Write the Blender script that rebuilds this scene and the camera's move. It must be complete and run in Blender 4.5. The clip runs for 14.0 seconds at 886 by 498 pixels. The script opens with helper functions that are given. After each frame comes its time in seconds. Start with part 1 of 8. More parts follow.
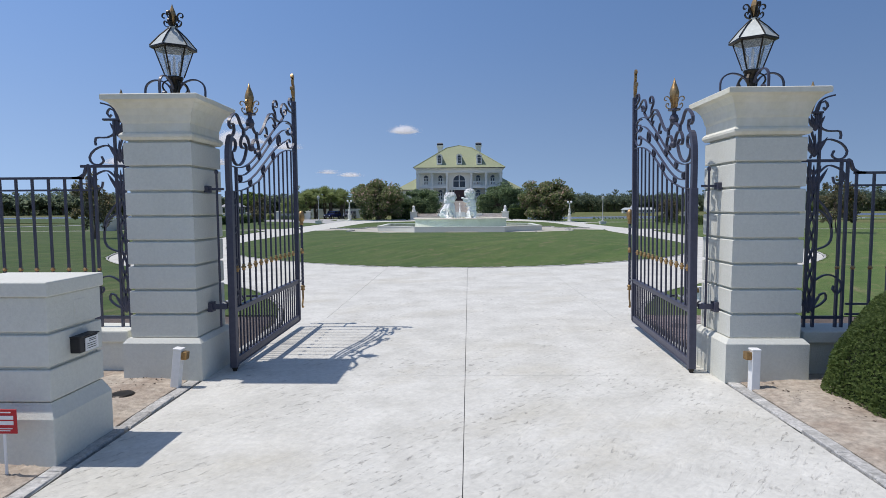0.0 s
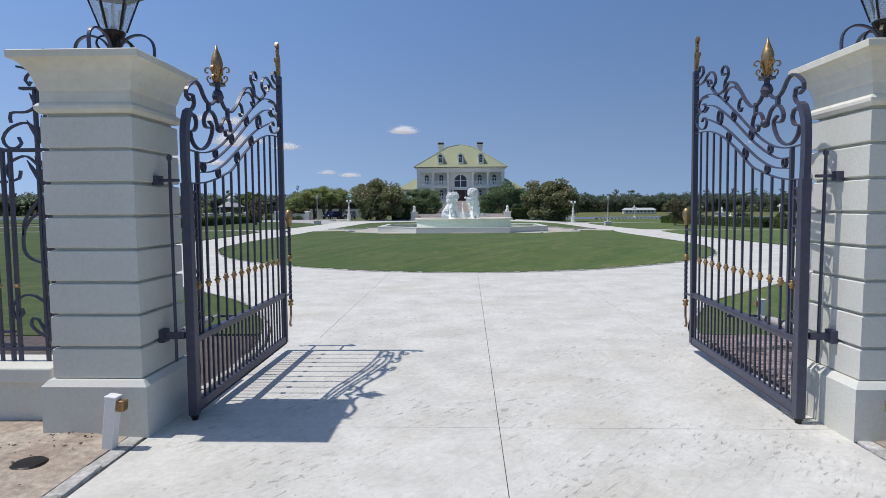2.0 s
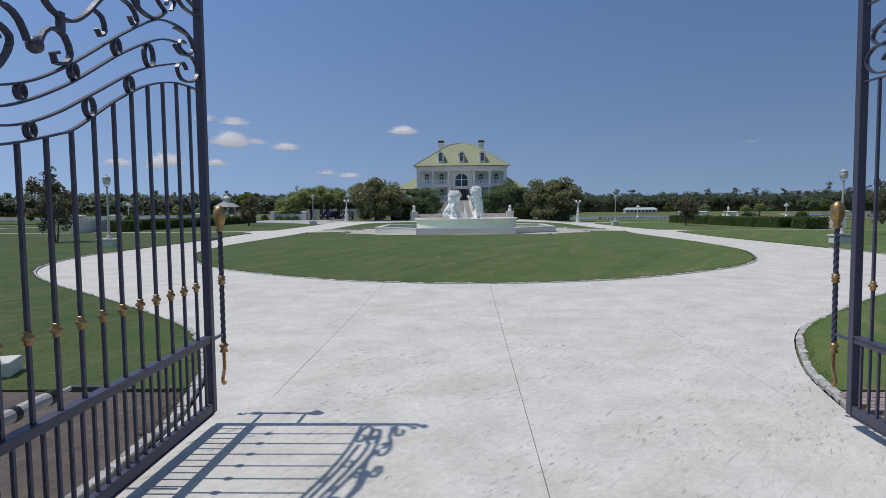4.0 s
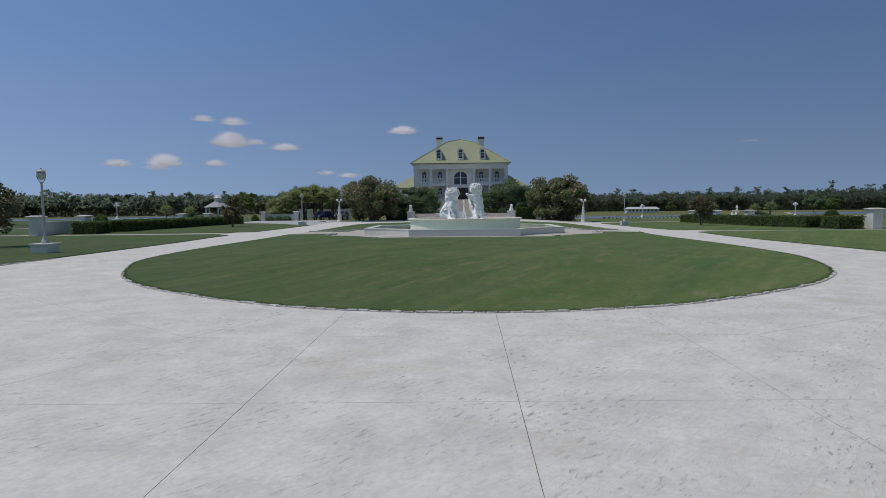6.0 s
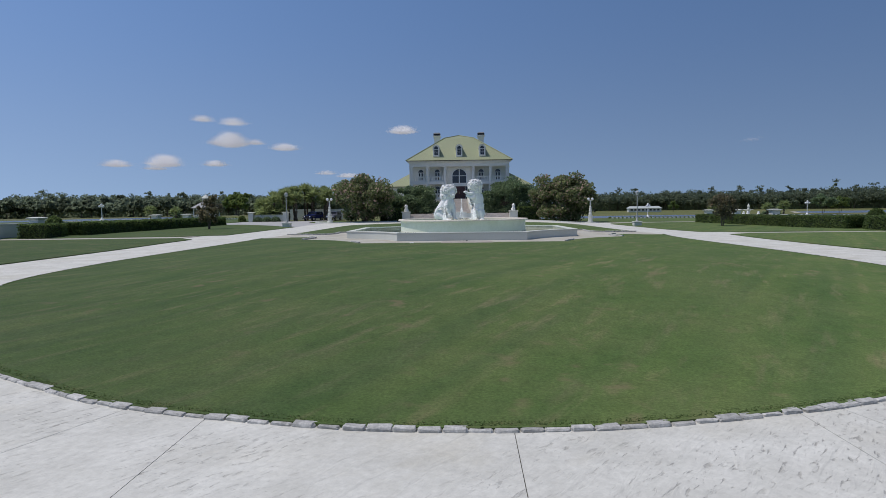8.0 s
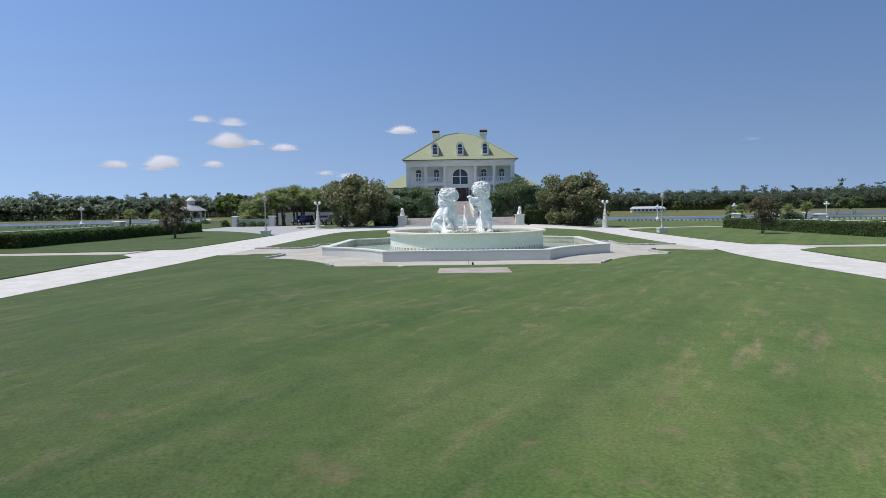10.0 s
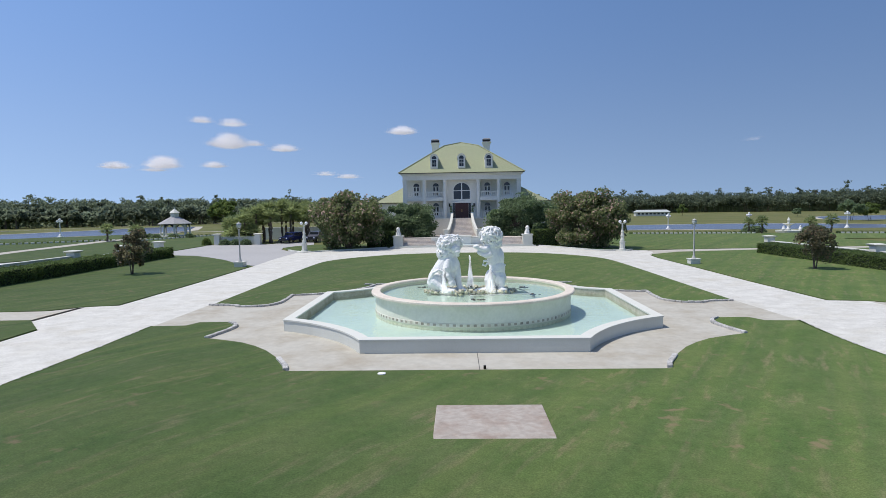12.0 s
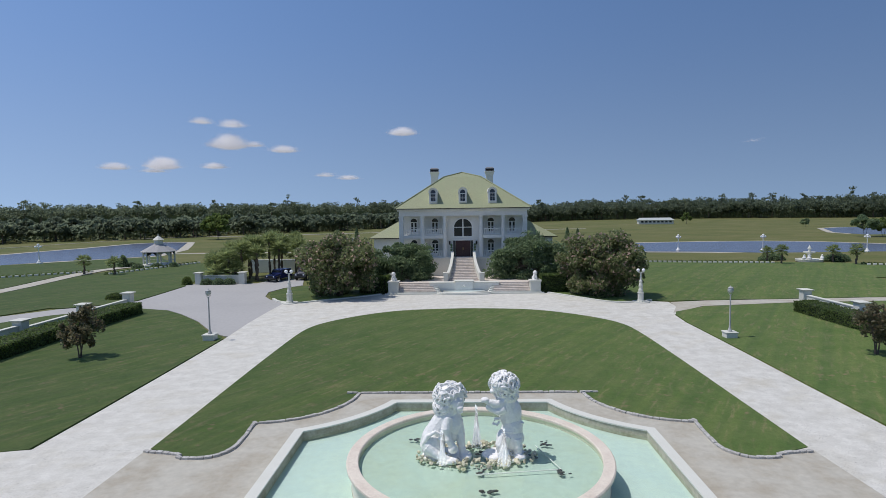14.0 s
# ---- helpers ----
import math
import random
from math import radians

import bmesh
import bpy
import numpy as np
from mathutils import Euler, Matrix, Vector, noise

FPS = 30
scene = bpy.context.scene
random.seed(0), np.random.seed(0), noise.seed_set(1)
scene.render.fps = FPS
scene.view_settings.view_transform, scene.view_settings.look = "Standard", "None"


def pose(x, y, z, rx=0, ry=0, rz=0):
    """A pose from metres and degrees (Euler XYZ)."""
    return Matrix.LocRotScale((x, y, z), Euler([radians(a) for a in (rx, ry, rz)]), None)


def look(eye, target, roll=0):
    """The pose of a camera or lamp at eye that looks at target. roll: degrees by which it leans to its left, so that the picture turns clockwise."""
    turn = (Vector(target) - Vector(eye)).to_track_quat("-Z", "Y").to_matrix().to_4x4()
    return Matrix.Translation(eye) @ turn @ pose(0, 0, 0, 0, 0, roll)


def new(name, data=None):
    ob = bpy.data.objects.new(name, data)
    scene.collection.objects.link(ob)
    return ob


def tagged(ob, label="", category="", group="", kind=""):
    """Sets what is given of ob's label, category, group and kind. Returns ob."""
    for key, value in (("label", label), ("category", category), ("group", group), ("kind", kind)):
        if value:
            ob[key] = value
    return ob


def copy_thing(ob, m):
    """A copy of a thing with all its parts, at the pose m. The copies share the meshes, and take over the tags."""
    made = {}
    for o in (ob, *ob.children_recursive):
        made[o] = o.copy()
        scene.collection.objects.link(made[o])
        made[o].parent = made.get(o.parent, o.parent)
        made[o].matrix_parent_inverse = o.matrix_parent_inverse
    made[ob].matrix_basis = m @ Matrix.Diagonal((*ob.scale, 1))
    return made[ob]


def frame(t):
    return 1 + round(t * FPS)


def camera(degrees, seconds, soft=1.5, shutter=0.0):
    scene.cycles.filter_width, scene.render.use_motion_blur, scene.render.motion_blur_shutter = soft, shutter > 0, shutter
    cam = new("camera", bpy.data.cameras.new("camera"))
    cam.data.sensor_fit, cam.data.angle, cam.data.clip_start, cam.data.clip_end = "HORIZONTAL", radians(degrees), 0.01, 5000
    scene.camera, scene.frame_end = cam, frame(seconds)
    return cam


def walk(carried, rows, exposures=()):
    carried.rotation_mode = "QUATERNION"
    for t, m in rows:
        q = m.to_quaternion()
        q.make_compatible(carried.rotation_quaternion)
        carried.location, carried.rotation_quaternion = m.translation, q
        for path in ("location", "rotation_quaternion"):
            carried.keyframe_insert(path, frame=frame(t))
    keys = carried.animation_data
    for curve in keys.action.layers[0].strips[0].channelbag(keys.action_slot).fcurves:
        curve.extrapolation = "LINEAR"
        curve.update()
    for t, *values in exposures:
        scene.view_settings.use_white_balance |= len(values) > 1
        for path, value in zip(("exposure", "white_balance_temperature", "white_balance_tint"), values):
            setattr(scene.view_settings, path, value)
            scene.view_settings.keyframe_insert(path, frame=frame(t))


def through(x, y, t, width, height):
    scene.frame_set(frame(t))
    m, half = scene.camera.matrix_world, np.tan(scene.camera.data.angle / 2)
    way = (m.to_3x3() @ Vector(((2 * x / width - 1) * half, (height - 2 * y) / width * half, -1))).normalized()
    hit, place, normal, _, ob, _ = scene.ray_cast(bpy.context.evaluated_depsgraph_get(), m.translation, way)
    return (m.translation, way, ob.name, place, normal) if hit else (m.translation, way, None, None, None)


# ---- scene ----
cam = camera(75.5, 14.0, 0.5)
# seconds, eye, yaw, pitch, roll
PATH = [
    (0, -0.002, 3.791, 2.214, 1.651, -4.077, -0.304),
    (0.5, -0.069, 4.199, 2.212, 1.641, -4.068, -0.291),
    (1, -0.153, 4.636, 2.199, 1.633, -4.060, -0.286),
    (1.5, -0.234, 5.127, 2.189, 1.625, -4.054, -0.289),
    (2, -0.328, 5.666, 2.186, 1.618, -4.049, -0.299),
    (2.5, -0.441, 6.278, 2.173, 1.613, -4.046, -0.314),
    (3, -0.520, 6.994, 2.160, 1.608, -4.043, -0.336),
    (3.5, -0.573, 7.839, 2.150, 1.604, -4.042, -0.362),
    (6, -0.419, 13.815, 2.052, 1.595, -4.045, -0.540),
    (6.5, -0.363, 15.128, 2.059, 1.595, -4.047, -0.581),
    (7, -0.314, 16.583, 2.043, 1.596, -4.048, -0.622),
    (7.5, -0.251, 18.159, 2.043, 1.597, -4.050, -0.662),
    (8, -0.193, 19.851, 2.031, 1.599, -4.051, -0.701),
    (10.5, -0.403, 29.973, 3.019, 1.614, -4.048, -0.856),
    (11, -0.462, 31.988, 3.610, 1.619, -4.045, -0.874),
    (11.5, -0.472, 33.897, 4.303, 1.623, -4.041, -0.886),
    (12, -0.484, 35.764, 5.139, 1.628, -4.035, -0.892),
    (12.5, -0.531, 37.607, 6.144, 1.632, -4.027, -0.890),
    (13, -0.544, 39.407, 7.335, 1.637, -4.019, -0.881),
    (13.5, -0.524, 41.237, 8.716, 1.643, -4.008, -0.863),
    (14, -0.523, 42.891, 10.354, 1.648, -3.995, -0.835),
]


def aim(yaw, pitch):
    a, b = radians(yaw), radians(pitch)
    return Vector((-math.sin(a) * math.cos(b), math.cos(a) * math.cos(b), math.sin(b)))


EXPOSURES = [(0, -0.2, 6500, 13), (1.5, -0.22, 6500, 13), (3.0, -0.31, 6500, 13), (3.7, -0.43, 6500, 13), (5.8, -0.78, 6500, 13), (6.5, -0.79, 6500, 13), (7.2, -0.74, 6500, 13),
             (8.0, -0.56, 6500, 13), (9.2, -0.25, 6500, 13), (10.5, -0.05, 6500, 13), (11, 0.0, 6500, 13), (12.5, -0.22, 6500, 13), (14, -0.42, 6500, 13)]
walk(cam, [(t, look(Vector((x, y, z)), Vector((x, y, z)) + aim(w, p), r)) for t, x, y, z, w, p, r in PATH], EXPOSURES)

# ---- world, sun ----
SUN = Vector((-0.458, -0.004, 1.0)).normalized()
world = bpy.data.worlds.new("world")
scene.world = world
world.use_nodes = True
wn, wl = world.node_tree.nodes, world.node_tree.links
sky = wn.new("ShaderNodeTexSky")
sky.sky_type, sky.sun_disc = "NISHITA", False
sky.sun_elevation = math.asin(SUN.z)
sky.sun_rotation = math.atan2(SUN.x, SUN.y)
sky.altitude, sky.air_density, sky.dust_density, sky.ozone_density = 0, 1.0, 0.4, 3.0
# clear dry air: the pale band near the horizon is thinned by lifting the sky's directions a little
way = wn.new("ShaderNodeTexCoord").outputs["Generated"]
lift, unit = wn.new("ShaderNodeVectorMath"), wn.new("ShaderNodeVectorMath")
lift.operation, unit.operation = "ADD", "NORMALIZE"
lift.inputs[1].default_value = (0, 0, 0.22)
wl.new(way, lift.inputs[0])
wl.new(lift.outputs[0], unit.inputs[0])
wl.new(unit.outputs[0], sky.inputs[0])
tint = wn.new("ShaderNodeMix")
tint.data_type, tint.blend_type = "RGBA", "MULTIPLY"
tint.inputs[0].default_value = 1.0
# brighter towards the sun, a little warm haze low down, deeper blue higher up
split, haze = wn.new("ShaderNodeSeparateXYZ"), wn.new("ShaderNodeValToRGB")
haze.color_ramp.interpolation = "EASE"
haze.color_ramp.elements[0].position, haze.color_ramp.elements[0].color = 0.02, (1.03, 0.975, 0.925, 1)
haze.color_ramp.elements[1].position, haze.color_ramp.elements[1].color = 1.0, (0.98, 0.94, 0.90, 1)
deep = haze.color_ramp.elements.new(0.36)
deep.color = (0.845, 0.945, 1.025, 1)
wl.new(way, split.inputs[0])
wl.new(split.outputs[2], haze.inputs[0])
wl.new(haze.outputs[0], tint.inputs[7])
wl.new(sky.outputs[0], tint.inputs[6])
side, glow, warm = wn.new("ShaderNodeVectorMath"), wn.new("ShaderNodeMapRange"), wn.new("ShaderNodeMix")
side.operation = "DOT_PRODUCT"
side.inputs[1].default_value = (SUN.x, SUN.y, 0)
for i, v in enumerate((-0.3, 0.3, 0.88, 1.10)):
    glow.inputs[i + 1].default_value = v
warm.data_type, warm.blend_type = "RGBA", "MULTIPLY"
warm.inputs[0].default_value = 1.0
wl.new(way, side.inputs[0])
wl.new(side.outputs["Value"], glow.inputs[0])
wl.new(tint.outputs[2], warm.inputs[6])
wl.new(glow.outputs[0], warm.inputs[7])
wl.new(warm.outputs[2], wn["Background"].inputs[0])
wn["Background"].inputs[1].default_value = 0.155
sun_data = bpy.data.lights.new("sun", "SUN")
sun_data.energy, sun_data.angle, sun_data.color = 3.9, radians(0.53), (1.0, 0.965, 0.91)
sun = new("sun", sun_data)
sun.matrix_world = look(SUN * 60, (0, 0, 0))

# ---- materials ----
def material(name, colour, rough=0.6, metal=0.0, grain=0.0, grain_size=40.0, stain=None, stain_size=1.5,
             stain_amount=0.0, bump=0.0, bump_size=60.0, vary=0.0, spec=0.5, transmission=0.0, ior=1.45, alpha=1.0):
    """Principled surface with variation at two scales: fine grain, broad stains, relief, and a change from piece to piece."""
    m = bpy.data.materials.new(name)
    m.use_nodes = True
    n, l = m.node_tree.nodes, m.node_tree.links
    b = n["Principled BSDF"]
    b.inputs["Roughness"].default_value, b.inputs["Metallic"].default_value = rough, metal
    b.inputs["Specular IOR Level"].default_value, b.inputs["IOR"].default_value = spec, ior
    b.inputs["Transmission Weight"].default_value, b.inputs["Alpha"].default_value = transmission, alpha
    pos = n.new("ShaderNodeNewGeometry").outputs["Position"]

    def noise_at(size, detail=5, rough_=0.6):
        t = n.new("ShaderNodeTexNoise")
        t.inputs["Scale"].default_value, t.inputs["Detail"].default_value, t.inputs["Roughness"].default_value = size, detail, rough_
        l.new(pos, t.inputs["Vector"])
        return t.outputs["Fac"]

    def mix(a, b_, fac, kind="MIX"):
        x = n.new("ShaderNodeMix")
        x.data_type, x.blend_type = "RGBA", kind
        for socket, v in ((x.inputs[0], fac), (x.inputs[6], a), (x.inputs[7], b_)):
            if isinstance(v, bpy.types.NodeSocket):
                l.new(v, socket)
            else:
                socket.default_value = v if isinstance(v, float) else (*v[:3], 1)
        return x.outputs[2]

    def ramp(v, lo, hi, a=0.0, b_=1.0):
        x = n.new("ShaderNodeMapRange")
        x.inputs["From Min"].default_value, x.inputs["From Max"].default_value = lo, hi
        x.inputs["To Min"].default_value, x.inputs["To Max"].default_value = a, b_
        l.new(v, x.inputs["Value"])
        return x.outputs[0]

    col = colour
    if stain:
        col = mix(col, stain, ramp(noise_at(1 / stain_size, 6, 0.65), 0.42, 0.68, 0.0, stain_amount))
    if grain:
        g = ramp(noise_at(grain_size), 0.3, 0.7, 1 - grain, 1 + grain)
        cc = n.new("ShaderNodeCombineColor")
        for i in range(3):
            l.new(g, cc.inputs[i])
        col = mix(col, cc.outputs[0], 1.0, "MULTIPLY")
    if vary:
        rnd = n.new("ShaderNodeObjectInfo").outputs["Random"]
        isl = n.new("ShaderNodeNewGeometry").outputs["Random Per Island"]
        add = n.new("ShaderNodeMath")
        add.operation = "ADD"
        l.new(rnd, add.inputs[0]), l.new(isl, add.inputs[1])
        fr = n.new("ShaderNodeMath")
        fr.operation = "FRACT"
        l.new(add.outputs[0], fr.inputs[0])
        v = ramp(fr.outputs[0], 0, 1, 1 - vary, 1 + vary)
        cc = n.new("ShaderNodeCombineColor")
        for i in range(3):
            l.new(v, cc.inputs[i])
        col = mix(col, cc.outputs[0], 1.0, "MULTIPLY")
    if isinstance(col, bpy.types.NodeSocket):
        l.new(col, b.inputs["Base Color"])
    else:
        b.inputs["Base Color"].default_value = (*col[:3], 1)
    if bump:
        bp = n.new("ShaderNodeBump")
        bp.inputs["Strength"].default_value, bp.inputs["Distance"].default_value = bump, 0.02
        l.new(noise_at(bump_size, 6), bp.inputs["Height"])
        l.new(bp.outputs[0], b.inputs["Normal"])
    return m


WHITE = material("white_stucco", (0.65, 0.655, 0.59), 0.75, grain=0.05, grain_size=30, stain=(0.60, 0.60, 0.52), stain_size=1.2, stain_amount=0.5, bump=0.25, bump_size=55)
CREAM = material("cream_trim", (0.73, 0.715, 0.62), 0.7, grain=0.05, grain_size=12, stain=(0.60, 0.57, 0.40), stain_size=0.5, stain_amount=0.55, bump=0.15)
BOWLWALL = material("cream_bowl_render", (0.72, 0.71, 0.60), 0.7, grain=0.05, grain_size=8, stain=(0.62, 0.62, 0.48), stain_size=0.9, stain_amount=0.6, bump=0.15)
HOUSE = material("house_render", (0.80, 0.79, 0.74), 0.7, grain=0.04, grain_size=4, stain=(0.7, 0.69, 0.62), stain_size=3, stain_amount=0.4, bump=0.1)
MARBLE = material("white_marble", (0.86, 0.855, 0.82), 0.45, grain=0.04, grain_size=9, stain=(0.66, 0.67, 0.66), stain_size=0.5, stain_amount=0.35, bump=0.15, bump_size=30)
IRON = material("dark_blue_iron", (0.06, 0.062, 0.092), 0.42, grain=0.15, grain_size=20, bump=0.1)
BRASS = material("gilt_brass", (0.40, 0.27, 0.13), 0.45, metal=0.85, grain=0.25, grain_size=25, stain=(0.35, 0.2, 0.08), stain_size=0.15, stain_amount=0.6, bump=0.1)
BRONZE = material("dark_bronze", (0.035, 0.03, 0.025), 0.4, metal=0.6, grain=0.2, grain_size=20)
ROOFMETAL = material("grey_lantern_roof", (0.52, 0.55, 0.52), 0.45, metal=0.1, grain=0.12, grain_size=15)
LANTERN_GLASS = material("dusty_lantern_glass", (0.62, 0.68, 0.72), 0.15, alpha=0.17, grain=0.2, grain_size=6)
WINDOW = material("window_glass", (0.02, 0.025, 0.035), 0.06, spec=0.8)
STONE = material("kerb_stone", (0.50, 0.49, 0.46), 0.85, grain=0.25, grain_size=25, stain=(0.2, 0.2, 0.18), stain_size=0.12, stain_amount=0.55, bump=0.6, bump_size=35, vary=0.16)
EARTH = material("brown_bed_soil", (0.125, 0.10, 0.085), 0.95, grain=0.35, grain_size=10, stain=(0.07, 0.058, 0.05), stain_size=0.4, stain_amount=0.7, bump=0.9, bump_size=20)
DIRT = material("pale_sandy_soil", (0.44, 0.385, 0.315), 0.95, grain=0.3, grain_size=14, stain=(0.27, 0.2, 0.15), stain_size=0.6, stain_amount=0.7, bump=0.8, bump_size=25)
PAVING = material("pinkish_paving", (0.66, 0.60, 0.53), 0.85, grain=0.12, grain_size=8, stain=(0.46, 0.39, 0.33), stain_size=0.8, stain_amount=0.5, bump=0.3)
GREY_ROAD = material("grey_drive", (0.40, 0.395, 0.38), 0.9, grain=0.06, grain_size=3, stain=(0.345, 0.34, 0.33), stain_size=6, stain_amount=0.5, bump=0.2)
CONCRETE = material("smooth_concrete", (0.47, 0.452, 0.385), 0.85, grain=0.08, grain_size=3, stain=(0.365, 0.325, 0.25), stain_size=1.8, stain_amount=0.85, bump=0.15)
TILE_ROOF = material("olive_green_roof", (0.295, 0.315, 0.185), 0.6, grain=0.12, grain_size=5, stain=(0.28, 0.325, 0.18), stain_size=2, stain_amount=0.6, bump=0.3, bump_size=12)
POOL = material("pale_pool_plaster", (0.57, 0.68, 0.635), 0.6, grain=0.05, grain_size=3, stain=(0.66, 0.74, 0.62), stain_size=2.2, stain_amount=0.5)
BOWLFLOOR = material("algae_tinted_plaster", (0.52, 0.63, 0.55), 0.6, grain=0.06, grain_size=4, stain=(0.52, 0.58, 0.44), stain_size=1.6, stain_amount=0.6)
PINKSTONE = material("pink_coping", (0.72, 0.65, 0.545), 0.7, grain=0.08, grain_size=14, stain=(0.55, 0.44, 0.36), stain_size=0.7, stain_amount=0.5, bump=0.15)
DARKTILE = material("dark_square_tile", (0.43, 0.385, 0.30), 0.4, vary=0.4)
BARK = material("grey_brown_bark", (0.14, 0.11, 0.085), 0.95, grain=0.35, grain_size=14, bump=0.8, bump_size=18)
DOORWOOD = material("dark_red_door", (0.055, 0.018, 0.02), 0.35, grain=0.3, grain_size=6)
CARPAINT = material("dark_blue_car_paint", (0.02, 0.03, 0.11), 0.25, metal=0.4)
GREYPAINT = material("dark_grey_car_paint", (0.12, 0.12, 0.14), 0.3, metal=0.4)
RUBBER = material("black_rubber", (0.02, 0.02, 0.02), 0.85)
CHROME = material("chrome", (0.7, 0.7, 0.72), 0.15, metal=1.0)
PLASTIC = material("white_plastic", (0.82, 0.82, 0.80), 0.5, grain=0.04, grain_size=20)
RED = material("red_sign", (0.5, 0.02, 0.025), 0.5, grain=0.05)
NOZZLE = material("wet_dark_nozzle", (0.07, 0.068, 0.055), 0.4, grain=0.3, grain_size=12)
BLACK = material("black_plastic", (0.02, 0.02, 0.022), 0.5, grain=0.1)
SLATE = material("grey_slate_roof", (0.20, 0.21, 0.23), 0.7, grain=0.15, grain_size=6, bump=0.3, bump_size=8)
LAMPPOST = material("weathered_lamp_paint", (0.46, 0.46, 0.44), 0.55, grain=0.08, grain_size=10, stain=(0.35, 0.35, 0.33), stain_size=0.4, stain_amount=0.5)
LAMPGLASS = material("frosted_lamp_glass", (0.85, 0.86, 0.86), 0.35, grain=0.03)


def leafy(name, a, b_, rough=0.6, c=None, clump=0.8, share=0.06, through=0.64):
    """Leaves: two greens changing from leaf to leaf and from clump to clump, with a little light passing through."""
    m = bpy.data.materials.new(name)
    m.use_nodes = True
    n, l = m.node_tree.nodes, m.node_tree.links
    p = n["Principled BSDF"]
    p.inputs["Roughness"].default_value = rough
    p.inputs["Specular IOR Level"].default_value = 0.3
    g = n.new("ShaderNodeNewGeometry")
    r = n.new("ShaderNodeValToRGB")
    r.color_ramp.elements[0].color, r.color_ramp.elements[1].color = (*a, 1), (*b_, 1)
    if c:
        e = r.color_ramp.elements.new(0.96 - share)
        e.color = (*b_, 1)
        r.color_ramp.elements[2].color = (*c, 1)
        r.color_ramp.elements[2].position = 1 - share
    l.new(g.outputs["Random Per Island"], r.inputs[0])
    t = n.new("ShaderNodeTexNoise")
    t.inputs["Scale"].default_value = clump
    l.new(g.outputs["Position"], t.inputs["Vector"])
    mr = n.new("ShaderNodeMapRange")
    mr.inputs["To Min"].default_value, mr.inputs["To Max"].default_value = 0.6, 1.4
    l.new(t.outputs["Fac"], mr.inputs["Value"])
    mx = n.new("ShaderNodeMix")
    mx.data_type, mx.blend_type = "RGBA", "MULTIPLY"
    mx.inputs[0].default_value = 1.0
    l.new(r.outputs[0], mx.inputs[6])
    l.new(mr.outputs[0], mx.inputs[7])
    l.new(mx.outputs[2], p.inputs["Base Color"])
    tr = n.new("ShaderNodeBsdfTranslucent")
    l.new(mx.outputs[2], tr.inputs[0])
    ms = n.new("ShaderNodeMixShader")
    ms.inputs[0].default_value = through
    l.new(p.outputs[0], ms.inputs[1]), l.new(tr.outputs[0], ms.inputs[2])
    l.new(ms.outputs[0], n["Material Output"].inputs[0])
    return m


HEDGE = leafy("hedge_leaves", (0.10, 0.15, 0.048), (0.195, 0.265, 0.088))
BUSH = leafy("dark_bush_leaves", (0.15, 0.215, 0.115), (0.30, 0.39, 0.21))
MYRTLE = leafy("myrtle_leaves", (0.155, 0.20, 0.09), (0.30, 0.335, 0.155), c=(0.58, 0.42, 0.35), share=0.13)
MAGNOLIA = leafy("magnolia_leaves", (0.13, 0.13, 0.08), (0.26, 0.24, 0.135), 0.4, c=(0.34, 0.23, 0.15))
PALM = leafy("palm_leaves", (0.21, 0.26, 0.10), (0.37, 0.43, 0.19))
# pale, bluish, low-contrast greens: the far wood's haze is mixed into the leaf colour
WOODS = leafy("far_wood_leaves", (0.165, 0.205, 0.14), (0.23, 0.275, 0.175), clump=0.13, through=0.78)
LIGHTTREE = leafy("light_tree_leaves", (0.13, 0.19, 0.055), (0.24, 0.31, 0.10))


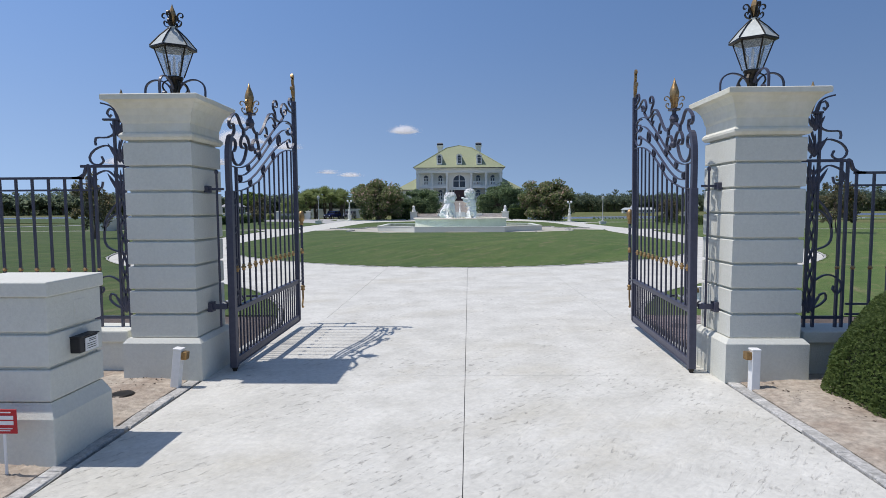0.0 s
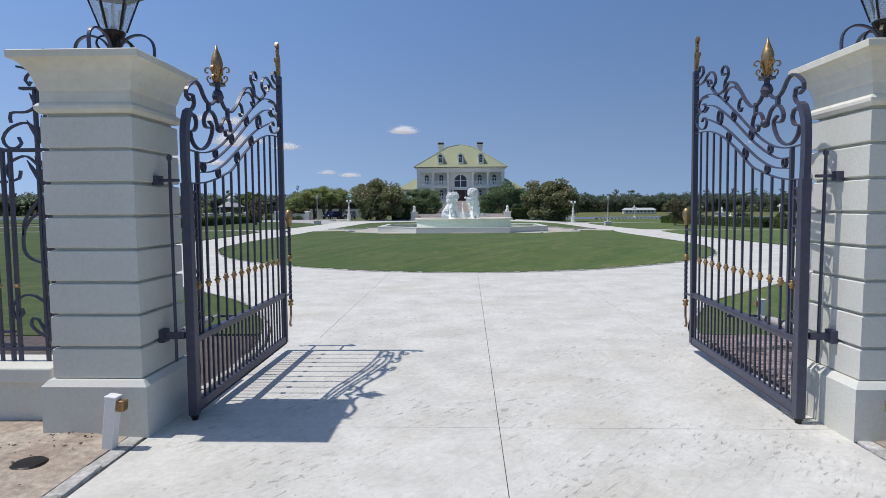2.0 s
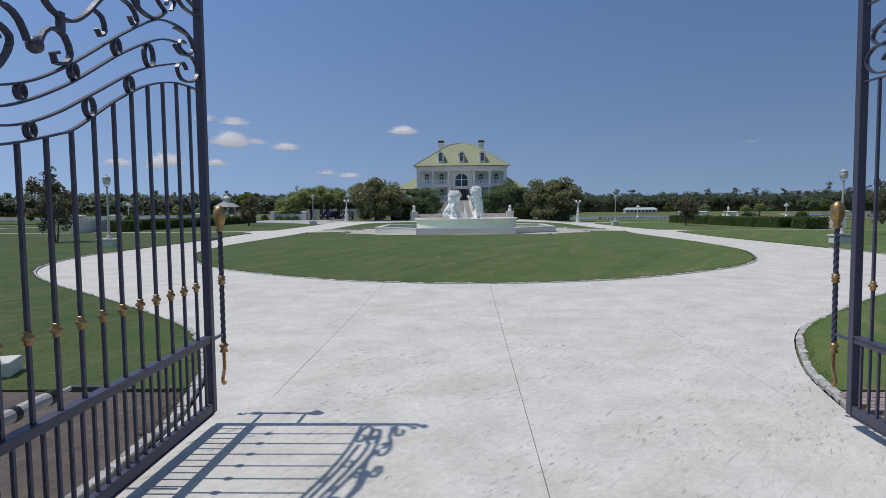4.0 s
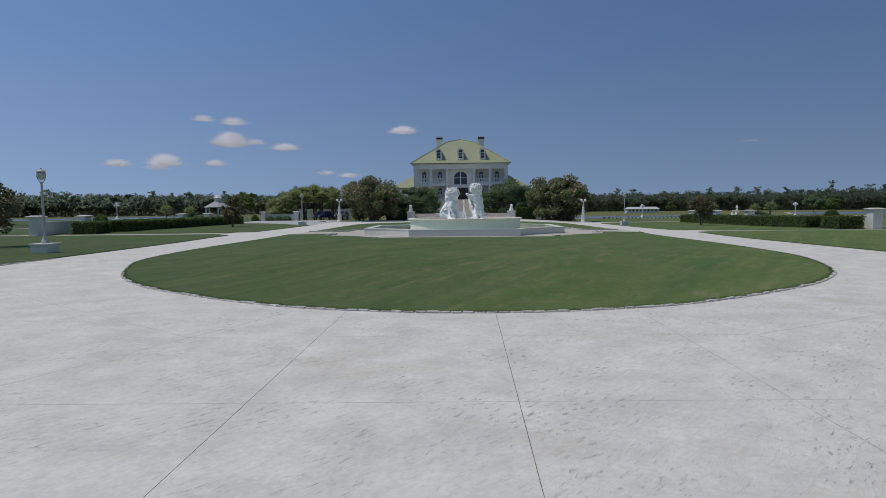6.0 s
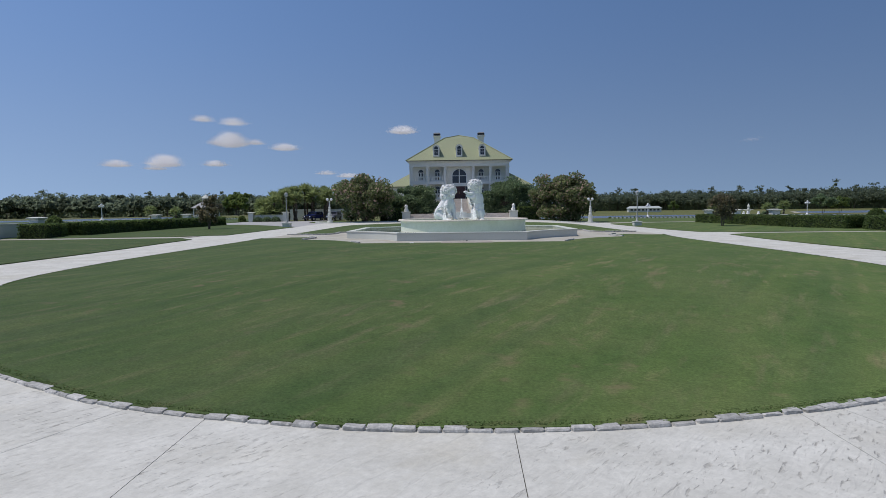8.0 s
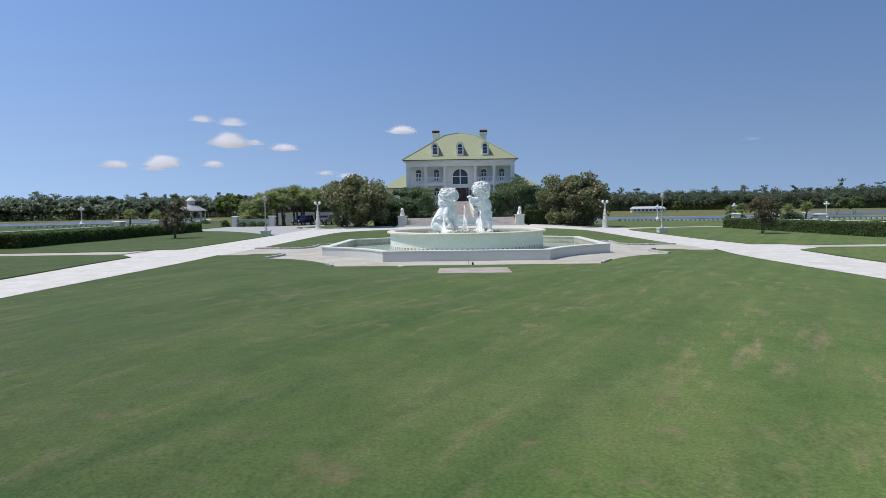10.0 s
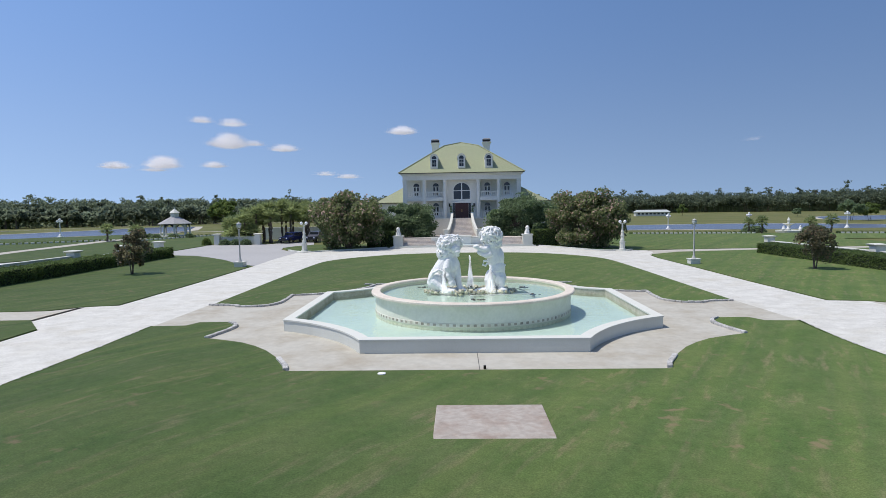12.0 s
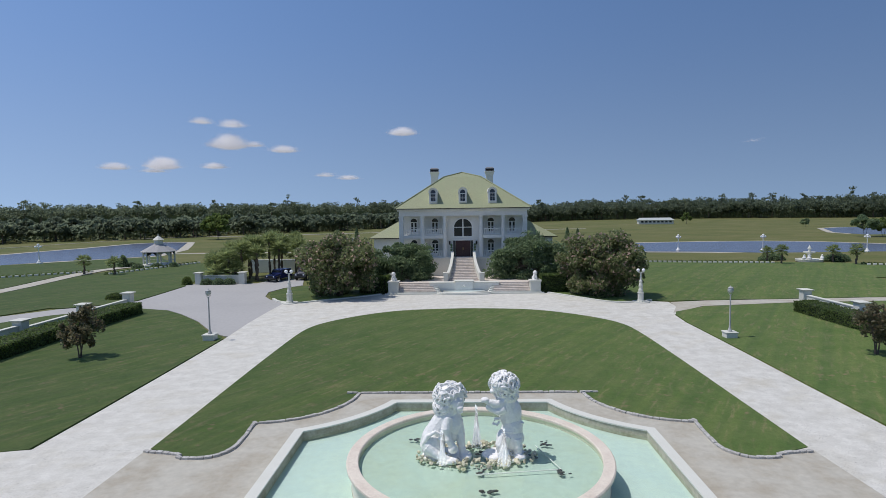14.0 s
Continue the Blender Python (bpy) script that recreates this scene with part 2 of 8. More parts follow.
def ground_material(name, a, b_, dry, dry_amount, size=3.0, streak=(1, 1), fine=60.0, rough=0.9, bump=0.5, dist=0.02, lo=0.5, hi=0.75, grit=0.28, mown=0.0):
    """Broad patches, mown streaks and fine grain for lawns and paving."""
    m = bpy.data.materials.new(name)
    m.use_nodes = True
    n, l = m.node_tree.nodes, m.node_tree.links
    p = n["Principled BSDF"]
    p.inputs["Roughness"].default_value = rough
    p.inputs["Specular IOR Level"].default_value = 0.2
    p.inputs["Diffuse Roughness"].default_value = 1.0 if mown else 0.0
    pos = n.new("ShaderNodeNewGeometry").outputs["Position"]

    def nz(scale, detail, vec, rg=0.6):
        t = n.new("ShaderNodeTexNoise")
        t.inputs["Scale"].default_value, t.inputs["Detail"].default_value, t.inputs["Roughness"].default_value = scale, detail, rg
        l.new(vec, t.inputs["Vector"])
        return t.outputs["Fac"]

    def rng(v, lo_, hi_, x, y):
        r = n.new("ShaderNodeMapRange")
        for i, q in enumerate((lo_, hi_, x, y)):
            r.inputs[i + 1].default_value = q
        l.new(v, r.inputs[0])
        return r.outputs[0]

    def mix(fac, x, y, kind="MIX"):
        k = n.new("ShaderNodeMix")
        k.data_type, k.blend_type = "RGBA", kind
        for s, v in ((k.inputs[0], fac), (k.inputs[6], x), (k.inputs[7], y)):
            if isinstance(v, bpy.types.NodeSocket):
                l.new(v, s)
            else:
                s.default_value = v if isinstance(v, float) else (*v, 1)
        return k.outputs[2]

    mp = n.new("ShaderNodeMapping")
    mp.vector_type = "TEXTURE"
    mp.inputs["Scale"].default_value = (streak[0], streak[1], 1)
    mp.inputs["Rotation"].default_value = (0, 0, radians(streak[2]) if len(streak) > 2 else 0)
    l.new(pos, mp.inputs["Vector"])
    broad = nz(1 / size, 4, pos)
    streaks = nz(1.0, 5, mp.outputs[0])
    grain = nz(fine, 4, pos, 0.7)
    col = mix(rng(broad, 0.35, 0.65, 0.0, 1.0), a, b_)
    much = n.new("ShaderNodeMath")
    much.operation = "MULTIPLY"
    l.new(rng(streaks, lo, hi, 0.0, dry_amount), much.inputs[0])
    l.new(rng(nz(0.16, 3, pos), 0.38, 0.6, 0.25, 1.0), much.inputs[1])
    col = mix(much.outputs[0], col, dry)
    col = mix(1.0, col, mix(rng(grain, 0.3, 0.7, 0.0, 1.0), (1 - grit,) * 3, (1 + grit,) * 3), "MULTIPLY")
    patchy = 0.13 if mown else 0.05
    col = mix(1.0, col, mix(rng(nz(3.6, 6, pos, 0.72), 0.32, 0.68, 0.0, 1.0), (1 - patchy,) * 3, (1 + patchy,) * 3), "MULTIPLY")
    if mown:
        mow = n.new("ShaderNodeMapping")
        mow.vector_type = "TEXTURE"
        mow.inputs["Scale"].default_value = (25, 0.9, 1)
        mow.inputs["Rotation"].default_value = (0, 0, radians(mown))
        l.new(pos, mow.inputs["Vector"])
        col = mix(1.0, col, mix(rng(nz(1.0, 2, mow.outputs[0]), 0.35, 0.65, 0.0, 1.0), (0.86, 0.9, 0.92), (1.13, 1.09, 1.06)), "MULTIPLY")
        # small scalped spots where the mower has bared the soil
        bare = n.new("ShaderNodeMath")
        bare.operation = "MULTIPLY"
        l.new(rng(nz(1.7, 3, pos, 0.55), 0.60, 0.72, 0.0, 0.7), bare.inputs[0])
        l.new(rng(nz(0.12, 2, pos), 0.45, 0.6, 0.15, 1.0), bare.inputs[1])
        col = mix(bare.outputs[0], col, (0.25, 0.185, 0.11))
    l.new(col, p.inputs["Base Color"])
    bp = n.new("ShaderNodeBump")
    bp.inputs["Strength"].default_value, bp.inputs["Distance"].default_value = bump, dist
    l.new(grain, bp.inputs["Height"])
    l.new(bp.outputs[0], p.inputs["Normal"])
    return m


LAWN = ground_material("mown_lawn", (0.088, 0.142, 0.038), (0.120, 0.162, 0.052), (0.265, 0.215, 0.122), 0.85, 2.2, (1.7, 0.36, 60), 26.0, grit=0.32, lo=0.53, hi=0.79, mown=57.0)
FIELD = ground_material("dry_field", (0.10, 0.12, 0.035), (0.15, 0.15, 0.055), (0.22, 0.19, 0.10), 0.8, 25.0, (20, 5), 8.0)


def stamped_concrete():
    """Bleached stamped concrete: white broad tones, buff stains, slanting chips and ridges left by the stamp."""
    m = ground_material("stamped_white_concrete", (0.55, 0.54, 0.485), (0.65, 0.64, 0.582), (0.49, 0.455, 0.355), 0.75, 0.8, (2.6, 1.5, 30), 14.0, 0.8, 0.3, 0.008, 0.50, 0.74, grit=0.09)
    n, l = m.node_tree.nodes, m.node_tree.links
    p = n["Principled BSDF"]
    pos = n.new("ShaderNodeNewGeometry").outputs["Position"]

    def slanted(long, wide, turn, detail, distort):
        mp = n.new("ShaderNodeMapping")
        mp.vector_type = "TEXTURE"
        mp.inputs["Rotation"].default_value, mp.inputs["Scale"].default_value = (0, 0, radians(turn)), (long, wide, 1)
        l.new(pos, mp.inputs["Vector"])
        t = n.new("ShaderNodeTexNoise")
        t.inputs["Scale"].default_value, t.inputs["Detail"].default_value, t.inputs["Roughness"].default_value = 1.0, detail, 0.6
        t.inputs["Distortion"].default_value = distort
        l.new(mp.outputs[0], t.inputs["Vector"])
        return t.outputs["Fac"]

    def span(v, *q):
        r = n.new("ShaderNodeMapRange")
        for i, x in enumerate(q):
            r.inputs[i + 1].default_value = x
        l.new(v, r.inputs[0])
        return r.outputs[0]

    def calc(kind, a, b_):
        x = n.new("ShaderNodeMath")
        x.operation = kind
        for s, v in zip(x.inputs, (a, b_)):
            if isinstance(v, float):
                s.default_value = v
            else:
                l.new(v, s)
        return x.outputs[0]

    where = n.new("ShaderNodeTexNoise")
    where.inputs["Scale"].default_value, where.inputs["Detail"].default_value = 0.8, 4
    l.new(pos, where.inputs["Vector"])
    spot = span(where.outputs["Fac"], 0.40, 0.62, 0.15, 1.0)
    # chips: short slanting hollows, mixed towards a darker grey
    chips = calc("MULTIPLY", span(slanted(0.16, 0.055, 48, 3, 0.5), 0.59, 0.69, 0.0, 1.0), spot)
    fine = calc("MULTIPLY", span(slanted(0.07, 0.03, 40, 3, 0.3), 0.64, 0.73, 0.0, 0.6), spot)
    hollow = calc("MAXIMUM", chips, fine)
    k = n.new("ShaderNodeMix")
    k.data_type = "RGBA"
    k.inputs[7].default_value = (0.255, 0.24, 0.21, 1)
    old = p.inputs["Base Color"].links[0].from_socket
    l.new(calc("MULTIPLY", hollow, 0.62), k.inputs[0]), l.new(old, k.inputs[6])
    l.new(k.outputs[2], p.inputs["Base Color"])
    # rolling slate-like ridges under the chips
    ridges = calc("ADD", slanted(0.55, 0.16, 44, 5, 0.8), calc("MULTIPLY", hollow, -0.35))
    bp = n.new("ShaderNodeBump")
    bp.inputs["Strength"].default_value, bp.inputs["Distance"].default_value = 0.75, 0.03
    l.new(ridges, bp.inputs["Height"])
    l.new(p.inputs["Normal"].links[0].from_socket, bp.inputs["Normal"])
    l.new(bp.outputs[0], p.inputs["Normal"])
    return m


DRIVE = stamped_concrete()
JOINT_DARK = material("joint_sealant", (0.10, 0.10, 0.095), 0.8, grain=0.2, grain_size=8)
JOINT = material("dark_joint", (0.34, 0.33, 0.31), 0.95, grain=0.2, grain_size=8)


def water_material(name, tint, ripple=0.25, size=5.0):
    """Thin clear water: tinted see-through sheet with a rippled gloss that grows at low angles."""
    m = bpy.data.materials.new(name)
    m.use_nodes = True
    n, l = m.node_tree.nodes, m.node_tree.links
    t = n.new("ShaderNodeTexNoise")
    t.inputs["Scale"].default_value, t.inputs["Detail"].default_value = size, 3
    l.new(n.new("ShaderNodeNewGeometry").outputs["Position"], t.inputs["Vector"])
    b = n.new("ShaderNodeBump")
    b.inputs["Strength"].default_value, b.inputs["Distance"].default_value = ripple, 0.05
    l.new(t.outputs["Fac"], b.inputs["Height"])
    see, gloss, fres, mix = (n.new(k) for k in ("ShaderNodeBsdfTransparent", "ShaderNodeBsdfGlossy", "ShaderNodeFresnel", "ShaderNodeMixShader"))
    see.inputs[0].default_value = (*tint, 1)
    gloss.inputs["Roughness"].default_value = 0.05
    fres.inputs["IOR"].default_value = 1.33
    l.new(b.outputs[0], gloss.inputs["Normal"]), l.new(b.outputs[0], fres.inputs["Normal"])
    l.new(fres.outputs[0], mix.inputs[0]), l.new(see.outputs[0], mix.inputs[1]), l.new(gloss.outputs[0], mix.inputs[2])
    l.new(mix.outputs[0], n["Material Output"].inputs[0])
    return m


WATER = water_material("pool_water", (0.86, 0.95, 0.93))
CLOUD = material("white_cloud", (0.74, 0.73, 0.73), 0.9, grain=0.04, grain_size=0.02)
# the flecks glow faintly, in place of sunlight scattered inside the cloud
CLOUD.node_tree.nodes["Principled BSDF"].inputs["Emission Color"].default_value = (0.75, 0.78, 0.85, 1)
CLOUD.node_tree.nodes["Principled BSDF"].inputs["Emission Strength"].default_value = 0.32
POND = material("pond_water", (0.105, 0.115, 0.155), 0.22, spec=0.5, grain=0.1, grain_size=0.2)


def spray_material():
    """Falling drops: white, half see-through, lit from both sides."""
    m = bpy.data.materials.new("water_spray")
    m.use_nodes = True
    n, l = m.node_tree.nodes, m.node_tree.links
    white, back, see, a, b = (n.new(k) for k in ("ShaderNodeBsdfDiffuse", "ShaderNodeBsdfTranslucent", "ShaderNodeBsdfTransparent", "ShaderNodeMixShader", "ShaderNodeMixShader"))
    white.inputs[0].default_value = back.inputs[0].default_value = (0.95, 0.97, 0.98, 1)
    a.inputs[0].default_value, b.inputs[0].default_value = 0.5, 0.3
    l.new(white.outputs[0], a.inputs[1]), l.new(back.outputs[0], a.inputs[2])
    l.new(a.outputs[0], b.inputs[1]), l.new(see.outputs[0], b.inputs[2])
    l.new(b.outputs[0], n["Material Output"].inputs[0])
    return m


SPRAY = spray_material()

# ---- building tools ----
from mathutils.geometry import delaunay_2d_cdt


def finish(name, bm, mat, smooth=False):
    """Turns a bmesh into a linked mesh object."""
    me = bpy.data.meshes.new(name)
    bmesh.ops.recalc_face_normals(bm, faces=bm.faces)
    if sum(f.normal.z * f.calc_area() for f in bm.faces) < -1e-3 and any(len(e.link_faces) == 1 for e in bm.edges):
        bmesh.ops.reverse_faces(bm, faces=bm.faces)
    bm.to_mesh(me)
    bm.free()
    if mat:
        me.materials.append(mat)
    if smooth:
        me.shade_smooth()
    return new(name, me)


def part(name, bm, mat, parent=None, label="", smooth=False, at=None):
    ob = finish(name, bm, mat, smooth)
    if parent:
        ob.parent = parent
    if at is not None:
        ob.matrix_basis = at
    if label:
        tagged(ob, label)
    return ob


def same_mesh(name, source, parent, m):
    """Another piece on the mesh of one already made."""
    ob = new(name, source.data)
    ob.parent = parent
    ob.matrix_basis = m
    return ob


def empty(name, m, label, category, group="", kind=""):
    e = new(name)
    e.empty_display_size = 0.2
    e.matrix_basis = m
    return tagged(e, label, category, group, kind)


def solid(name, bm, mat, label, category="", kind="", group="", smooth=False, at=None):
    ob = finish(name, bm, mat, smooth)
    if at is not None:
        ob.matrix_basis = at
    return tagged(ob, label, category, group, kind)


def box(bm, x0, x1, y0, y1, z0, z1, bevel=0.0):
    v = [bm.verts.new(p) for p in ((x0, y0, z0), (x1, y0, z0), (x1, y1, z0), (x0, y1, z0), (x0, y0, z1), (x1, y0, z1), (x1, y1, z1), (x0, y1, z1))]
    f = [bm.faces.new([v[i] for i in q]) for q in ((0, 3, 2, 1), (4, 5, 6, 7), (0, 1, 5, 4), (1, 2, 6, 5), (2, 3, 7, 6), (3, 0, 4, 7))]
    if bevel:
        edges = list({e for g in f for e in g.edges})
        bmesh.ops.bevel(bm, geom=edges, offset=bevel, segments=2, affect="EDGES", profile=0.5)
    return bm


def boxes(*rows, bevel=0.0):
    bm = bmesh.new()
    for r in rows:
        box(bm, *r, bevel=bevel)
    return bm


def tube(bm, pts, r, sides=8, flat=None, closed=False, cap=True):
    """A bar of round section (or flat strip, flat = (width, thickness, width's direction)) along points; r may be a list."""
    pts = [Vector(p) for p in pts]
    n = len(pts)
    rr = r if isinstance(r, (list, tuple)) else [r] * n
    rings = []
    up = Vector((0, 0, 1))
    for i, p in enumerate(pts):
        a, b = (pts[(i - 1) % n], pts[(i + 1) % n]) if closed else (pts[max(i - 1, 0)], pts[min(i + 1, n - 1)])
        d = (b - a).normalized()
        if flat:
            w = flat[2]
            u = d.cross(w).normalized()
            ring = [p + w * (flat[0] / 2 * sx) + u * (flat[1] / 2 * sy) for sx, sy in ((-1, -1), (1, -1), (1, 1), (-1, 1))]
        else:
            s = d.cross(up)
            if s.length < 0.05:
                s = d.cross(Vector((0, 1, 0)))
            s.normalize()
            u = s.cross(d)
            ring = [p + (s * math.cos(2 * math.pi * k / sides) + u * math.sin(2 * math.pi * k / sides)) * rr[i] for k in range(sides)]
        rings.append([bm.verts.new(q) for q in ring])
    m = len(rings[0])
    for i in range(n if closed else n - 1):
        a, b = rings[i], rings[(i + 1) % n]
        for k in range(m):
            bm.faces.new((a[k], a[(k + 1) % m], b[(k + 1) % m], b[k]))
    if cap and not closed:
        bm.faces.new(rings[0][::-1]), bm.faces.new(rings[-1])
    return bm


def lathe(bm, profile, sides=24, at=(0, 0, 0), turn=0.0, arc=None):
    """Turns a profile of (radius, height) about the vertical."""
    c = Vector(at)
    rings = []
    for r, z in profile:
        if r < 1e-5:
            rings.append([bm.verts.new(c + Vector((0, 0, z)))])
        else:
            rings.append([bm.verts.new(c + Vector((r * math.cos(turn + 2 * math.pi * k / sides), r * math.sin(turn + 2 * math.pi * k / sides), z))) for k in range(sides)])
    for a, b in zip(rings, rings[1:]):
        for k in range(sides):
            q = [a[k % len(a)], a[(k + 1) % sides % len(a)], b[(k + 1) % sides % len(b)], b[k % len(b)]]
            q = list(dict.fromkeys(q))
            if len(q) > 2:
                bm.faces.new(q)
    for ring, flip in ((rings[0], True), (rings[-1], False)):
        if len(ring) > 2:
            bm.faces.new(ring[::-1] if flip else ring)
    return bm


def square_lathe(bm, profile, at=(0, 0, 0)):
    """Stacked squares: profile of (half-width, height)."""
    return lathe(bm, [(r * math.sqrt(2), z) for r, z in profile], 4, at, math.pi / 4)


def prism(bm, outline, z0, z1):
    """An upright prism over a plan outline (counter-clockwise)."""
    a = [bm.verts.new((x, y, z0)) for x, y in outline]
    b = [bm.verts.new((x, y, z1)) for x, y in outline]
    n = len(a)
    bm.faces.new(a[::-1]), bm.faces.new(b)
    for i in range(n):
        bm.faces.new((a[i], a[(i + 1) % n], b[(i + 1) % n], b[i]))
    return bm


def smooth_line(pts, step=0.6):
    """Catmull-Rom through plan points, resampled evenly."""
    p = [Vector(q) for q in pts]
    out = []
    for i in range(len(p) - 1):
        p0, p1, p2, p3 = p[max(i - 1, 0)], p[i], p[i + 1], p[min(i + 2, len(p) - 1)]
        k = max(1, round((p2 - p1).length / step))
        for j in range(k):
            t = j / k
            out.append(0.5 * ((2 * p1) + (p2 - p0) * t + (2 * p0 - 5 * p1 + 4 * p2 - p3) * t * t + (3 * p1 - p0 - 3 * p2 + p3) * t ** 3))
    out.append(p[-1])
    return out


def mirrored(half, left=None):
    """Left half of a line that starts on the axis, put before the right half; the left one may have a line of its own."""
    return [Vector((-q[0], q[1])) for q in (left or half)[::-1]] + [Vector(q) for q in half]


def inside(p, poly):
    c = False
    n = len(poly)
    for i in range(n):
        a, b = poly[i], poly[i - 1]
        if (a[1] > p[1]) != (b[1] > p[1]) and p[0] < (b[0] - a[0]) * (p[1] - a[1]) / (b[1] - a[1]) + a[0]:
            c = not c
    return c


def edge_distance(p, poly):
    best = 1e9
    for i in range(len(poly)):
        a, b = poly[i - 1], poly[i]
        dx, dy = b[0] - a[0], b[1] - a[1]
        q = dx * dx + dy * dy
        t = max(0.0, min(1.0, ((p[0] - a[0]) * dx + (p[1] - a[1]) * dy) / q)) if q else 0.0
        best = min(best, math.hypot(p[0] - a[0] - t * dx, p[1] - a[1] - t * dy))
    return best


def sheet(outline, height, step=None, holes=(), drop=0.0):
    """A ground sheet over a plan outline, with height(x, y, distance to the edge); step sets the inner points, drop a skirt."""
    loops = [list(outline), *[list(h) for h in holes]]
    vs, es, n0 = [], [], 0
    for lp in loops:
        k = len(lp)
        vs += [Vector((q[0], q[1])) for q in lp]
        es += [(n0 + i, n0 + (i + 1) % k) for i in range(k)]
        n0 += k
    if step:
        xs, ys = [q[0] for q in outline], [q[1] for q in outline]
        nx, ny = int((max(xs) - min(xs)) / step), int((max(ys) - min(ys)) / step)
        for i in range(1, nx):
            for j in range(1, ny):
                q = (min(xs) + (i + 0.5 * (j % 2)) * step, min(ys) + j * step)
                if inside(q, outline) and not any(inside(q, h) for h in holes) and min(edge_distance(q, lp) for lp in loops) > step * 0.4:
                    vs.append(Vector(q))
    co, _, fs, *_ = delaunay_2d_cdt(vs, es, [], 0, 1e-4)
    bm = bmesh.new()
    bv = [bm.verts.new((q[0], q[1], height(q[0], q[1], min(edge_distance(q, lp) for lp in loops)))) for q in co]
    for f in fs:
        c = sum((co[i] for i in f), Vector((0, 0))) / len(f)
        if inside(c, outline) and not any(inside(c, h) for h in holes):
            bm.faces.new([bv[i] for i in f])
    bmesh.ops.delete(bm, geom=[v for v in bm.verts if not v.link_faces], context="VERTS")
    if drop:
        rim = [e for e in bm.edges if len(e.link_faces) == 1]
        for e in rim:
            a, b = (v.co.copy() for v in e.verts)
            down = Vector((0, 0, drop))
            bm.faces.new([bm.verts.new(q) for q in (a, b, b - down, a - down)])
    return bm


def leaves(bm, spots, size, rng, flat=0.0, long=1.6):
    """Folded leaf blades at the given points, each turned at random."""
    for p in spots:
        s = size * rng.uniform(0.6, 1.3)
        d = Vector((rng.gauss(0, 1), rng.gauss(0, 1), rng.gauss(0, 1 - flat))).normalized()
        w = d.cross(Vector((rng.gauss(0, 1), rng.gauss(0, 1), rng.gauss(0, 1)))).normalized()
        u = d.cross(w)
        q = Vector(p)
        a, b = q - d * s * long / 2, q + d * s * long / 2
        c, e = q + w * s / 2 + u * s * 0.15, q - w * s / 2 + u * s * 0.15
        va, vb, vc, ve = (bm.verts.new(k) for k in (a, b, c, e))
        bm.faces.new((va, vc, vb)), bm.faces.new((va, vb, ve))
    return bm


def leaf_mesh(name, spots, size, mat, rng, long=1.6, flat=0.0):
    """The same, straight into a mesh, for many leaves."""
    n = len(spots)
    P = np.array(spots, dtype=float).reshape(n, 3)
    r = np.random.RandomState(rng.randrange(1 << 30))
    d = r.normal(size=(n, 3))
    d[:, 2] *= 1 - flat
    d /= np.linalg.norm(d, axis=1)[:, None]
    w = np.cross(d, r.normal(size=(n, 3)))
    w /= np.linalg.norm(w, axis=1)[:, None]
    u = np.cross(d, w)
    s = (size * r.uniform(0.6, 1.35, n))[:, None]
    V = np.stack([P - d * s * long / 2, P + d * s * long / 2, P + w * s / 2 + u * s * 0.15, P - w * s / 2 + u * s * 0.15], 1).reshape(-1, 3)
    i = np.arange(n)[:, None] * 4
    Fc = np.concatenate([i + [0, 2, 1], i + [0, 1, 3]], 1).reshape(-1, 3)
    me = bpy.data.meshes.new(name)
    me.from_pydata(V.tolist(), [], Fc.tolist())
    me.materials.append(mat)
    return me

# ---- ground, drives, lawns ----
FC = 63.85                       # the fountain's centre on the axis
GATE_Y = 11.46                   # the gate's line

# outer edge of the drive, right half and left half, from the street to the fountain
OUTER = [(3.33, -6), (3.33, 4), (3.33, 11), (3.36, 14), (3.62, 15.4), (4.05, 16.6), (5.05, 18.45), (6.15, 19.7), (8.98, 22.3), (11.6, 24.5),
         (14.1, 26.9), (15.9, 29.2), (17.2, 31.9), (18.05, 35.0), (18.15, 38.5), (17.95, 44), (17.8, 50), (18.05, 56), (18.8, 60.6)]
OUTER_LEFT = OUTER[:14] + [(18.35, 38.5), (18.45, 44), (18.6, 50), (19.1, 56), (19.35, 60.6)]
OUTER_BACK = [(19.35, 67.0), (19.55, 72), (19.7, 76), (19.95, 84), (20.1, 90), (20.2, 95.5), (20.6, 99.3)]
OUTER_BACK_LEFT = [(19.55, 67.0), (19.55, 72), (19.65, 80), (19.85, 88.5)]
ISLAND_FRONT = [(0, 24.95), (1.5, 25.06), (3.69, 25.60), (5.0, 26.22), (6.6, 27.2), (9.05, 29.1), (10.9, 31.3), (12.15, 33.7), (13.35, 37.4), (13.8, 42),
                (13.85, 47), (13.75, 52), (13.85, 57), (14.45, 61.0)]
ISLAND_FRONT_LEFT = ISLAND_FRONT[:7] + [(12.25, 33.7), (13.7, 37.2), (14.35, 42), (14.45, 47), (14.4, 52), (14.4, 57), (14.55, 61.0)]
APRON_FRONT = [(14.45, 60.95), (12.95, 61.1), (12.62, 61.85), (11.25, 61.85), (10.62, 61.05), (10.5, 60.15), (10.82, 58.5)]
ARC = [(9.9, 58.1), (9.05, 57.67), (8.3, 57.05), (7.65, 56.35), (6.95, 55.35), (6.3, 54.2)]
NOTCH = [Vector(q) for q in APRON_FRONT[1:]] + [Vector(q) for q in ARC] + [Vector((6.1, 53.62))]
FRONT_LAWN = mirrored(smooth_line(ISLAND_FRONT, 0.5) + NOTCH, smooth_line(ISLAND_FRONT_LEFT, 0.5) + NOTCH)
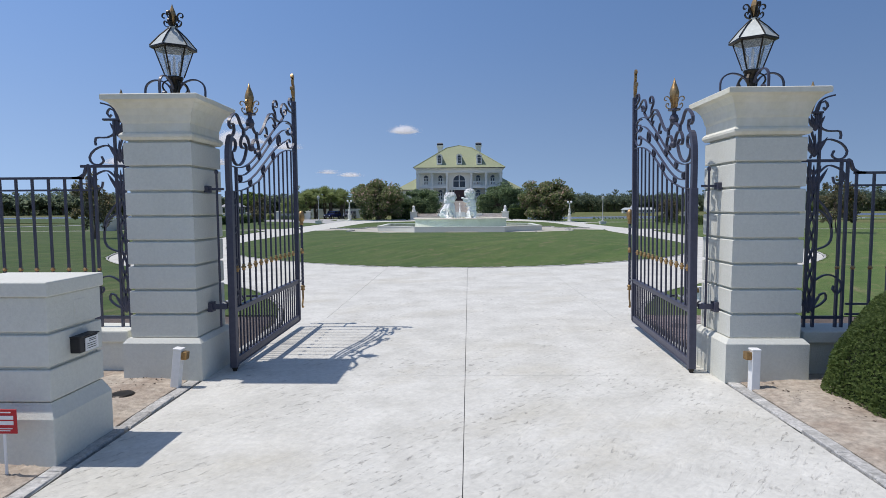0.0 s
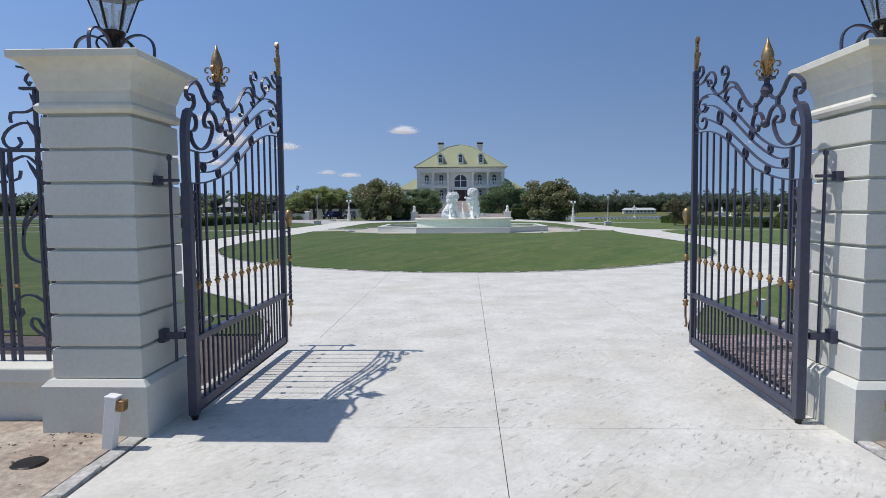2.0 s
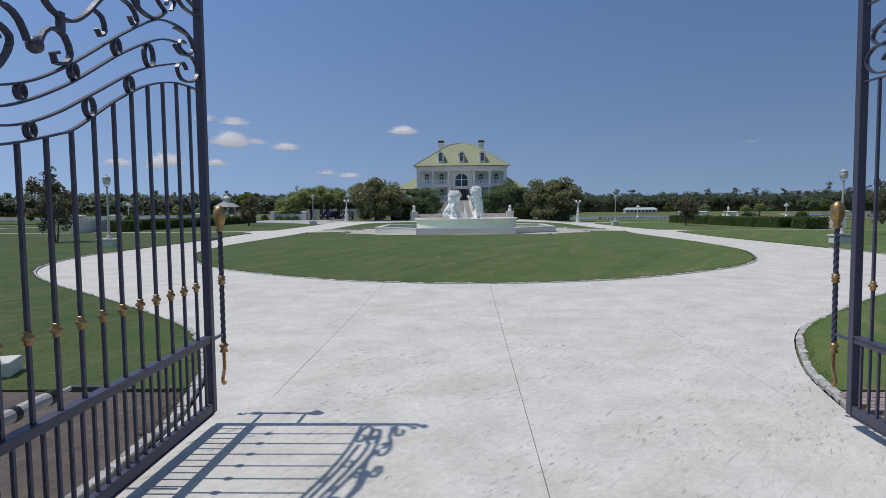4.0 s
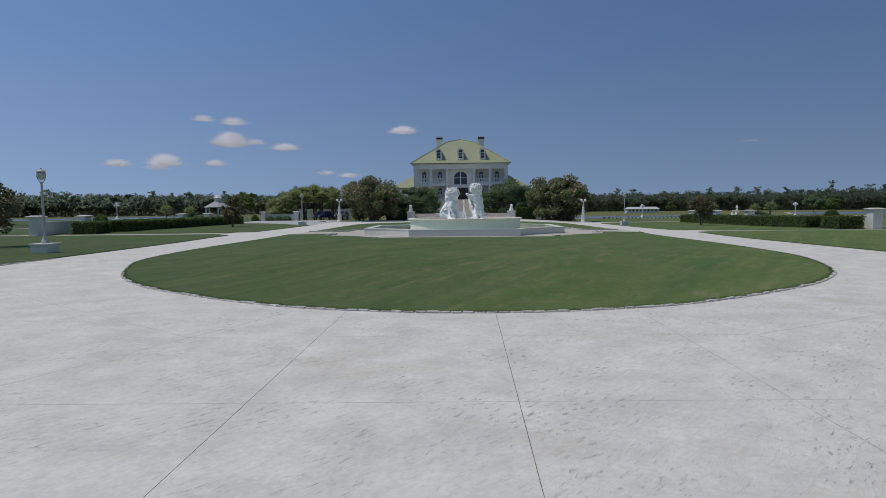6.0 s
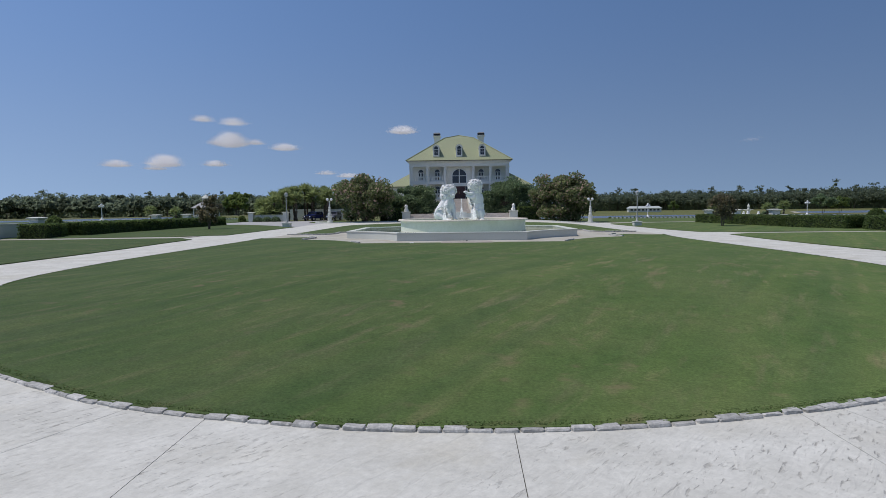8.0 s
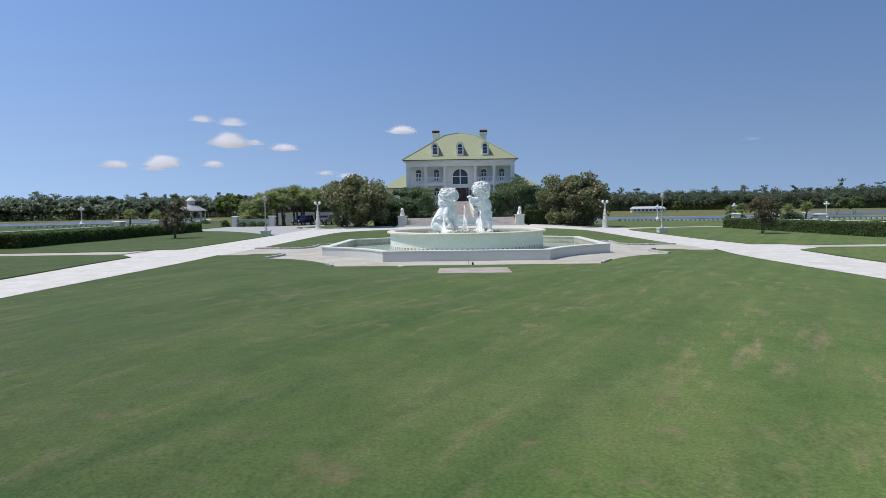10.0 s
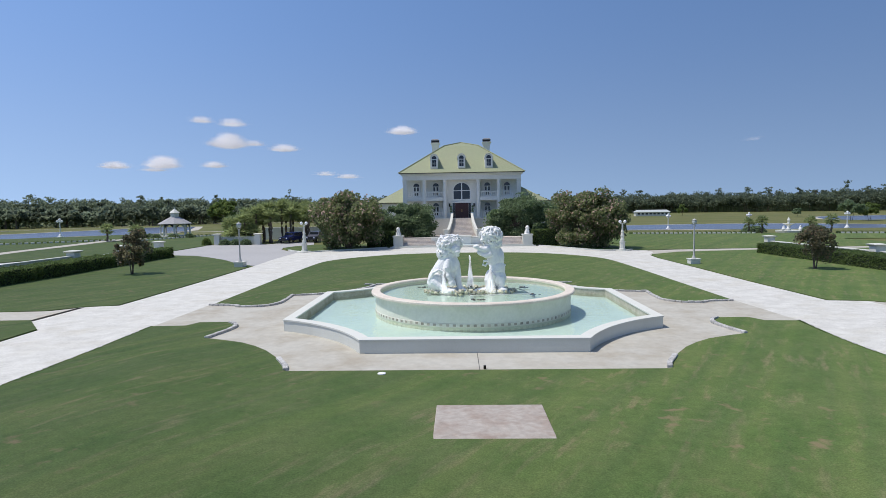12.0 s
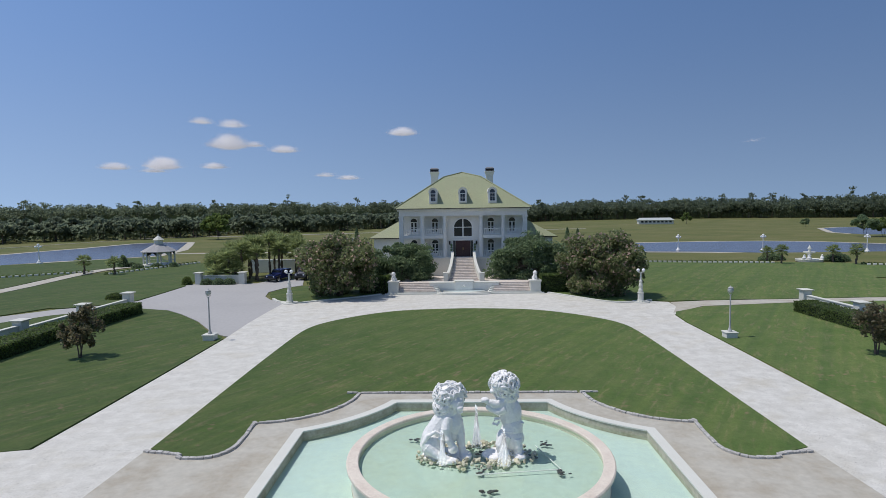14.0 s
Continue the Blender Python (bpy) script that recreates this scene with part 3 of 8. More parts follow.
ISLAND_BACK = [(0, 101.9), (4, 101.5), (7.2, 100.6), (10, 98.6), (12.25, 96.1), (13.7, 93.4), (14.2, 90), (14.3, 82), (14.25, 74), (14.2, 67.0)]
APRON_BACK = [(14.2, 66.7), (12.75, 66.4), (12.4, 66.05), (11.3, 66.05), (10.6, 66.75), (10.5, 68.0), (10.65, 70.0)]
ARC_B = [(10.85 - 4.6 * math.sin(a), 74.55 - 4.6 * math.cos(a)) for a in [radians(d) for d in (3, 15, 30, 45, 60, 75, 88)]]
BACK_HALF = smooth_line(ISLAND_BACK, 0.6) + [Vector(q) for q in APRON_BACK[1:]] + [Vector(q) for q in ARC_B] + [Vector((6.05, 74.45))]


def fall(x, y):
    """The land falls gently on the right, from beside the fountain towards the pond and the field."""
    s = min(1.0, max(0.0, (x - 9) / 12))
    z = float(np.interp(y, (58, 66, 76, 102, 124, 158, 205, 470), (0, -0.12, -0.26, -0.38, -0.5, -0.9, -1.6, -2.6)))
    return z * s * s * (3 - 2 * s)


def settled(x, y):
    """A plan point of the right half moved out to where the fallen land lies."""
    k = 1 - fall(x, y) / 8.5
    return Vector((x * k, 40 + (y - 40) * k))


BACK_LAWN = mirrored([settled(*q) for q in BACK_HALF], BACK_HALF)


def dome(x, y, d):
    s = min(1.0, d / 8.0)
    return 0.03 + 0.40 * s * s * (3 - 2 * s) * (1.0 if y < 60 else 0.25) + fall(x, y)


def low_lawn(x, y, d):
    return 0.03 + 0.04 * min(1.0, d / 1.5) + 0.02 * math.sin(x * 0.7) * math.sin(y * 0.6) * min(1, d / 3) + fall(x, y)


solid("lawn", sheet(FRONT_LAWN, dome, 1.0, drop=0.1), LAWN, "domed mown green lawn with dry streaks on the drive's island", "lawn", "structure", smooth=True)
solid("lawn", sheet(BACK_LAWN, dome, 1.5, drop=0.1), LAWN, "mown green lawn between the fountain and the house forecourt", "lawn", "structure", smooth=True)

# one sheet of ground to the horizon
bm = bmesh.new()
R_FAR = 1500
ring = [0, 40, *range(50, 240, 8), *range(240, 480, 20), 560, 700, R_FAR]
cols = 120
vs = [[bm.verts.new((0, 60, -0.06))]] + [[bm.verts.new((r * math.cos(2 * math.pi * k / cols), 60 + r * math.sin(2 * math.pi * k / cols), fall(r * math.cos(2 * math.pi * k / cols), 60 + r * math.sin(2 * math.pi * k / cols)) - 0.06)) for k in range(cols)] for r in ring[1:]]
for k in range(cols):
    bm.faces.new((vs[0][0], vs[1][k], vs[1][(k + 1) % cols]))
for a, b in zip(vs[1:], vs[2:]):
    for k in range(cols):
        bm.faces.new((a[k], a[(k + 1) % cols], b[(k + 1) % cols], b[k]))
solid("ground", bm, FIELD, "flat dry grass field reaching to the woods", "ground", "structure")

# drive: slabs between sawn joints over a dark bed
right = smooth_line(OUTER, 0.5) + [Vector(q) for q in ((21.5, 61.4), (21.5, 66.6), *OUTER_BACK, (22.6, 102.3), (22.8, 107.2), (20.9, 108.0), (20.6, 112.2), (9.4, 112.3), (0, 112.3))]
# on the left the white concrete ends in a straight line against the grey side drive
left = smooth_line(OUTER_LEFT, 0.5) + [Vector(q) for q in ((21.5, 61.4), (21.5, 66.6), *OUTER_BACK_LEFT, (20.3, 95), (20.45, 101.5), (20.4, 106.5), (20.5, 107.2), (20.4, 112.2), (9.4, 112.3), (0, 112.3))]
DRIVE_LINE = mirrored([Vector((0, -6))] + right, [Vector((0, -6))] + left)
bm = sheet(DRIVE_LINE, lambda x, y, d: 0.0, None)
# sawn joints: a point, the direction along the joint, and the stretch of the plan (x0, x1, y0, y1) that it crosses
ALL = (-99, 99, -99, 199)
JOINTS = [((0.15, 16.2), (0.0165, 1), (-9, 9, -9, 27)), ((0, 11.25), (1, 0), (-9, 9, 11, 12)), ((0, 19.78), (1, 0.02), ALL), ((-2.7, 22), (0, 1), (-4, 0, 15.2, 27)), ((3.11, 22), (0, 1), (2, 4, 15.2, 27)),
          ((-4.8, 22.85), (-4.9, 3.53), (-30, -4.8, 20, 40)), ((-4.8, 22.85), (0.55, 1.3), (-7, -3, 19.8, 27)), ((-4.8, 22.88), (1, 0.01), (-4.8, 4.4, 22, 23.5)),
          ((4.3, 22.95), (0.35, -1.27), (2, 6, 19.8, 27)), ((4.43, 23.02), (1.73, 0.92), (4.35, 30, 21, 40)), ((0, 0), (1, 0), ALL),
          ((0, 61.2), (1, 0), ALL), ((0, 66.9), (1, 0), ALL), ((0, 45), (1, 0), ALL), ((0, 53), (1, 0), ALL), ((0, 76), (1, 0), ALL), ((0, 84), (1, 0), ALL), ((0, 92), (1, 0), ALL)]
for (px_, py_), (dx_, dy_), (x0, x1, y0, y1) in JOINTS:
    k = math.hypot(dx_, dy_)
    nx_, ny_ = dy_ / k, -dx_ / k
    inside_ = lambda f: x0 < f.calc_center_median().x < x1 and y0 < f.calc_center_median().y < y1
    half = 0.0038 if dy_ == 1 else 0.0036 if dy_ > 0.1 or dy_ < -0.1 else 0.0022
    for s in (-half, half):
        bmesh.ops.bisect_plane(bm, geom=[*bm.verts, *bm.edges, *bm.faces], plane_co=(px_ + nx_ * s, py_ + ny_ * s, 0), plane_no=(nx_, ny_, 0))
    for axis, limit in (((1, 0, 0), x0), ((1, 0, 0), x1), ((0, 1, 0), y0), ((0, 1, 0), y1)):
        if abs(limit) < 90:
            bmesh.ops.bisect_plane(bm, geom=[*bm.verts, *bm.edges, *bm.faces], plane_co=(limit, limit, 0), plane_no=axis)
    gone = [f for f in bm.faces if inside_(f) and abs((f.calc_center_median().x - px_) * nx_ + (f.calc_center_median().y - py_) * ny_) < half + 0.0003]
    bmesh.ops.delete(bm, geom=gone, context="FACES")
for axis, cuts in (((1, 0, 0), [9 + 1.5 * i for i in range(9)]), ((0, 1, 0), [58 + 4 * i for i in range(14)])):
    for c in cuts:
        bmesh.ops.bisect_plane(bm, geom=[*bm.verts, *bm.edges, *bm.faces], plane_co=(c, c, 0), plane_no=axis)
rim = [e for e in bm.edges if len(e.link_faces) == 1]
r = bmesh.ops.extrude_edge_only(bm, edges=rim)
for v in r["geom"]:
    if isinstance(v, bmesh.types.BMVert):
        v.co.z -= 0.03
for v in bm.verts:
    v.co.z += fall(v.co.x, v.co.y)
solid("road", bm, DRIVE, "bleached stamped concrete drive with sawn joints", "drive", "structure")
solid("road_bed", sheet(DRIVE_LINE, lambda x, y, d: fall(x, y) - (0.07 if x > 8 and y > 57 else 0.025), 2.0), JOINT, "dark bed under the drive's joints", "drive", "structure")

# fountain apron, smooth grey concrete
apron = mirrored([Vector((0, 53.55)), Vector((6.1, 53.55))] + [Vector(q) for q in ARC[::-1]] + [Vector(q) for q in APRON_FRONT[::-1]] + [Vector((14.35, 66.95))]
                 + [Vector(q) for q in APRON_BACK] + [Vector(q) for q in ARC_B] + [Vector((6.05, 74.5)), Vector((0, 74.5))])
solid("pavement", sheet(apron, lambda x, y, d: fall(x, y) + 0.009, 1.5, drop=0.05), CONCRETE, "smooth grey concrete apron round the fountain", "pavement", "structure")

bm = bmesh.new()
tube(bm, [(0.10, 56.2, 0.011), (0.12, 53.56, 0.011)], 1, flat=(0.022, 0.006, Vector((0, 0, 1)).cross(Vector((0, 1, 0)))))
solid("pavement_joint", bm, JOINT_DARK, "dark sealed joint across the fountain's apron", "joint", "structure")

# outer lawns, left and right
def side_lawn(sgn):
    edge = smooth_line([q for q in (OUTER if sgn > 0 else OUTER_LEFT) if q[1] >= 14], 0.6)
    a = [*[q for q in edge if q.y > 15.3],  Vector((21.3, 62.8)), Vector((60, 61.6)), Vector((60, 12.3)), Vector((9.5, 12.3)), Vector((9.5, 15.2))]
    b = [(60, 62.9), (22.6, 65.4), (21.2, 66.6), *OUTER_BACK_LEFT, (20.4, 89.6), (22, 91), (25.6, 96.2), (29, 100), (31.6, 102.4), (35, 103.6), (39.3, 102.4), (42.5, 100), (45, 95.8), (51.8, 85.8), (59, 76.5), (60, 75)]
    if sgn > 0:
        b = [(60, 62.9), (22.6, 65.4), (21.2, 66.6), *OUTER_BACK, (21.2, 100.9), (25.4, 104.0), (35.4, 105.8), (60, 107.2)]
    b = [Vector(q) for q in b]
    for q in (a, b):
        line = [Vector((sgn * v.x + (0.12 if sgn > 0 else -0.12), v.y)) for v in q]
        solid("lawn", sheet(line, low_lawn, 3.0, drop=0.1), LAWN, "mown green lawn beside the drive", "lawn", "structure", smooth=True)


side_lawn(-1)
side_lawn(1)

# ---- gate: pillars, lanterns, leaves, fence ----
ALONG_X, ALONG_Y = Vector((1, 0, 0)), Vector((0, 1, 0))


def pillar(x, y):
    top = empty("gate_pillar", pose(x, y, 0), "white stucco gate pillar with banded courses and a moulded cap", "pillar", "gate pillars")
    part("plinth", square_lathe(bmesh.new(), [(0.515, 0), (0.515, 0.495), (0.506, 0.505), (0.465, 0.553), (0.3, 0.555)]), WHITE, top)
    h, z = 0.317, 0.558
    for i in range(8):
        bm = square_lathe(bmesh.new(), [(0.39, z), (0.428, z + 0.001), (0.4375, z + 0.010), (0.4375, z + h - 0.036), (0.428, z + h - 0.027), (0.39, z + h - 0.026)])
        part("course", bm, WHITE, top)
        z += h
    part("core", square_lathe(bmesh.new(), [(0.394, 0.5), (0.394, 3.2)]), WHITE, top)
    part("necking", square_lathe(bmesh.new(), [(0.39, z), (0.445, z + 0.005), (0.472, z + 0.04), (0.472, z + 0.07), (0.452, z + 0.095), (0.435, z + 0.105), (0.435, z + 0.21)]), CREAM, top)
    z += 0.21
    part("cap", square_lathe(bmesh.new(), [(0.435, z), (0.45, z + 0.03), (0.465, z + 0.10), (0.495, z + 0.18), (0.55, z + 0.25), (0.585, z + 0.265), (0.61, z + 0.275), (0.61, z + 0.335), (0.595, z + 0.345), (0.2, z + 0.365)]), CREAM, top)
    return top, z + 0.355


def spiral(c, r0, r1, a0, a1, n=18):
    return [(c[0] + (r0 + (r1 - r0) * i / n) * math.cos(radians(a0 + (a1 - a0) * i / n)), c[1] + (r0 + (r1 - r0) * i / n) * math.sin(radians(a0 + (a1 - a0) * i / n))) for i in range(n + 1)]


def fleur(bm, s=1.0, at=(0, 0, 0)):
    """A fleur-de-lis head: a swelling blade with side petals curling outwards."""
    c = Vector(at)
    blade = [(0.018, 0), (0.03, 0.03), (0.05, 0.10), (0.085, 0.22), (0.092, 0.28), (0.07, 0.36), (0.03, 0.45), (0.004, 0.53)]
    rings = []
    for w, z in blade:
        rings.append([bm.verts.new(c + Vector((w * 0.9 * s * math.cos(k * math.pi / 4), w * s * math.sin(k * math.pi / 4), z * s))) for k in range(8)])
    for a, b in zip(rings, rings[1:]):
        for k in range(8):
            bm.faces.new((a[k], a[(k + 1) % 8], b[(k + 1) % 8], b[k]))
    bm.faces.new(rings[0][::-1]), bm.faces.new(rings[-1])
    return bm


def petals(bm, s=1.0, at=(0, 0, 0), turns=(90, 270)):
    c = Vector(at)
    for a in turns:
        d = Vector((math.cos(radians(a)), math.sin(radians(a)), 0))
        side = Vector((-d.y, d.x, 0))
        for line in ([(0.02, 0.02), (0.05, 0.10), (0.08, 0.19), (0.12, 0.235), (0.165, 0.23), (0.18, 0.19), (0.16, 0.16), (0.135, 0.17)],
                     [(0.02, 0.04), (0.05, 0.02), (0.10, 0.015), (0.14, 0.045), (0.15, 0.09), (0.125, 0.115), (0.10, 0.10), (0.105, 0.075)]):
            tube(bm, [c + d * (u * s) + Vector((0, 0, z * s)) for u, z in smooth_line(line, 0.02)], 0.01, flat=(0.035 * s, 0.012 * s, side))
    return bm


def lantern(x, y, z):
    top = empty("pillar_lantern", pose(x, y, z + 0.1), "dark six-sided gate lantern with glass panes and a gilt fleur finial", "lantern", "pillar lanterns")
    hexa = lambda r, h: [Vector((r * math.cos(radians(60 * k + 30)), r * math.sin(radians(60 * k + 30)), h)) for k in range(6)]
    part("foot", lathe(bmesh.new(), [(0.10, -0.1), (0.085, -0.07), (0.04, -0.04), (0.045, 0.11), (0.095, 0.17), (0.108, 0.20), (0.108, 0.215), (0.02, 0.22)], 12), BRONZE, top)
    bm = bmesh.new()
    for k in range(4):
        a = radians(90 * k)
        d, s = Vector((math.cos(a), math.sin(a), 0)), Vector((-math.sin(a), math.cos(a), 0))
        line = smooth_line([(0.05, 0.05), (0.11, 0.13), (0.20, 0.172), (0.29, 0.175), (0.37, 0.13), (0.405, 0.05), (0.40, -0.1)], 0.03)
        tube(bm, [d * u + Vector((0, 0, h)) for u, h in line], 0.01, flat=(0.03, 0.018, s))
        curl = spiral((0.27, -0.06), 0.055, 0.015, -60, 300)
        tube(bm, [d * u + Vector((0, 0, h)) for u, h in curl], 0.01, flat=(0.03, 0.012, s))
    part("scroll_bracket", bm, IRON, top)
    lo, hi = hexa(0.115, 0.22), hexa(0.235, 0.565)
    for k in range(6):
        bm = bmesh.new()
        tube(bm, [lo[k], hi[k]], 0.009, flat=(0.017, 0.017, Vector((math.cos(radians(60 * k + 30)), math.sin(radians(60 * k + 30)), 0))))
        part("corner_bar", bm, BRONZE, top)
        bm = bmesh.new()
        q = [lo[k], lo[(k + 1) % 6], hi[(k + 1) % 6], hi[k]]
        n = (q[1] - q[0]).cross(q[3] - q[0]).normalized() * 0.004
        f = [bm.verts.new(p * 0.985 + Vector((0, 0, 0.004))) for p in q]
        g = [bm.verts.new(p * 0.985 + Vector((0, 0, 0.004)) + n) for p in q]
        bm.faces.new(f[::-1]), bm.faces.new(g)
        for i in range(4):
            bm.faces.new((f[i], f[(i + 1) % 4], g[(i + 1) % 4], g[i]))
        pane = part("pane", bm, LANTERN_GLASS, top, "dusty pale lantern glass")
        pane.visible_shadow = False
    part("top_band", lathe(bmesh.new(), [(0.24, 0.56), (0.29, 0.572), (0.29, 0.592), (0.24, 0.60)], 6, turn=radians(30)), BRONZE, top)
    part("roof", lathe(bmesh.new(), [(0.285, 0.594), (0.16, 0.74), (0.05, 0.845), (0.05, 0.87), (0.0, 0.87)], 6, turn=radians(30)), ROOFMETAL, top, "grey metal lantern roof")
    for k in range(6):
        a = radians(60 * k + 30)
        bm = bmesh.new()
        tube(bm, [(0.287 * math.cos(a), 0.287 * math.sin(a), 0.60), (0.162 * math.cos(a), 0.162 * math.sin(a), 0.745), (0.052 * math.cos(a), 0.052 * math.sin(a), 0.85)], 0.009, 5)
        part("ridge_bar", bm, BRONZE, top)
    for a in (45, 135, 225, 315):
        d, s = Vector((math.cos(radians(a)), math.sin(radians(a)), 0)), Vector((-math.sin(radians(a)), math.cos(radians(a)), 0))
        bm = bmesh.new()
        tube(bm, [d * u + Vector((0, 0, h)) for u, h in smooth_line([(0.05, 0.17), (0.13, 0.14), (0.16, 0.07), (0.12, -0.01), (0.14, -0.1)], 0.03)], 0.01, flat=(0.028, 0.016, s))
        part("leg_scroll", bm, BRONZE, top)
    part("candle", lathe(bmesh.new(), [(0.03, 0.22), (0.03, 0.27), (0.016, 0.28), (0.016, 0.42), (0.02, 0.44), (0.012, 0.48), (0, 0.5)], 8), LAMPGLASS, top, "white candle tubes inside the lantern")
    for a in (0, 120, 240):
        part("candle_tube", lathe(bmesh.new(), [(0.018, 0.22), (0.018, 0.40), (0.0, 0.43)], 8, (0.07 * math.cos(radians(a)), 0.07 * math.sin(radians(a)), 0)), LAMPGLASS, top)
    part("finial", fleur(bmesh.new(), 0.58, (0, 0, 0.86)), BRASS, top, "gilt fleur finial")
    bm = bmesh.new()
    for a in range(0, 360, 90):
        petals(bm, 0.78, (0, 0, 0.86), (a,))
    part("finial_leaves", bm, BRONZE, top)


PILLARS = []
for px_ in (-3.835, 3.845):
    made, zt = pillar(px_, GATE_Y)
    PILLARS.append(made)
    lantern(px_ * 0.988, GATE_Y, zt)

# scrolls of a gate leaf: along the leaf from the hinge, and up
CURVES = {
    "c1": [(0.05, 2.80), (0.40, 2.80), (0.75, 2.88), (1.13, 3.06), (1.76, 3.44), (2.20, 3.68), (2.45, 3.76), (2.75, 3.78), (2.95, 3.73)],
    "c2": [(0.26, 2.69), (0.60, 2.72), (1.12, 2.94), (1.75, 3.30), (2.30, 3.56), (2.62, 3.63)],
    "c3": [(0.26, 2.58), (0.65, 2.62), (1.00, 2.74), (1.40, 2.94), (2.00, 3.24), (2.57, 3.43)],
    "c4": [(0.00, 2.46), (0.30, 2.47), (0.60, 2.51), (1.00, 2.61), (1.20, 2.68), (1.66, 2.94), (2.10, 3.14), (2.56, 3.26), (3.04, 3.29)],
    "s1": [(0.14, 3.31), (0.06, 3.34), (0.06, 3.40), (0.14, 3.47), (0.27, 3.53), (0.38, 3.50), (0.48, 3.40), (0.62, 3.35), (0.76, 3.42)],
    "s2": [(0.92, 3.46), (1.02, 3.38), (1.19, 3.36), (1.36, 3.46), (1.52, 3.61), (1.70, 3.75), (1.90, 3.79), (2.04, 3.72), (2.26, 3.72), (2.45, 3.84)],
    "s3": [(0.13, 3.37), (0.21, 3.37), (0.23, 3.30), (0.18, 3.23), (0.07, 3.18)],
    "lyre": [(0.10, 3.18), (0.24, 3.16), (0.26, 3.07), (0.20, 3.01), (0.12, 2.99), (0.14, 2.92), (0.22, 2.85), (0.36, 2.83), (0.53, 2.90), (0.64, 3.03), (0.66, 3.12), (0.58, 3.16)],
    "s5": [(0.58, 3.09), (0.48, 3.09), (0.45, 3.16), (0.52, 3.25), (0.64, 3.28), (0.74, 3.23), (0.80, 3.13)],
    "s6": [(0.90, 3.15), (0.94, 3.22), (1.03, 3.27), (1.13, 3.25), (1.18, 3.15), (1.13, 3.08), (1.03, 3.06), (1.01, 3.11), (1.06, 3.13)],
}
CURLS = {
    "leaf1": [(2.02, 3.74), (2.00, 3.83), (1.91, 3.89), (1.91, 3.97), (2.02, 4.04), (2.11, 4.00), (2.08, 3.93), (1.99, 3.93)],
    "leaf2": [(2.45, 3.84), (2.32, 3.90), (2.35, 4.00), (2.47, 4.07), (2.62, 4.05), (2.78, 3.99), (3.02, 3.99)],
    "leaf3": [(3.04, 4.06), (2.86, 4.09), (2.77, 4.14), (2.82, 4.23), (2.93, 4.24), (2.94, 4.17)],
    "leaf4": [(2.55, 3.88), (2.62, 3.98), (2.50, 3.96), (2.47, 3.90)],
    "curl1": [(2.60, 3.75), (2.86, 3.75), (2.95, 3.66), (2.84, 3.58), (2.68, 3.60), (2.70, 3.67), (2.79, 3.67)],
    "curl2": [(2.58, 3.60), (2.70, 3.55), (2.92, 3.57), (3.03, 3.47), (2.92, 3.35), (2.70, 3.32), (2.62, 3.41), (2.73, 3.48), (2.80, 3.43)],
    "s7": [(1.45, 3.52), (1.54, 3.50), (1.57, 3.41), (1.51, 3.36), (1.47, 3.40)],
    "s8": [(1.58, 3.64), (1.74, 3.71), (1.92, 3.70), (2.00, 3.62), (1.94, 3.57), (1.89, 3.62)],
}
LEAF = 3.08


def at_curve(line, u):
    for a, b in zip(line, line[1:]):
        if a[0] <= u <= b[0]:
            return a[1] + (b[1] - a[1]) * (u - a[0]) / max(1e-6, b[0] - a[0])
    return line[-1][1]


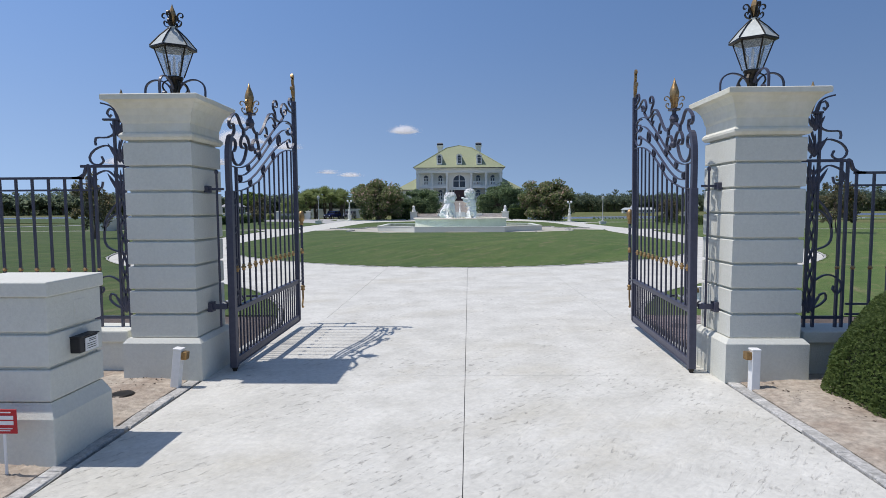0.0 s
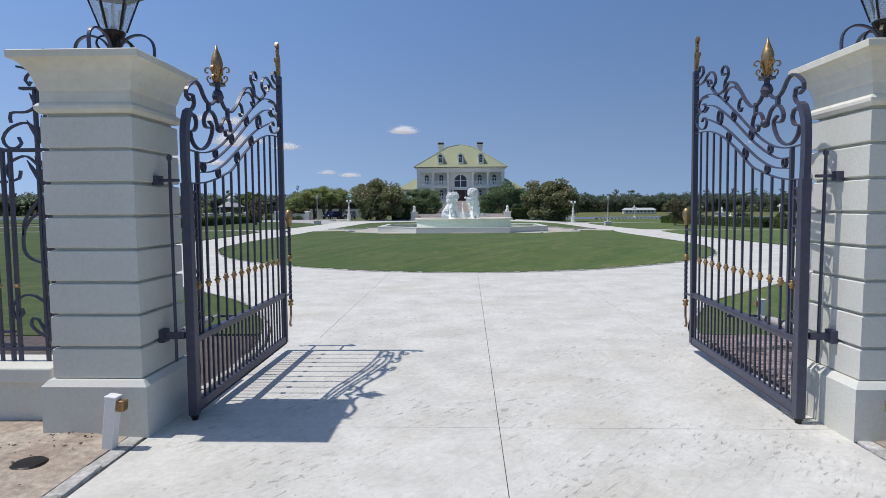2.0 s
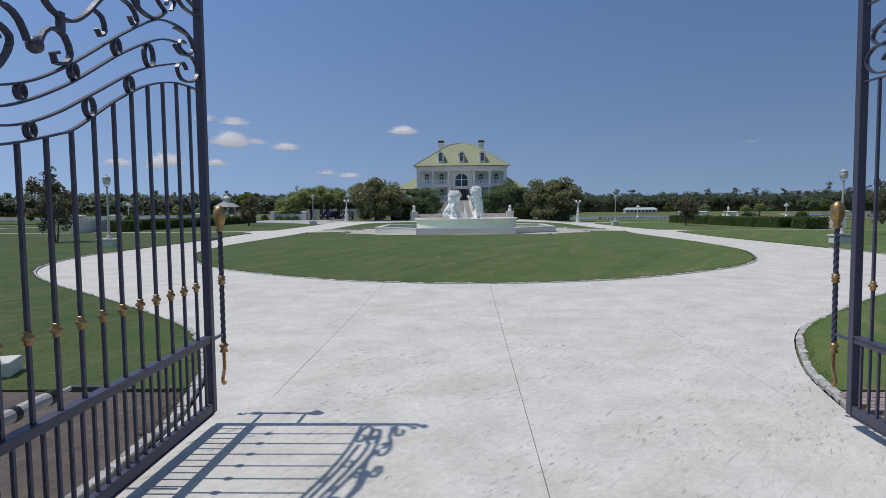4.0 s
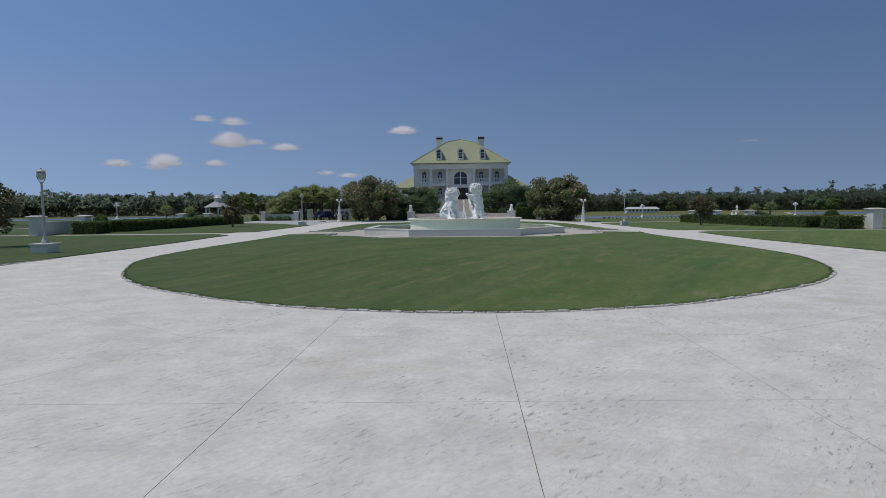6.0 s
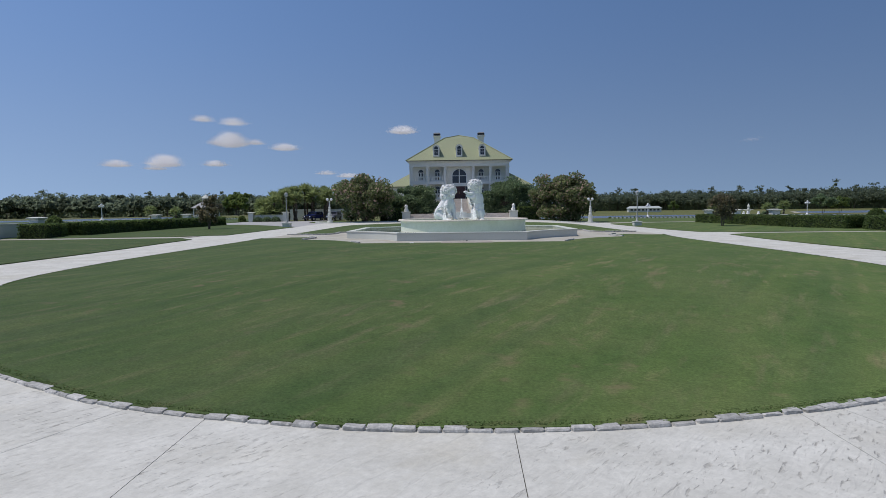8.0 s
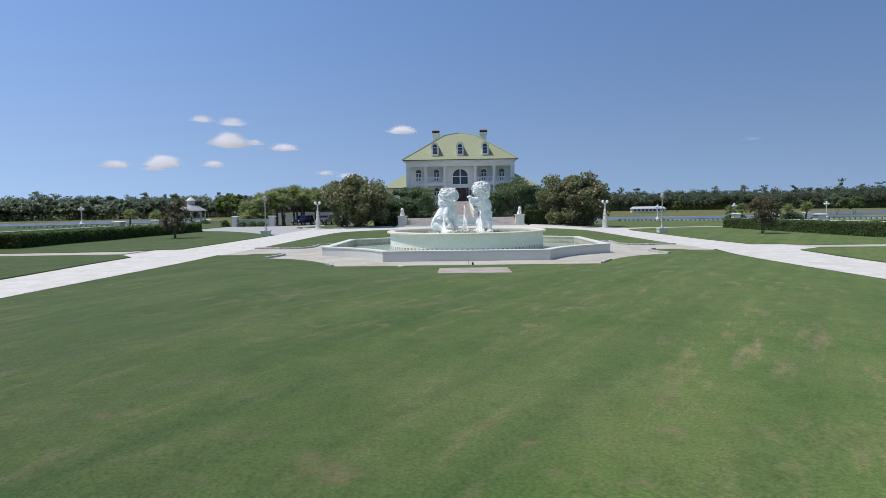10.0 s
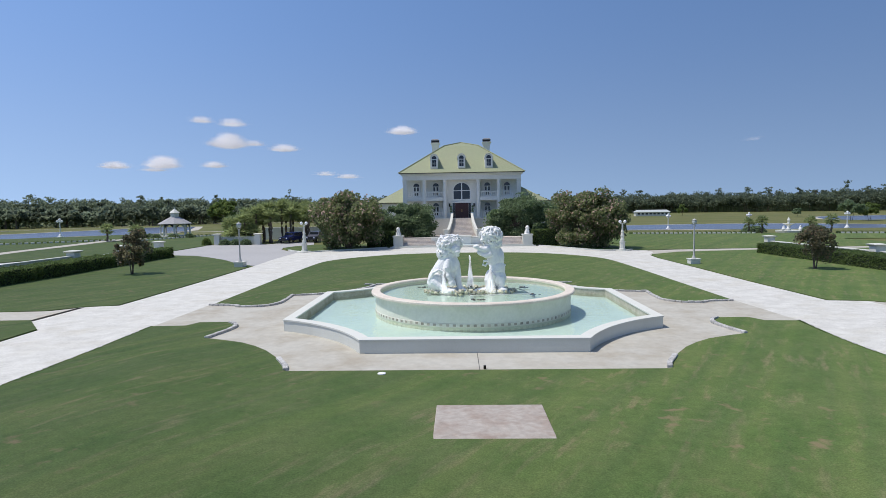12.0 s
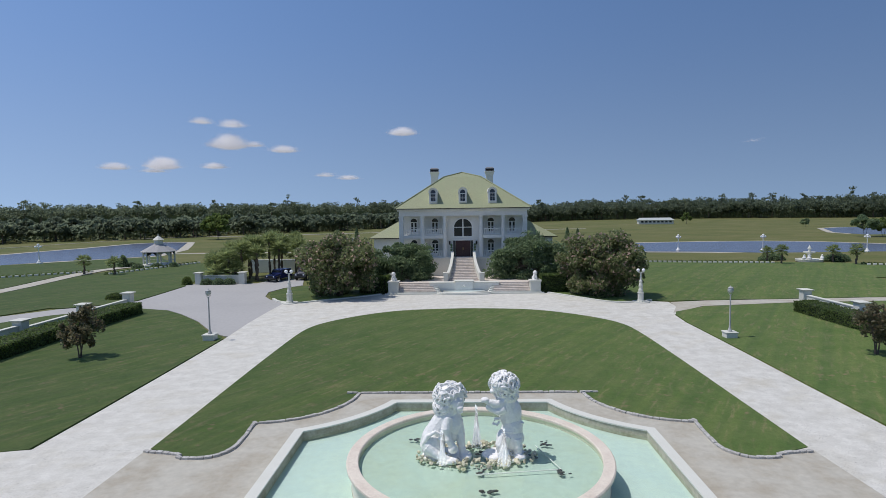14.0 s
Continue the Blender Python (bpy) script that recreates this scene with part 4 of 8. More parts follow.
def gate_leaf(m):
    g = empty("gate_leaf", m, "open wrought-iron gate leaf with scrolls and gilt ornaments, swung inwards", "gate", "gate leaves")
    strip = lambda pts, w=0.045, t=0.016: tube(bmesh.new(), [(0, u, z) for u, z in pts], 0.01, flat=(w, t, ALONG_X))
    bm = boxes((-0.047, 0.047, -0.047, 0.047, 0.055, 2.46), bevel=0.006)
    part("hinge_post", bm, IRON, g)
    bm = bmesh.new()
    tube(bm, [(0, u, z) for u, z in smooth_line([(0, 2.44), (-0.01, 2.75), (0.0, 3.0), (0.06, 3.16), (0.12, 3.19)], 0.05)], 0.05, flat=(0.065, 0.085, ALONG_X))
    part("shoulder", bm, IRON, g)
    part("inner_stile", boxes((-0.02, 0.02, 0.235, 0.275, 0.876, 2.80), bevel=0.004), IRON, g)
    part("end_post", boxes((-0.038, 0.038, LEAF - 0.038, LEAF + 0.038, 0.08, 4.22), bevel=0.006), IRON, g)
    part("bottom_rail", boxes((-0.03, 0.03, 0.056, LEAF - 0.039, 0.085, 0.18), (-0.042, 0.042, 0.056, LEAF - 0.039, 0.072, 0.085), bevel=0.004), IRON, g)
    part("middle_rail", boxes((-0.028, 0.028, 0.056, LEAF - 0.039, 0.80, 0.862), (-0.042, 0.042, 0.056, LEAF - 0.039, 0.862, 0.875), bevel=0.004), IRON, g)
    c4 = smooth_line(CURVES["c4"], 0.06)
    n = 12
    for i in range(n):
        u = 0.19 + 2.64 / (n - 1) * i
        z1 = at_curve(c4, u)
        part("bar", boxes((-0.012, 0.012, u - 0.012, u + 0.012, 0.87, z1)), IRON, g)
        bm = lathe(bmesh.new(), [(0.017, -0.045), (0.026, -0.035), (0.02, -0.02), (0.036, -0.008), (0.036, 0.008), (0.02, 0.02), (0.026, 0.035), (0.017, 0.045)], 10, (0, u, 1.39))
        part("collar", bm, BRASS, g, "gilt collar on a gate bar" if i == 0 else "", smooth=True)
    for i in range(2 * n):
        u = 0.13 + 2.83 / (2 * n - 1) * i
        part("short_bar", boxes((-0.011, 0.011, u - 0.011, u + 0.011, 0.18, 0.80)), IRON, g)
    for k, line in CURVES.items():
        part("scroll", strip(smooth_line(line, 0.05), 0.032 if k[0] == "c" else 0.04, 0.013 if k[0] == "c" else 0.02), IRON, g)
    # slim curled leaves between the hinge post and the first stile
    for zc in (1.08, 1.52, 1.96, 2.34):
        part("leaf_scroll", strip(smooth_line([(0.06, zc - 0.19), (0.09, zc - 0.10), (0.17, zc - 0.06), (0.20, zc + 0.0), (0.15, zc + 0.04), (0.11, zc + 0.0), (0.08, zc + 0.10), (0.06, zc + 0.17)], 0.03), 0.03, 0.012), IRON, g)
    for bend in (0.085, 0.125):
        part("leaf_scroll", strip(smooth_line([(0.07, 0.22), (bend, 0.42), (bend + 0.01, 0.55), (0.075, 0.74)], 0.05), 0.03, 0.012), IRON, g)
    part("pivot_pin", lathe(bmesh.new(), [(0.03, -0.005), (0.03, 0.05), (0.04, 0.05), (0.04, 0.075), (0.0, 0.075)], 10, (0, 0.0, -0.02)), BRONZE, g, "rusty pivot pin under the hinge post")
    for k, line in CURLS.items():
        part("leaf_scroll", strip(smooth_line(line, 0.04), 0.035, 0.015), IRON, g)
    for u, a, b in ((0.72, "c1", "c2"), (1.20, "c1", "c2"), (1.70, "c1", "c2"), (0.40, "c2", "c3"), (2.15, "c2", "c3"), (0.78, "c3", "c4"), (1.35, "c3", "c4"), (1.85, "c3", "c4")):
        z0, z1 = at_curve(CURVES[b], u), at_curve(CURVES[a], u)
        r = max(0.04, (z1 - z0) / 2 - 0.008)
        bm = bmesh.new()
        tube(bm, [(0, u + 0.75 * r * math.cos(2 * math.pi * k / 16), (z0 + z1) / 2 + r * math.sin(2 * math.pi * k / 16)) for k in range(16)], 0.01, flat=(0.04, 0.011, ALONG_X), closed=True)
        part("ring", bm, IRON, g)
    bm = bmesh.new()
    bmesh.ops.create_icosphere(bm, subdivisions=2, radius=0.052, matrix=Matrix.Translation((0, 0.86, 3.12)))
    part("knob", bm, IRON, g, smooth=True)
    part("stub", boxes((-0.02, 0.02, 0.56, 0.60, 3.27, 3.37)), IRON, g)
    part("stub", boxes((-0.02, 0.02, 1.08, 1.12, 3.27, 3.39)), IRON, g)
    part("cup", lathe(bmesh.new(), [(0.0, 3.40), (0.05, 3.425), (0.068, 3.48), (0.05, 3.535), (0.03, 3.555), (0.032, 3.60), (0.09, 3.605), (0.09, 3.622), (0.05, 3.63)], 10, (0, 0.84, 0)), IRON, g)
    crown = part("fleur", fleur(bmesh.new(), 0.84, (0, 0.84, 3.62)), BRASS, g, "gilt fleur-de-lis head", smooth=True)
    part("fleur_petals", petals(bmesh.new(), 0.78, (0, 0.84, 3.62), (0, 90, 180, 270)), BRASS, crown)
    bm = bmesh.new()
    tube(bm, [(0, u, z) for u, z in smooth_line([(LEAF, 4.22), (LEAF + 0.01, 4.40), (LEAF - 0.005, 4.50), (LEAF - 0.03, 4.54), (LEAF - 0.04, 4.60), (LEAF - 0.02, 4.66), (LEAF - 0.06, 4.69), (LEAF - 0.085, 4.64)], 0.03)], 0.01, flat=(0.04, 0.05, ALONG_X))
    tube(bm, [(0, u, z) for u, z in smooth_line([(LEAF - 0.01, 4.27), (LEAF - 0.05, 4.36), (LEAF - 0.09, 4.47), (LEAF - 0.12, 4.46), (LEAF - 0.12, 4.41)], 0.03)], 0.01, flat=(0.05, 0.02, ALONG_X))
    part("end_finial", bm, BRASS, g, "gilt half-fleur on the end post")
    # hanging lock bar beside the end post
    ub = LEAF + 0.33
    bm = bmesh.new()
    for s in range(3):
        tube(bm, [(0.013 * math.cos(k * 0.55 + s * 2.094), ub + 0.013 * math.sin(k * 0.55 + s * 2.094), 0.62 + 1.32 * k / 66) for k in range(67)], 0.014, 6)
    lock = part("lock_bar", bm, IRON, g, "twisted iron lock bar", smooth=True)
    part("lock_collar", lathe(bmesh.new(), [(0.02, -0.05), (0.04, -0.04), (0.03, -0.01), (0.045, 0.0), (0.03, 0.01), (0.04, 0.04), (0.02, 0.05)], 10, (0, ub, 1.39)), BRASS, lock, smooth=True)
    part("lock_collar", lathe(bmesh.new(), [(0.02, -0.05), (0.045, -0.04), (0.03, 0.0), (0.05, 0.03), (0.02, 0.06)], 10, (0, ub, 0.66)), BRASS, lock, smooth=True)
    bm = lathe(bmesh.new(), [(0.03, 1.90), (0.045, 1.92), (0.03, 1.95), (0.05, 1.99), (0.065, 2.06), (0.06, 2.13), (0.03, 2.17), (0, 2.18)], 10, (0, ub, 0))
    bmesh.ops.create_icosphere(bm, subdivisions=2, radius=0.036, matrix=Matrix.Translation((0, ub + 0.06, 2.05)))
    part("lock_head", bm, BRASS, lock, "gilt moulded head of the lock bar", smooth=True)
    bm = bmesh.new()
    tube(bm, [(0, u, z) for u, z in smooth_line([(ub, 0.62), (ub, 0.45), (ub - 0.02, 0.40), (ub - 0.05, 0.33), (ub - 0.03, 0.28), (ub + 0.01, 0.29)], 0.03)], [0.022] * 40, flat=(0.03, 0.022, ALONG_X))
    part("lock_hook", bm, BRASS, lock)
    part("lock_bracket", boxes((-0.012, 0.012, LEAF + 0.038, ub, 1.82, 1.845)), IRON, g)
    part("lock_bracket", boxes((-0.012, 0.012, LEAF + 0.038, ub, 0.80, 0.825)), IRON, g)
    # the leaf's true length; it narrows a little towards its free end
    for ob in g.children_recursive:
        if ob.type == "MESH":
            for v in ob.data.vertices:
                v.co.z = 2.2 + (v.co.z - 2.2) * (1 - 0.007 * v.co.y)
                v.co.y *= 0.948
    return g


left_leaf = gate_leaf(pose(-3.09, 11.43, 0, 0, 0, -1.2))
copy_thing(left_leaf, pose(3.10, 11.42, 0, 0, -0.7, -2.2))


def hinge(pillar_, x, s):
    """Rod and straps that carry a gate leaf, bolted to its pillar."""
    x = x - pillar_.matrix_basis.translation.x
    part("hinge_rod", lathe(bmesh.new(), [(0.016, 0.62), (0.016, 2.68), (0.026, 2.70), (0.026, 2.73), (0.0, 2.75)], 8, (x + s * 0.14, -0.04, 0)), IRON, pillar_, "dark iron hinge rod")
    for z0, z1, y0, y1 in ((2.47, 2.50, -0.06, -0.035), (0.86, 0.93, -0.075, -0.03)):
        part("hinge_strap", boxes((x + min(0, s * 0.24), x + max(0, s * 0.24), y0, y1, z0, z1), bevel=0.004), IRON, pillar_, "dark iron strap")
        part("wall_plate", boxes((x + (-0.05 if s < 0 else -0.012), x + (0.012 if s < 0 else 0.05), y0 - 0.04, y1 + 0.04, z0 - 0.03, z1 + 0.03)), IRON, pillar_, "dark iron plate")


hinge(PILLARS[0], -3.395, 1)
hinge(PILLARS[1], 3.405, -1)


def gate_operator(s):
    """Arm that swings a leaf: a banded grey tube, its dark end caps, a rod and a bracket on the pillar."""
    o = empty("gate_operator", pose(s * 3.52, 11.99, 0.79), "grey gate opener arm with dark bands behind the open leaf", "gate opener", "gate openers")
    along = lambda y0, y1, r: lathe(bmesh.new(), [(r, 0), (r, y1 - y0)], 12)
    lie = lambda y: pose(0, y, 0, -90)
    part("bracket", boxes((-0.05, 0.05, -0.07, 0.06, -0.06, 0.05), bevel=0.006), IRON, o, "dark bracket on the pillar")
    part("tube", along(0.06, 0.80, 0.05), LAMPPOST, o, "pale grey tube", at=lie(0.06))
    for y in (0.16, 0.45, 0.78):
        part("band", along(y, y + 0.05, 0.055), BLACK, o, "dark band", at=lie(y))
    part("rod", along(0.83, 1.05, 0.016), ROOFMETAL, o, at=lie(0.83))
    part("fork", boxes((min(0.0, -s * 0.42), max(0.0, -s * 0.42), 1.03, 1.06, -0.015, 0.015), bevel=0.004), IRON, o, "dark fork joining the leaf")


gate_operator(-1)
gate_operator(1)

# ---- fence and low wall beside the pillars ----
def fence_side(s):
    x0, x1, x2 = 4.44, 5.16, 9.5
    w = boxes((s * x0 if s > 0 else -x2, x2 if s > 0 else -x0, 11.28, 11.72, 0.0, 0.44), bevel=0.01)
    wall = empty("low_wall", pose(0, 0, 0), "low white stucco wall with a coping carrying the iron fence", "wall", "gate walls")
    part("wall_body", w, WHITE, wall)
    part("wall_coping", boxes((s * x0 if s > 0 else -x2, x2 if s > 0 else -x0, 11.22, 11.78, 0.44, 0.60), bevel=0.02), WHITE, wall)
    f = empty("fence", pose(0.05 if s < 0 else 0, 11.5, 0), "dark wrought-iron fence with scrolled end panel on a low wall", "fence", "gate fences")
    X = lambda u: s * u
    strip = lambda pts, w_=0.03, t=0.018: tube(bmesh.new(), [(X(u), 0, z) for u, z in smooth_line(pts, 0.05)], 0.01, flat=(w_, t, ALONG_Y))
    for u in (4.60, 4.715, 5.012, 5.092):
        part("stile", boxes((min(X(u - 0.014), X(u + 0.014)), max(X(u - 0.014), X(u + 0.014)), -0.02, 0.02, 0.60, 3.42 if u == 4.715 else 2.82)), IRON, f)
    for z0 in (2.79, 0.715):
        part("panel_rail", boxes((min(X(4.44), X(5.20)), max(X(4.44), X(5.11)), -0.022, 0.022, z0, z0 + 0.037)), IRON, f)
    part("top_rail", strip([(5.09, 2.825), (5.125, 2.80), (5.16, 2.70), (5.22, 2.66), (5.32, 2.65), (5.53, 2.65), (9.5, 2.65)], 0.045, 0.032), IRON, f)
    for z, t in ((2.486, 0.025), (0.914, 0.025), (0.777, 0.025)):
        part("rail", boxes((min(X(5.14), X(9.5)), max(X(5.06), X(9.5)), -0.015, 0.015, z - t / 2, z + t / 2)), IRON, f)
    for i in range(18):
        u = 5.212 + 0.227 * i
        part("picket", boxes((X(u) - 0.014, X(u) + 0.014, -0.014, 0.014, 0.60, 2.645)), IRON, f)
        part("picket_knob", lathe(bmesh.new(), [(0.014, -0.03), (0.034, 0), (0.014, 0.03)], 8, (X(u), 0, 1.40)), BRASS, f)
    part("picket_knob", lathe(bmesh.new(), [(0.014, -0.03), (0.034, 0), (0.014, 0.03)], 8, (X(5.012), 0, 1.40)), BRASS, f)
    # scroll panel
    for line in ([(4.70, 3.006), (4.78, 3.07), (4.86, 3.085), (5.0, 3.03), (5.074, 2.93), (5.034, 2.845), (4.94, 2.83), (4.88, 2.88), (4.907, 2.94)],
                 [(4.676, 3.43), (4.685, 3.33), (4.72, 3.245), (4.816, 3.195), (4.976, 3.187), (4.979, 3.09)],
                 [(4.63, 3.394), (4.68, 3.466), (4.705, 3.553), (4.764, 3.58), (4.805, 3.516), (4.768, 3.465), (4.745, 3.50)],
                 [(4.64, 3.42), (4.70, 3.57), (4.79, 3.63), (4.89, 3.655)],
                 [(4.71, 2.64), (4.79, 2.72), (4.87, 2.748), (5.02, 2.68), (5.053, 2.585), (4.99, 2.496), (4.924, 2.52), (4.906, 2.60)],
                 [(4.72, 1.225), (4.82, 1.29), (4.932, 1.301), (5.05, 1.225), (5.075, 1.142), (5.03, 1.051), (4.96, 1.11), (4.975, 1.16)],
                 [(4.72, 1.64), (4.842, 1.685), (4.912, 1.767), (4.908, 1.955), (4.825, 2.104), (4.72, 2.17)],
                 [(4.72, 2.30), (4.80, 2.22), (4.90, 2.06), (4.905, 1.93)],
                 [(4.72, 0.86), (4.80, 0.90), (4.88, 0.98), (4.86, 1.06), (4.79, 1.03)],
                 [(4.60, 0.80), (4.68, 0.95), (4.62, 1.2), (4.69, 1.45), (4.62, 1.7), (4.69, 1.95), (4.62, 2.2), (4.69, 2.5), (4.61, 2.7)],
                 [(4.71, 0.80), (4.64, 0.95), (4.69, 1.2), (4.62, 1.45), (4.69, 1.7), (4.62, 1.95), (4.69, 2.2), (4.62, 2.5), (4.70, 2.7)],
                 [(4.60, 2.84), (4.66, 3.0), (4.61, 3.2), (4.66, 3.36), (4.63, 3.43)]):
        part("fence_scroll", strip(line, 0.03, 0.02), IRON, f)
    part("crest_plate", boxes((min(X(4.52), X(4.86)), max(X(4.54), X(4.74)), -0.03, 0.03, 3.42, 3.445)), IRON, f)
    part("crest_fleur", fleur(bmesh.new(), 0.74, (X(4.60), 0, 3.445)), BRASS, f, "gilt spear finial")
    bm = bmesh.new()
    for z, long in ((0.80, 0.30), (2.42, 0.34), (2.86, 0.30), (3.20, 0.22)):
        for k in range(5):
            a = radians(58 + 16 * k)
            c = Vector((X(4.655), 0, z))
            d = Vector((math.cos(a), 0, math.sin(a)))
            tube(bm, [c, c + d * (0.35 * long), c + d * (0.75 * long), c + d * long], [0.010, 0.026, 0.018, 0.004], 6)
    part("spray_leaves", bm, IRON, f)


fence_side(-1)
fence_side(1)


# ---- beside the drive ----
def pedestal():
    p = empty("keypad_pedestal", pose(-3.974, 8.884, 0), "white stucco banded pedestal carrying a gate keypad", "pedestal")
    hx_, hy_ = 0.50, 0.413
    rect = lambda d, z0, z1: boxes((-hx_ + d, hx_ - d, -hy_ + d, hy_ - d, z0, z1), bevel=0.012)
    part("plinth", rect(0.0, 0.0, 0.435), WHITE, p)
    bm = bmesh.new()
    lo, hi = [[bm.verts.new((x * (hx_ - d), y * (hy_ - d), z)) for x, y in ((-1, -1), (1, -1), (1, 1), (-1, 1))] for d, z in ((0.004, 0.43), (0.06, 0.552))]
    bm.faces.new(hi)
    for i in range(4):
        bm.faces.new((lo[i], lo[(i + 1) % 4], hi[(i + 1) % 4], hi[i]))
    part("plinth_chamfer", bm, WHITE, p)
    for z0, z1 in ((0.565, 0.842), (0.868, 1.146), (1.172, 1.475)):
        part("course", rect(0.045, z0, z1), WHITE, p)
    part("core", rect(0.08, 0.5, 1.55), WHITE, p)
    part("cap", rect(0.022, 1.477, 1.607), WHITE, p)
    part("cover_plate", boxes((0.452, 0.459, -0.02, 0.12, 1.21, 1.40), bevel=0.003), WHITE, p)
    k = part("keypad", boxes((0.45, 0.545, -0.10, 0.16, 0.92, 1.06), bevel=0.008), BLACK, p, "black keypad box")
    part("paper", boxes((0.547, 0.553, -0.03, 0.152, 0.925, 1.045)), PLASTIC, k, "crumpled white paper")
    for z in (0.945, 0.965, 0.985, 1.01, 1.025):
        part("print_bar", boxes((0.5535, 0.5545, -0.01 + 0.03 * (z > 1), 0.12, z, z + 0.006)), BLACK, k)
    part("hood", boxes((0.45, 0.562, -0.105, 0.165, 1.06, 1.072), bevel=0.004), BLACK, k)


pedestal()


def sensor(x, y, lean, side):
    s = empty("gate_sensor_post", pose(x, y, 0, 0, lean, 0), "short white plastic post with a brass gate sensor on its side", "sensor", "gate sensors")
    part("post", boxes((-0.05, 0.05, -0.05, 0.05, -0.02, 0.48), bevel=0.006), PLASTIC, s)
    part("cap", boxes((-0.056, 0.056, -0.056, 0.056, 0.48, 0.505), bevel=0.008), PLASTIC, s)
    part("eye", boxes((min(side * 0.05, side * 0.12), max(side * 0.05, side * 0.12), -0.045, 0.045, 0.37, 0.47), bevel=0.01), BRASS, s, "brass sensor eye")


sensor(-3.55, 10.70, 7, 1)
sensor(3.56, 10.70, 0, -1)
sensor(5.2, 16.2, 0, -1)


def yard_sign():
    s = empty("yard_sign", pose(-3.77, 8.30, 0), "small red yard sign with white lettering bars on a stake", "sign")
    part("stake", lathe(bmesh.new(), [(0.012, 0), (0.012, 0.56), (0.0, 0.58)], 6), PLASTIC, s)
    b = part("board", boxes((-0.20, 0.125, -0.022, -0.013, 0.38, 0.585), bevel=0.003), RED, s)
    for z, h, x0, x1 in ((0.50, 0.032, -0.18, 0.10), (0.455, 0.032, -0.18, 0.10), (0.555, 0.009, -0.16, 0.08), (0.42, 0.007, -0.16, 0.09), (0.403, 0.007, -0.14, 0.07)):
        part("lettering_bar", boxes((x0, x1, -0.0245, -0.0222, z, z + h)), PLASTIC, b)


yard_sign()
solid("ground_cap", lathe(bmesh.new(), [(0.14, 0.0), (0.14, 0.045), (0.12, 0.06), (0, 0.065)], 20), BRONZE, "round dark utility cap set in the soil", "cover", at=pose(-3.98, 10.28, 0.0))


# beds of sandy soil beside the drive
def soil(s, outline, label, mat=DIRT):
    line = [Vector((s * x, y)) for x, y in outline]
    solid("soil_bed", sheet(line, lambda x, y, d: 0.012 + 0.035 * min(1, d / 0.5) + 0.03 * noise.noise(Vector((x * 2.2, y * 2.2, 0))) * min(1, d / 0.3), 0.35, drop=0.06), mat, label, "soil", "structure", smooth=True)


soil(-1, [(3.52, -6), (3.52, 11.8), (9.6, 11.8), (9.6, -6)], "bare sandy soil beside the drive at the gate")
soil(1, [(3.52, -6), (3.52, 11.8), (9.6, 11.8), (9.6, -6)], "bare sandy soil beside the drive at the gate")
# fallen leaves and twigs lying on the soil
def litter(s, x0, x1, y0, y1, count, seed):
    r_ = random.Random(seed)
    pts = []
    while len(pts) < count:
        x, y = r_.uniform(x0, x1), r_.uniform(y0, y1)
        if noise.noise(Vector((x * 1.7, y * 1.7, seed))) + r_.uniform(-0.25, 0.25) > 0.05:
            pts.append((s * x, y, 0.052 + 0.03 * noise.noise(Vector((s * x * 2.2, y * 2.2, 0)))))
    ob = new("leaf_litter", leaf_mesh("leaf_litter", pts, 0.018, BARK, r_, long=2.2, flat=0.9))
    tagged(ob, "dry brown leaves and twigs scattered on the sandy soil", "litter", "", "stuff")


litter(-1, 3.75, 6.2, 9.5, 11.0, 260, 5)
litter(1, 3.75, 6.2, 5.0, 11.0, 700, 6)
soil(-1, [(3.44, 11.8), (3.46, 14.0), (3.7, 15.3), (9.6, 15.3), (9.6, 11.8)], "brown soil bed behind the gate", EARTH)

# ---- fountain ----
def basin_line(k, rr, c=11.38):
    """Plan of the basin wall: straight sides of half-width k joined by hollow corners of radius rr about (c, c)."""
    a0 = math.asin((c - k) / rr)
    steps = 10
    quarter = [Vector((c - rr * math.cos(a0 + (math.pi / 2 - 2 * a0) * i / steps), -c + rr * math.sin(a0 + (math.pi / 2 - 2 * a0) * i / steps))) for i in range(steps + 1)]
    return [Matrix.Rotation(q * math.pi / 2, 2) @ v + Vector((0, FC)) for q in range(4) for v in quarter]


def ring_wall(bm, outer, inner, z0, z1):
    n = len(outer)
    loops = [[bm.verts.new((p.x, p.y, z)) for p in line] for line, z in ((outer, z0), (outer, z1), (inner, z1), (inner, z0))]
    for a, b in zip(loops, loops[1:]):
        for i in range(n):
            bm.faces.new((a[i], a[(i + 1) % n], b[(i + 1) % n], b[i]))
    return bm


fountain = empty("fountain", pose(0, FC, 0), "white fountain with a hollow-cornered lower basin and a round raised bowl", "fountain")
here = Matrix.Translation((0, -FC, 0))
part("basin_wall", ring_wall(bmesh.new(), basin_line(8.03, 8.02), basin_line(7.66, 8.39), 0.0, 0.46), WHITE, fountain, at=here)
part("coping", ring_wall(bmesh.new(), basin_line(8.06, 7.99), basin_line(7.62, 8.43), 0.46, 0.52), WHITE, fountain, "white coping of the basin wall", at=here)
STAINED = material("stained_basin_render", (0.46, 0.445, 0.36), 0.8, grain=0.15, grain_size=7, stain=(0.30, 0.27, 0.19), stain_size=0.8, stain_amount=0.8, bump=0.2)
part("basin_lining", ring_wall(bmesh.new(), basin_line(7.658, 8.392), basin_line(7.648, 8.402), 0.05, 0.452), STAINED, fountain, "water-stained inner face of the basin wall", at=here)
bm = bmesh.new()
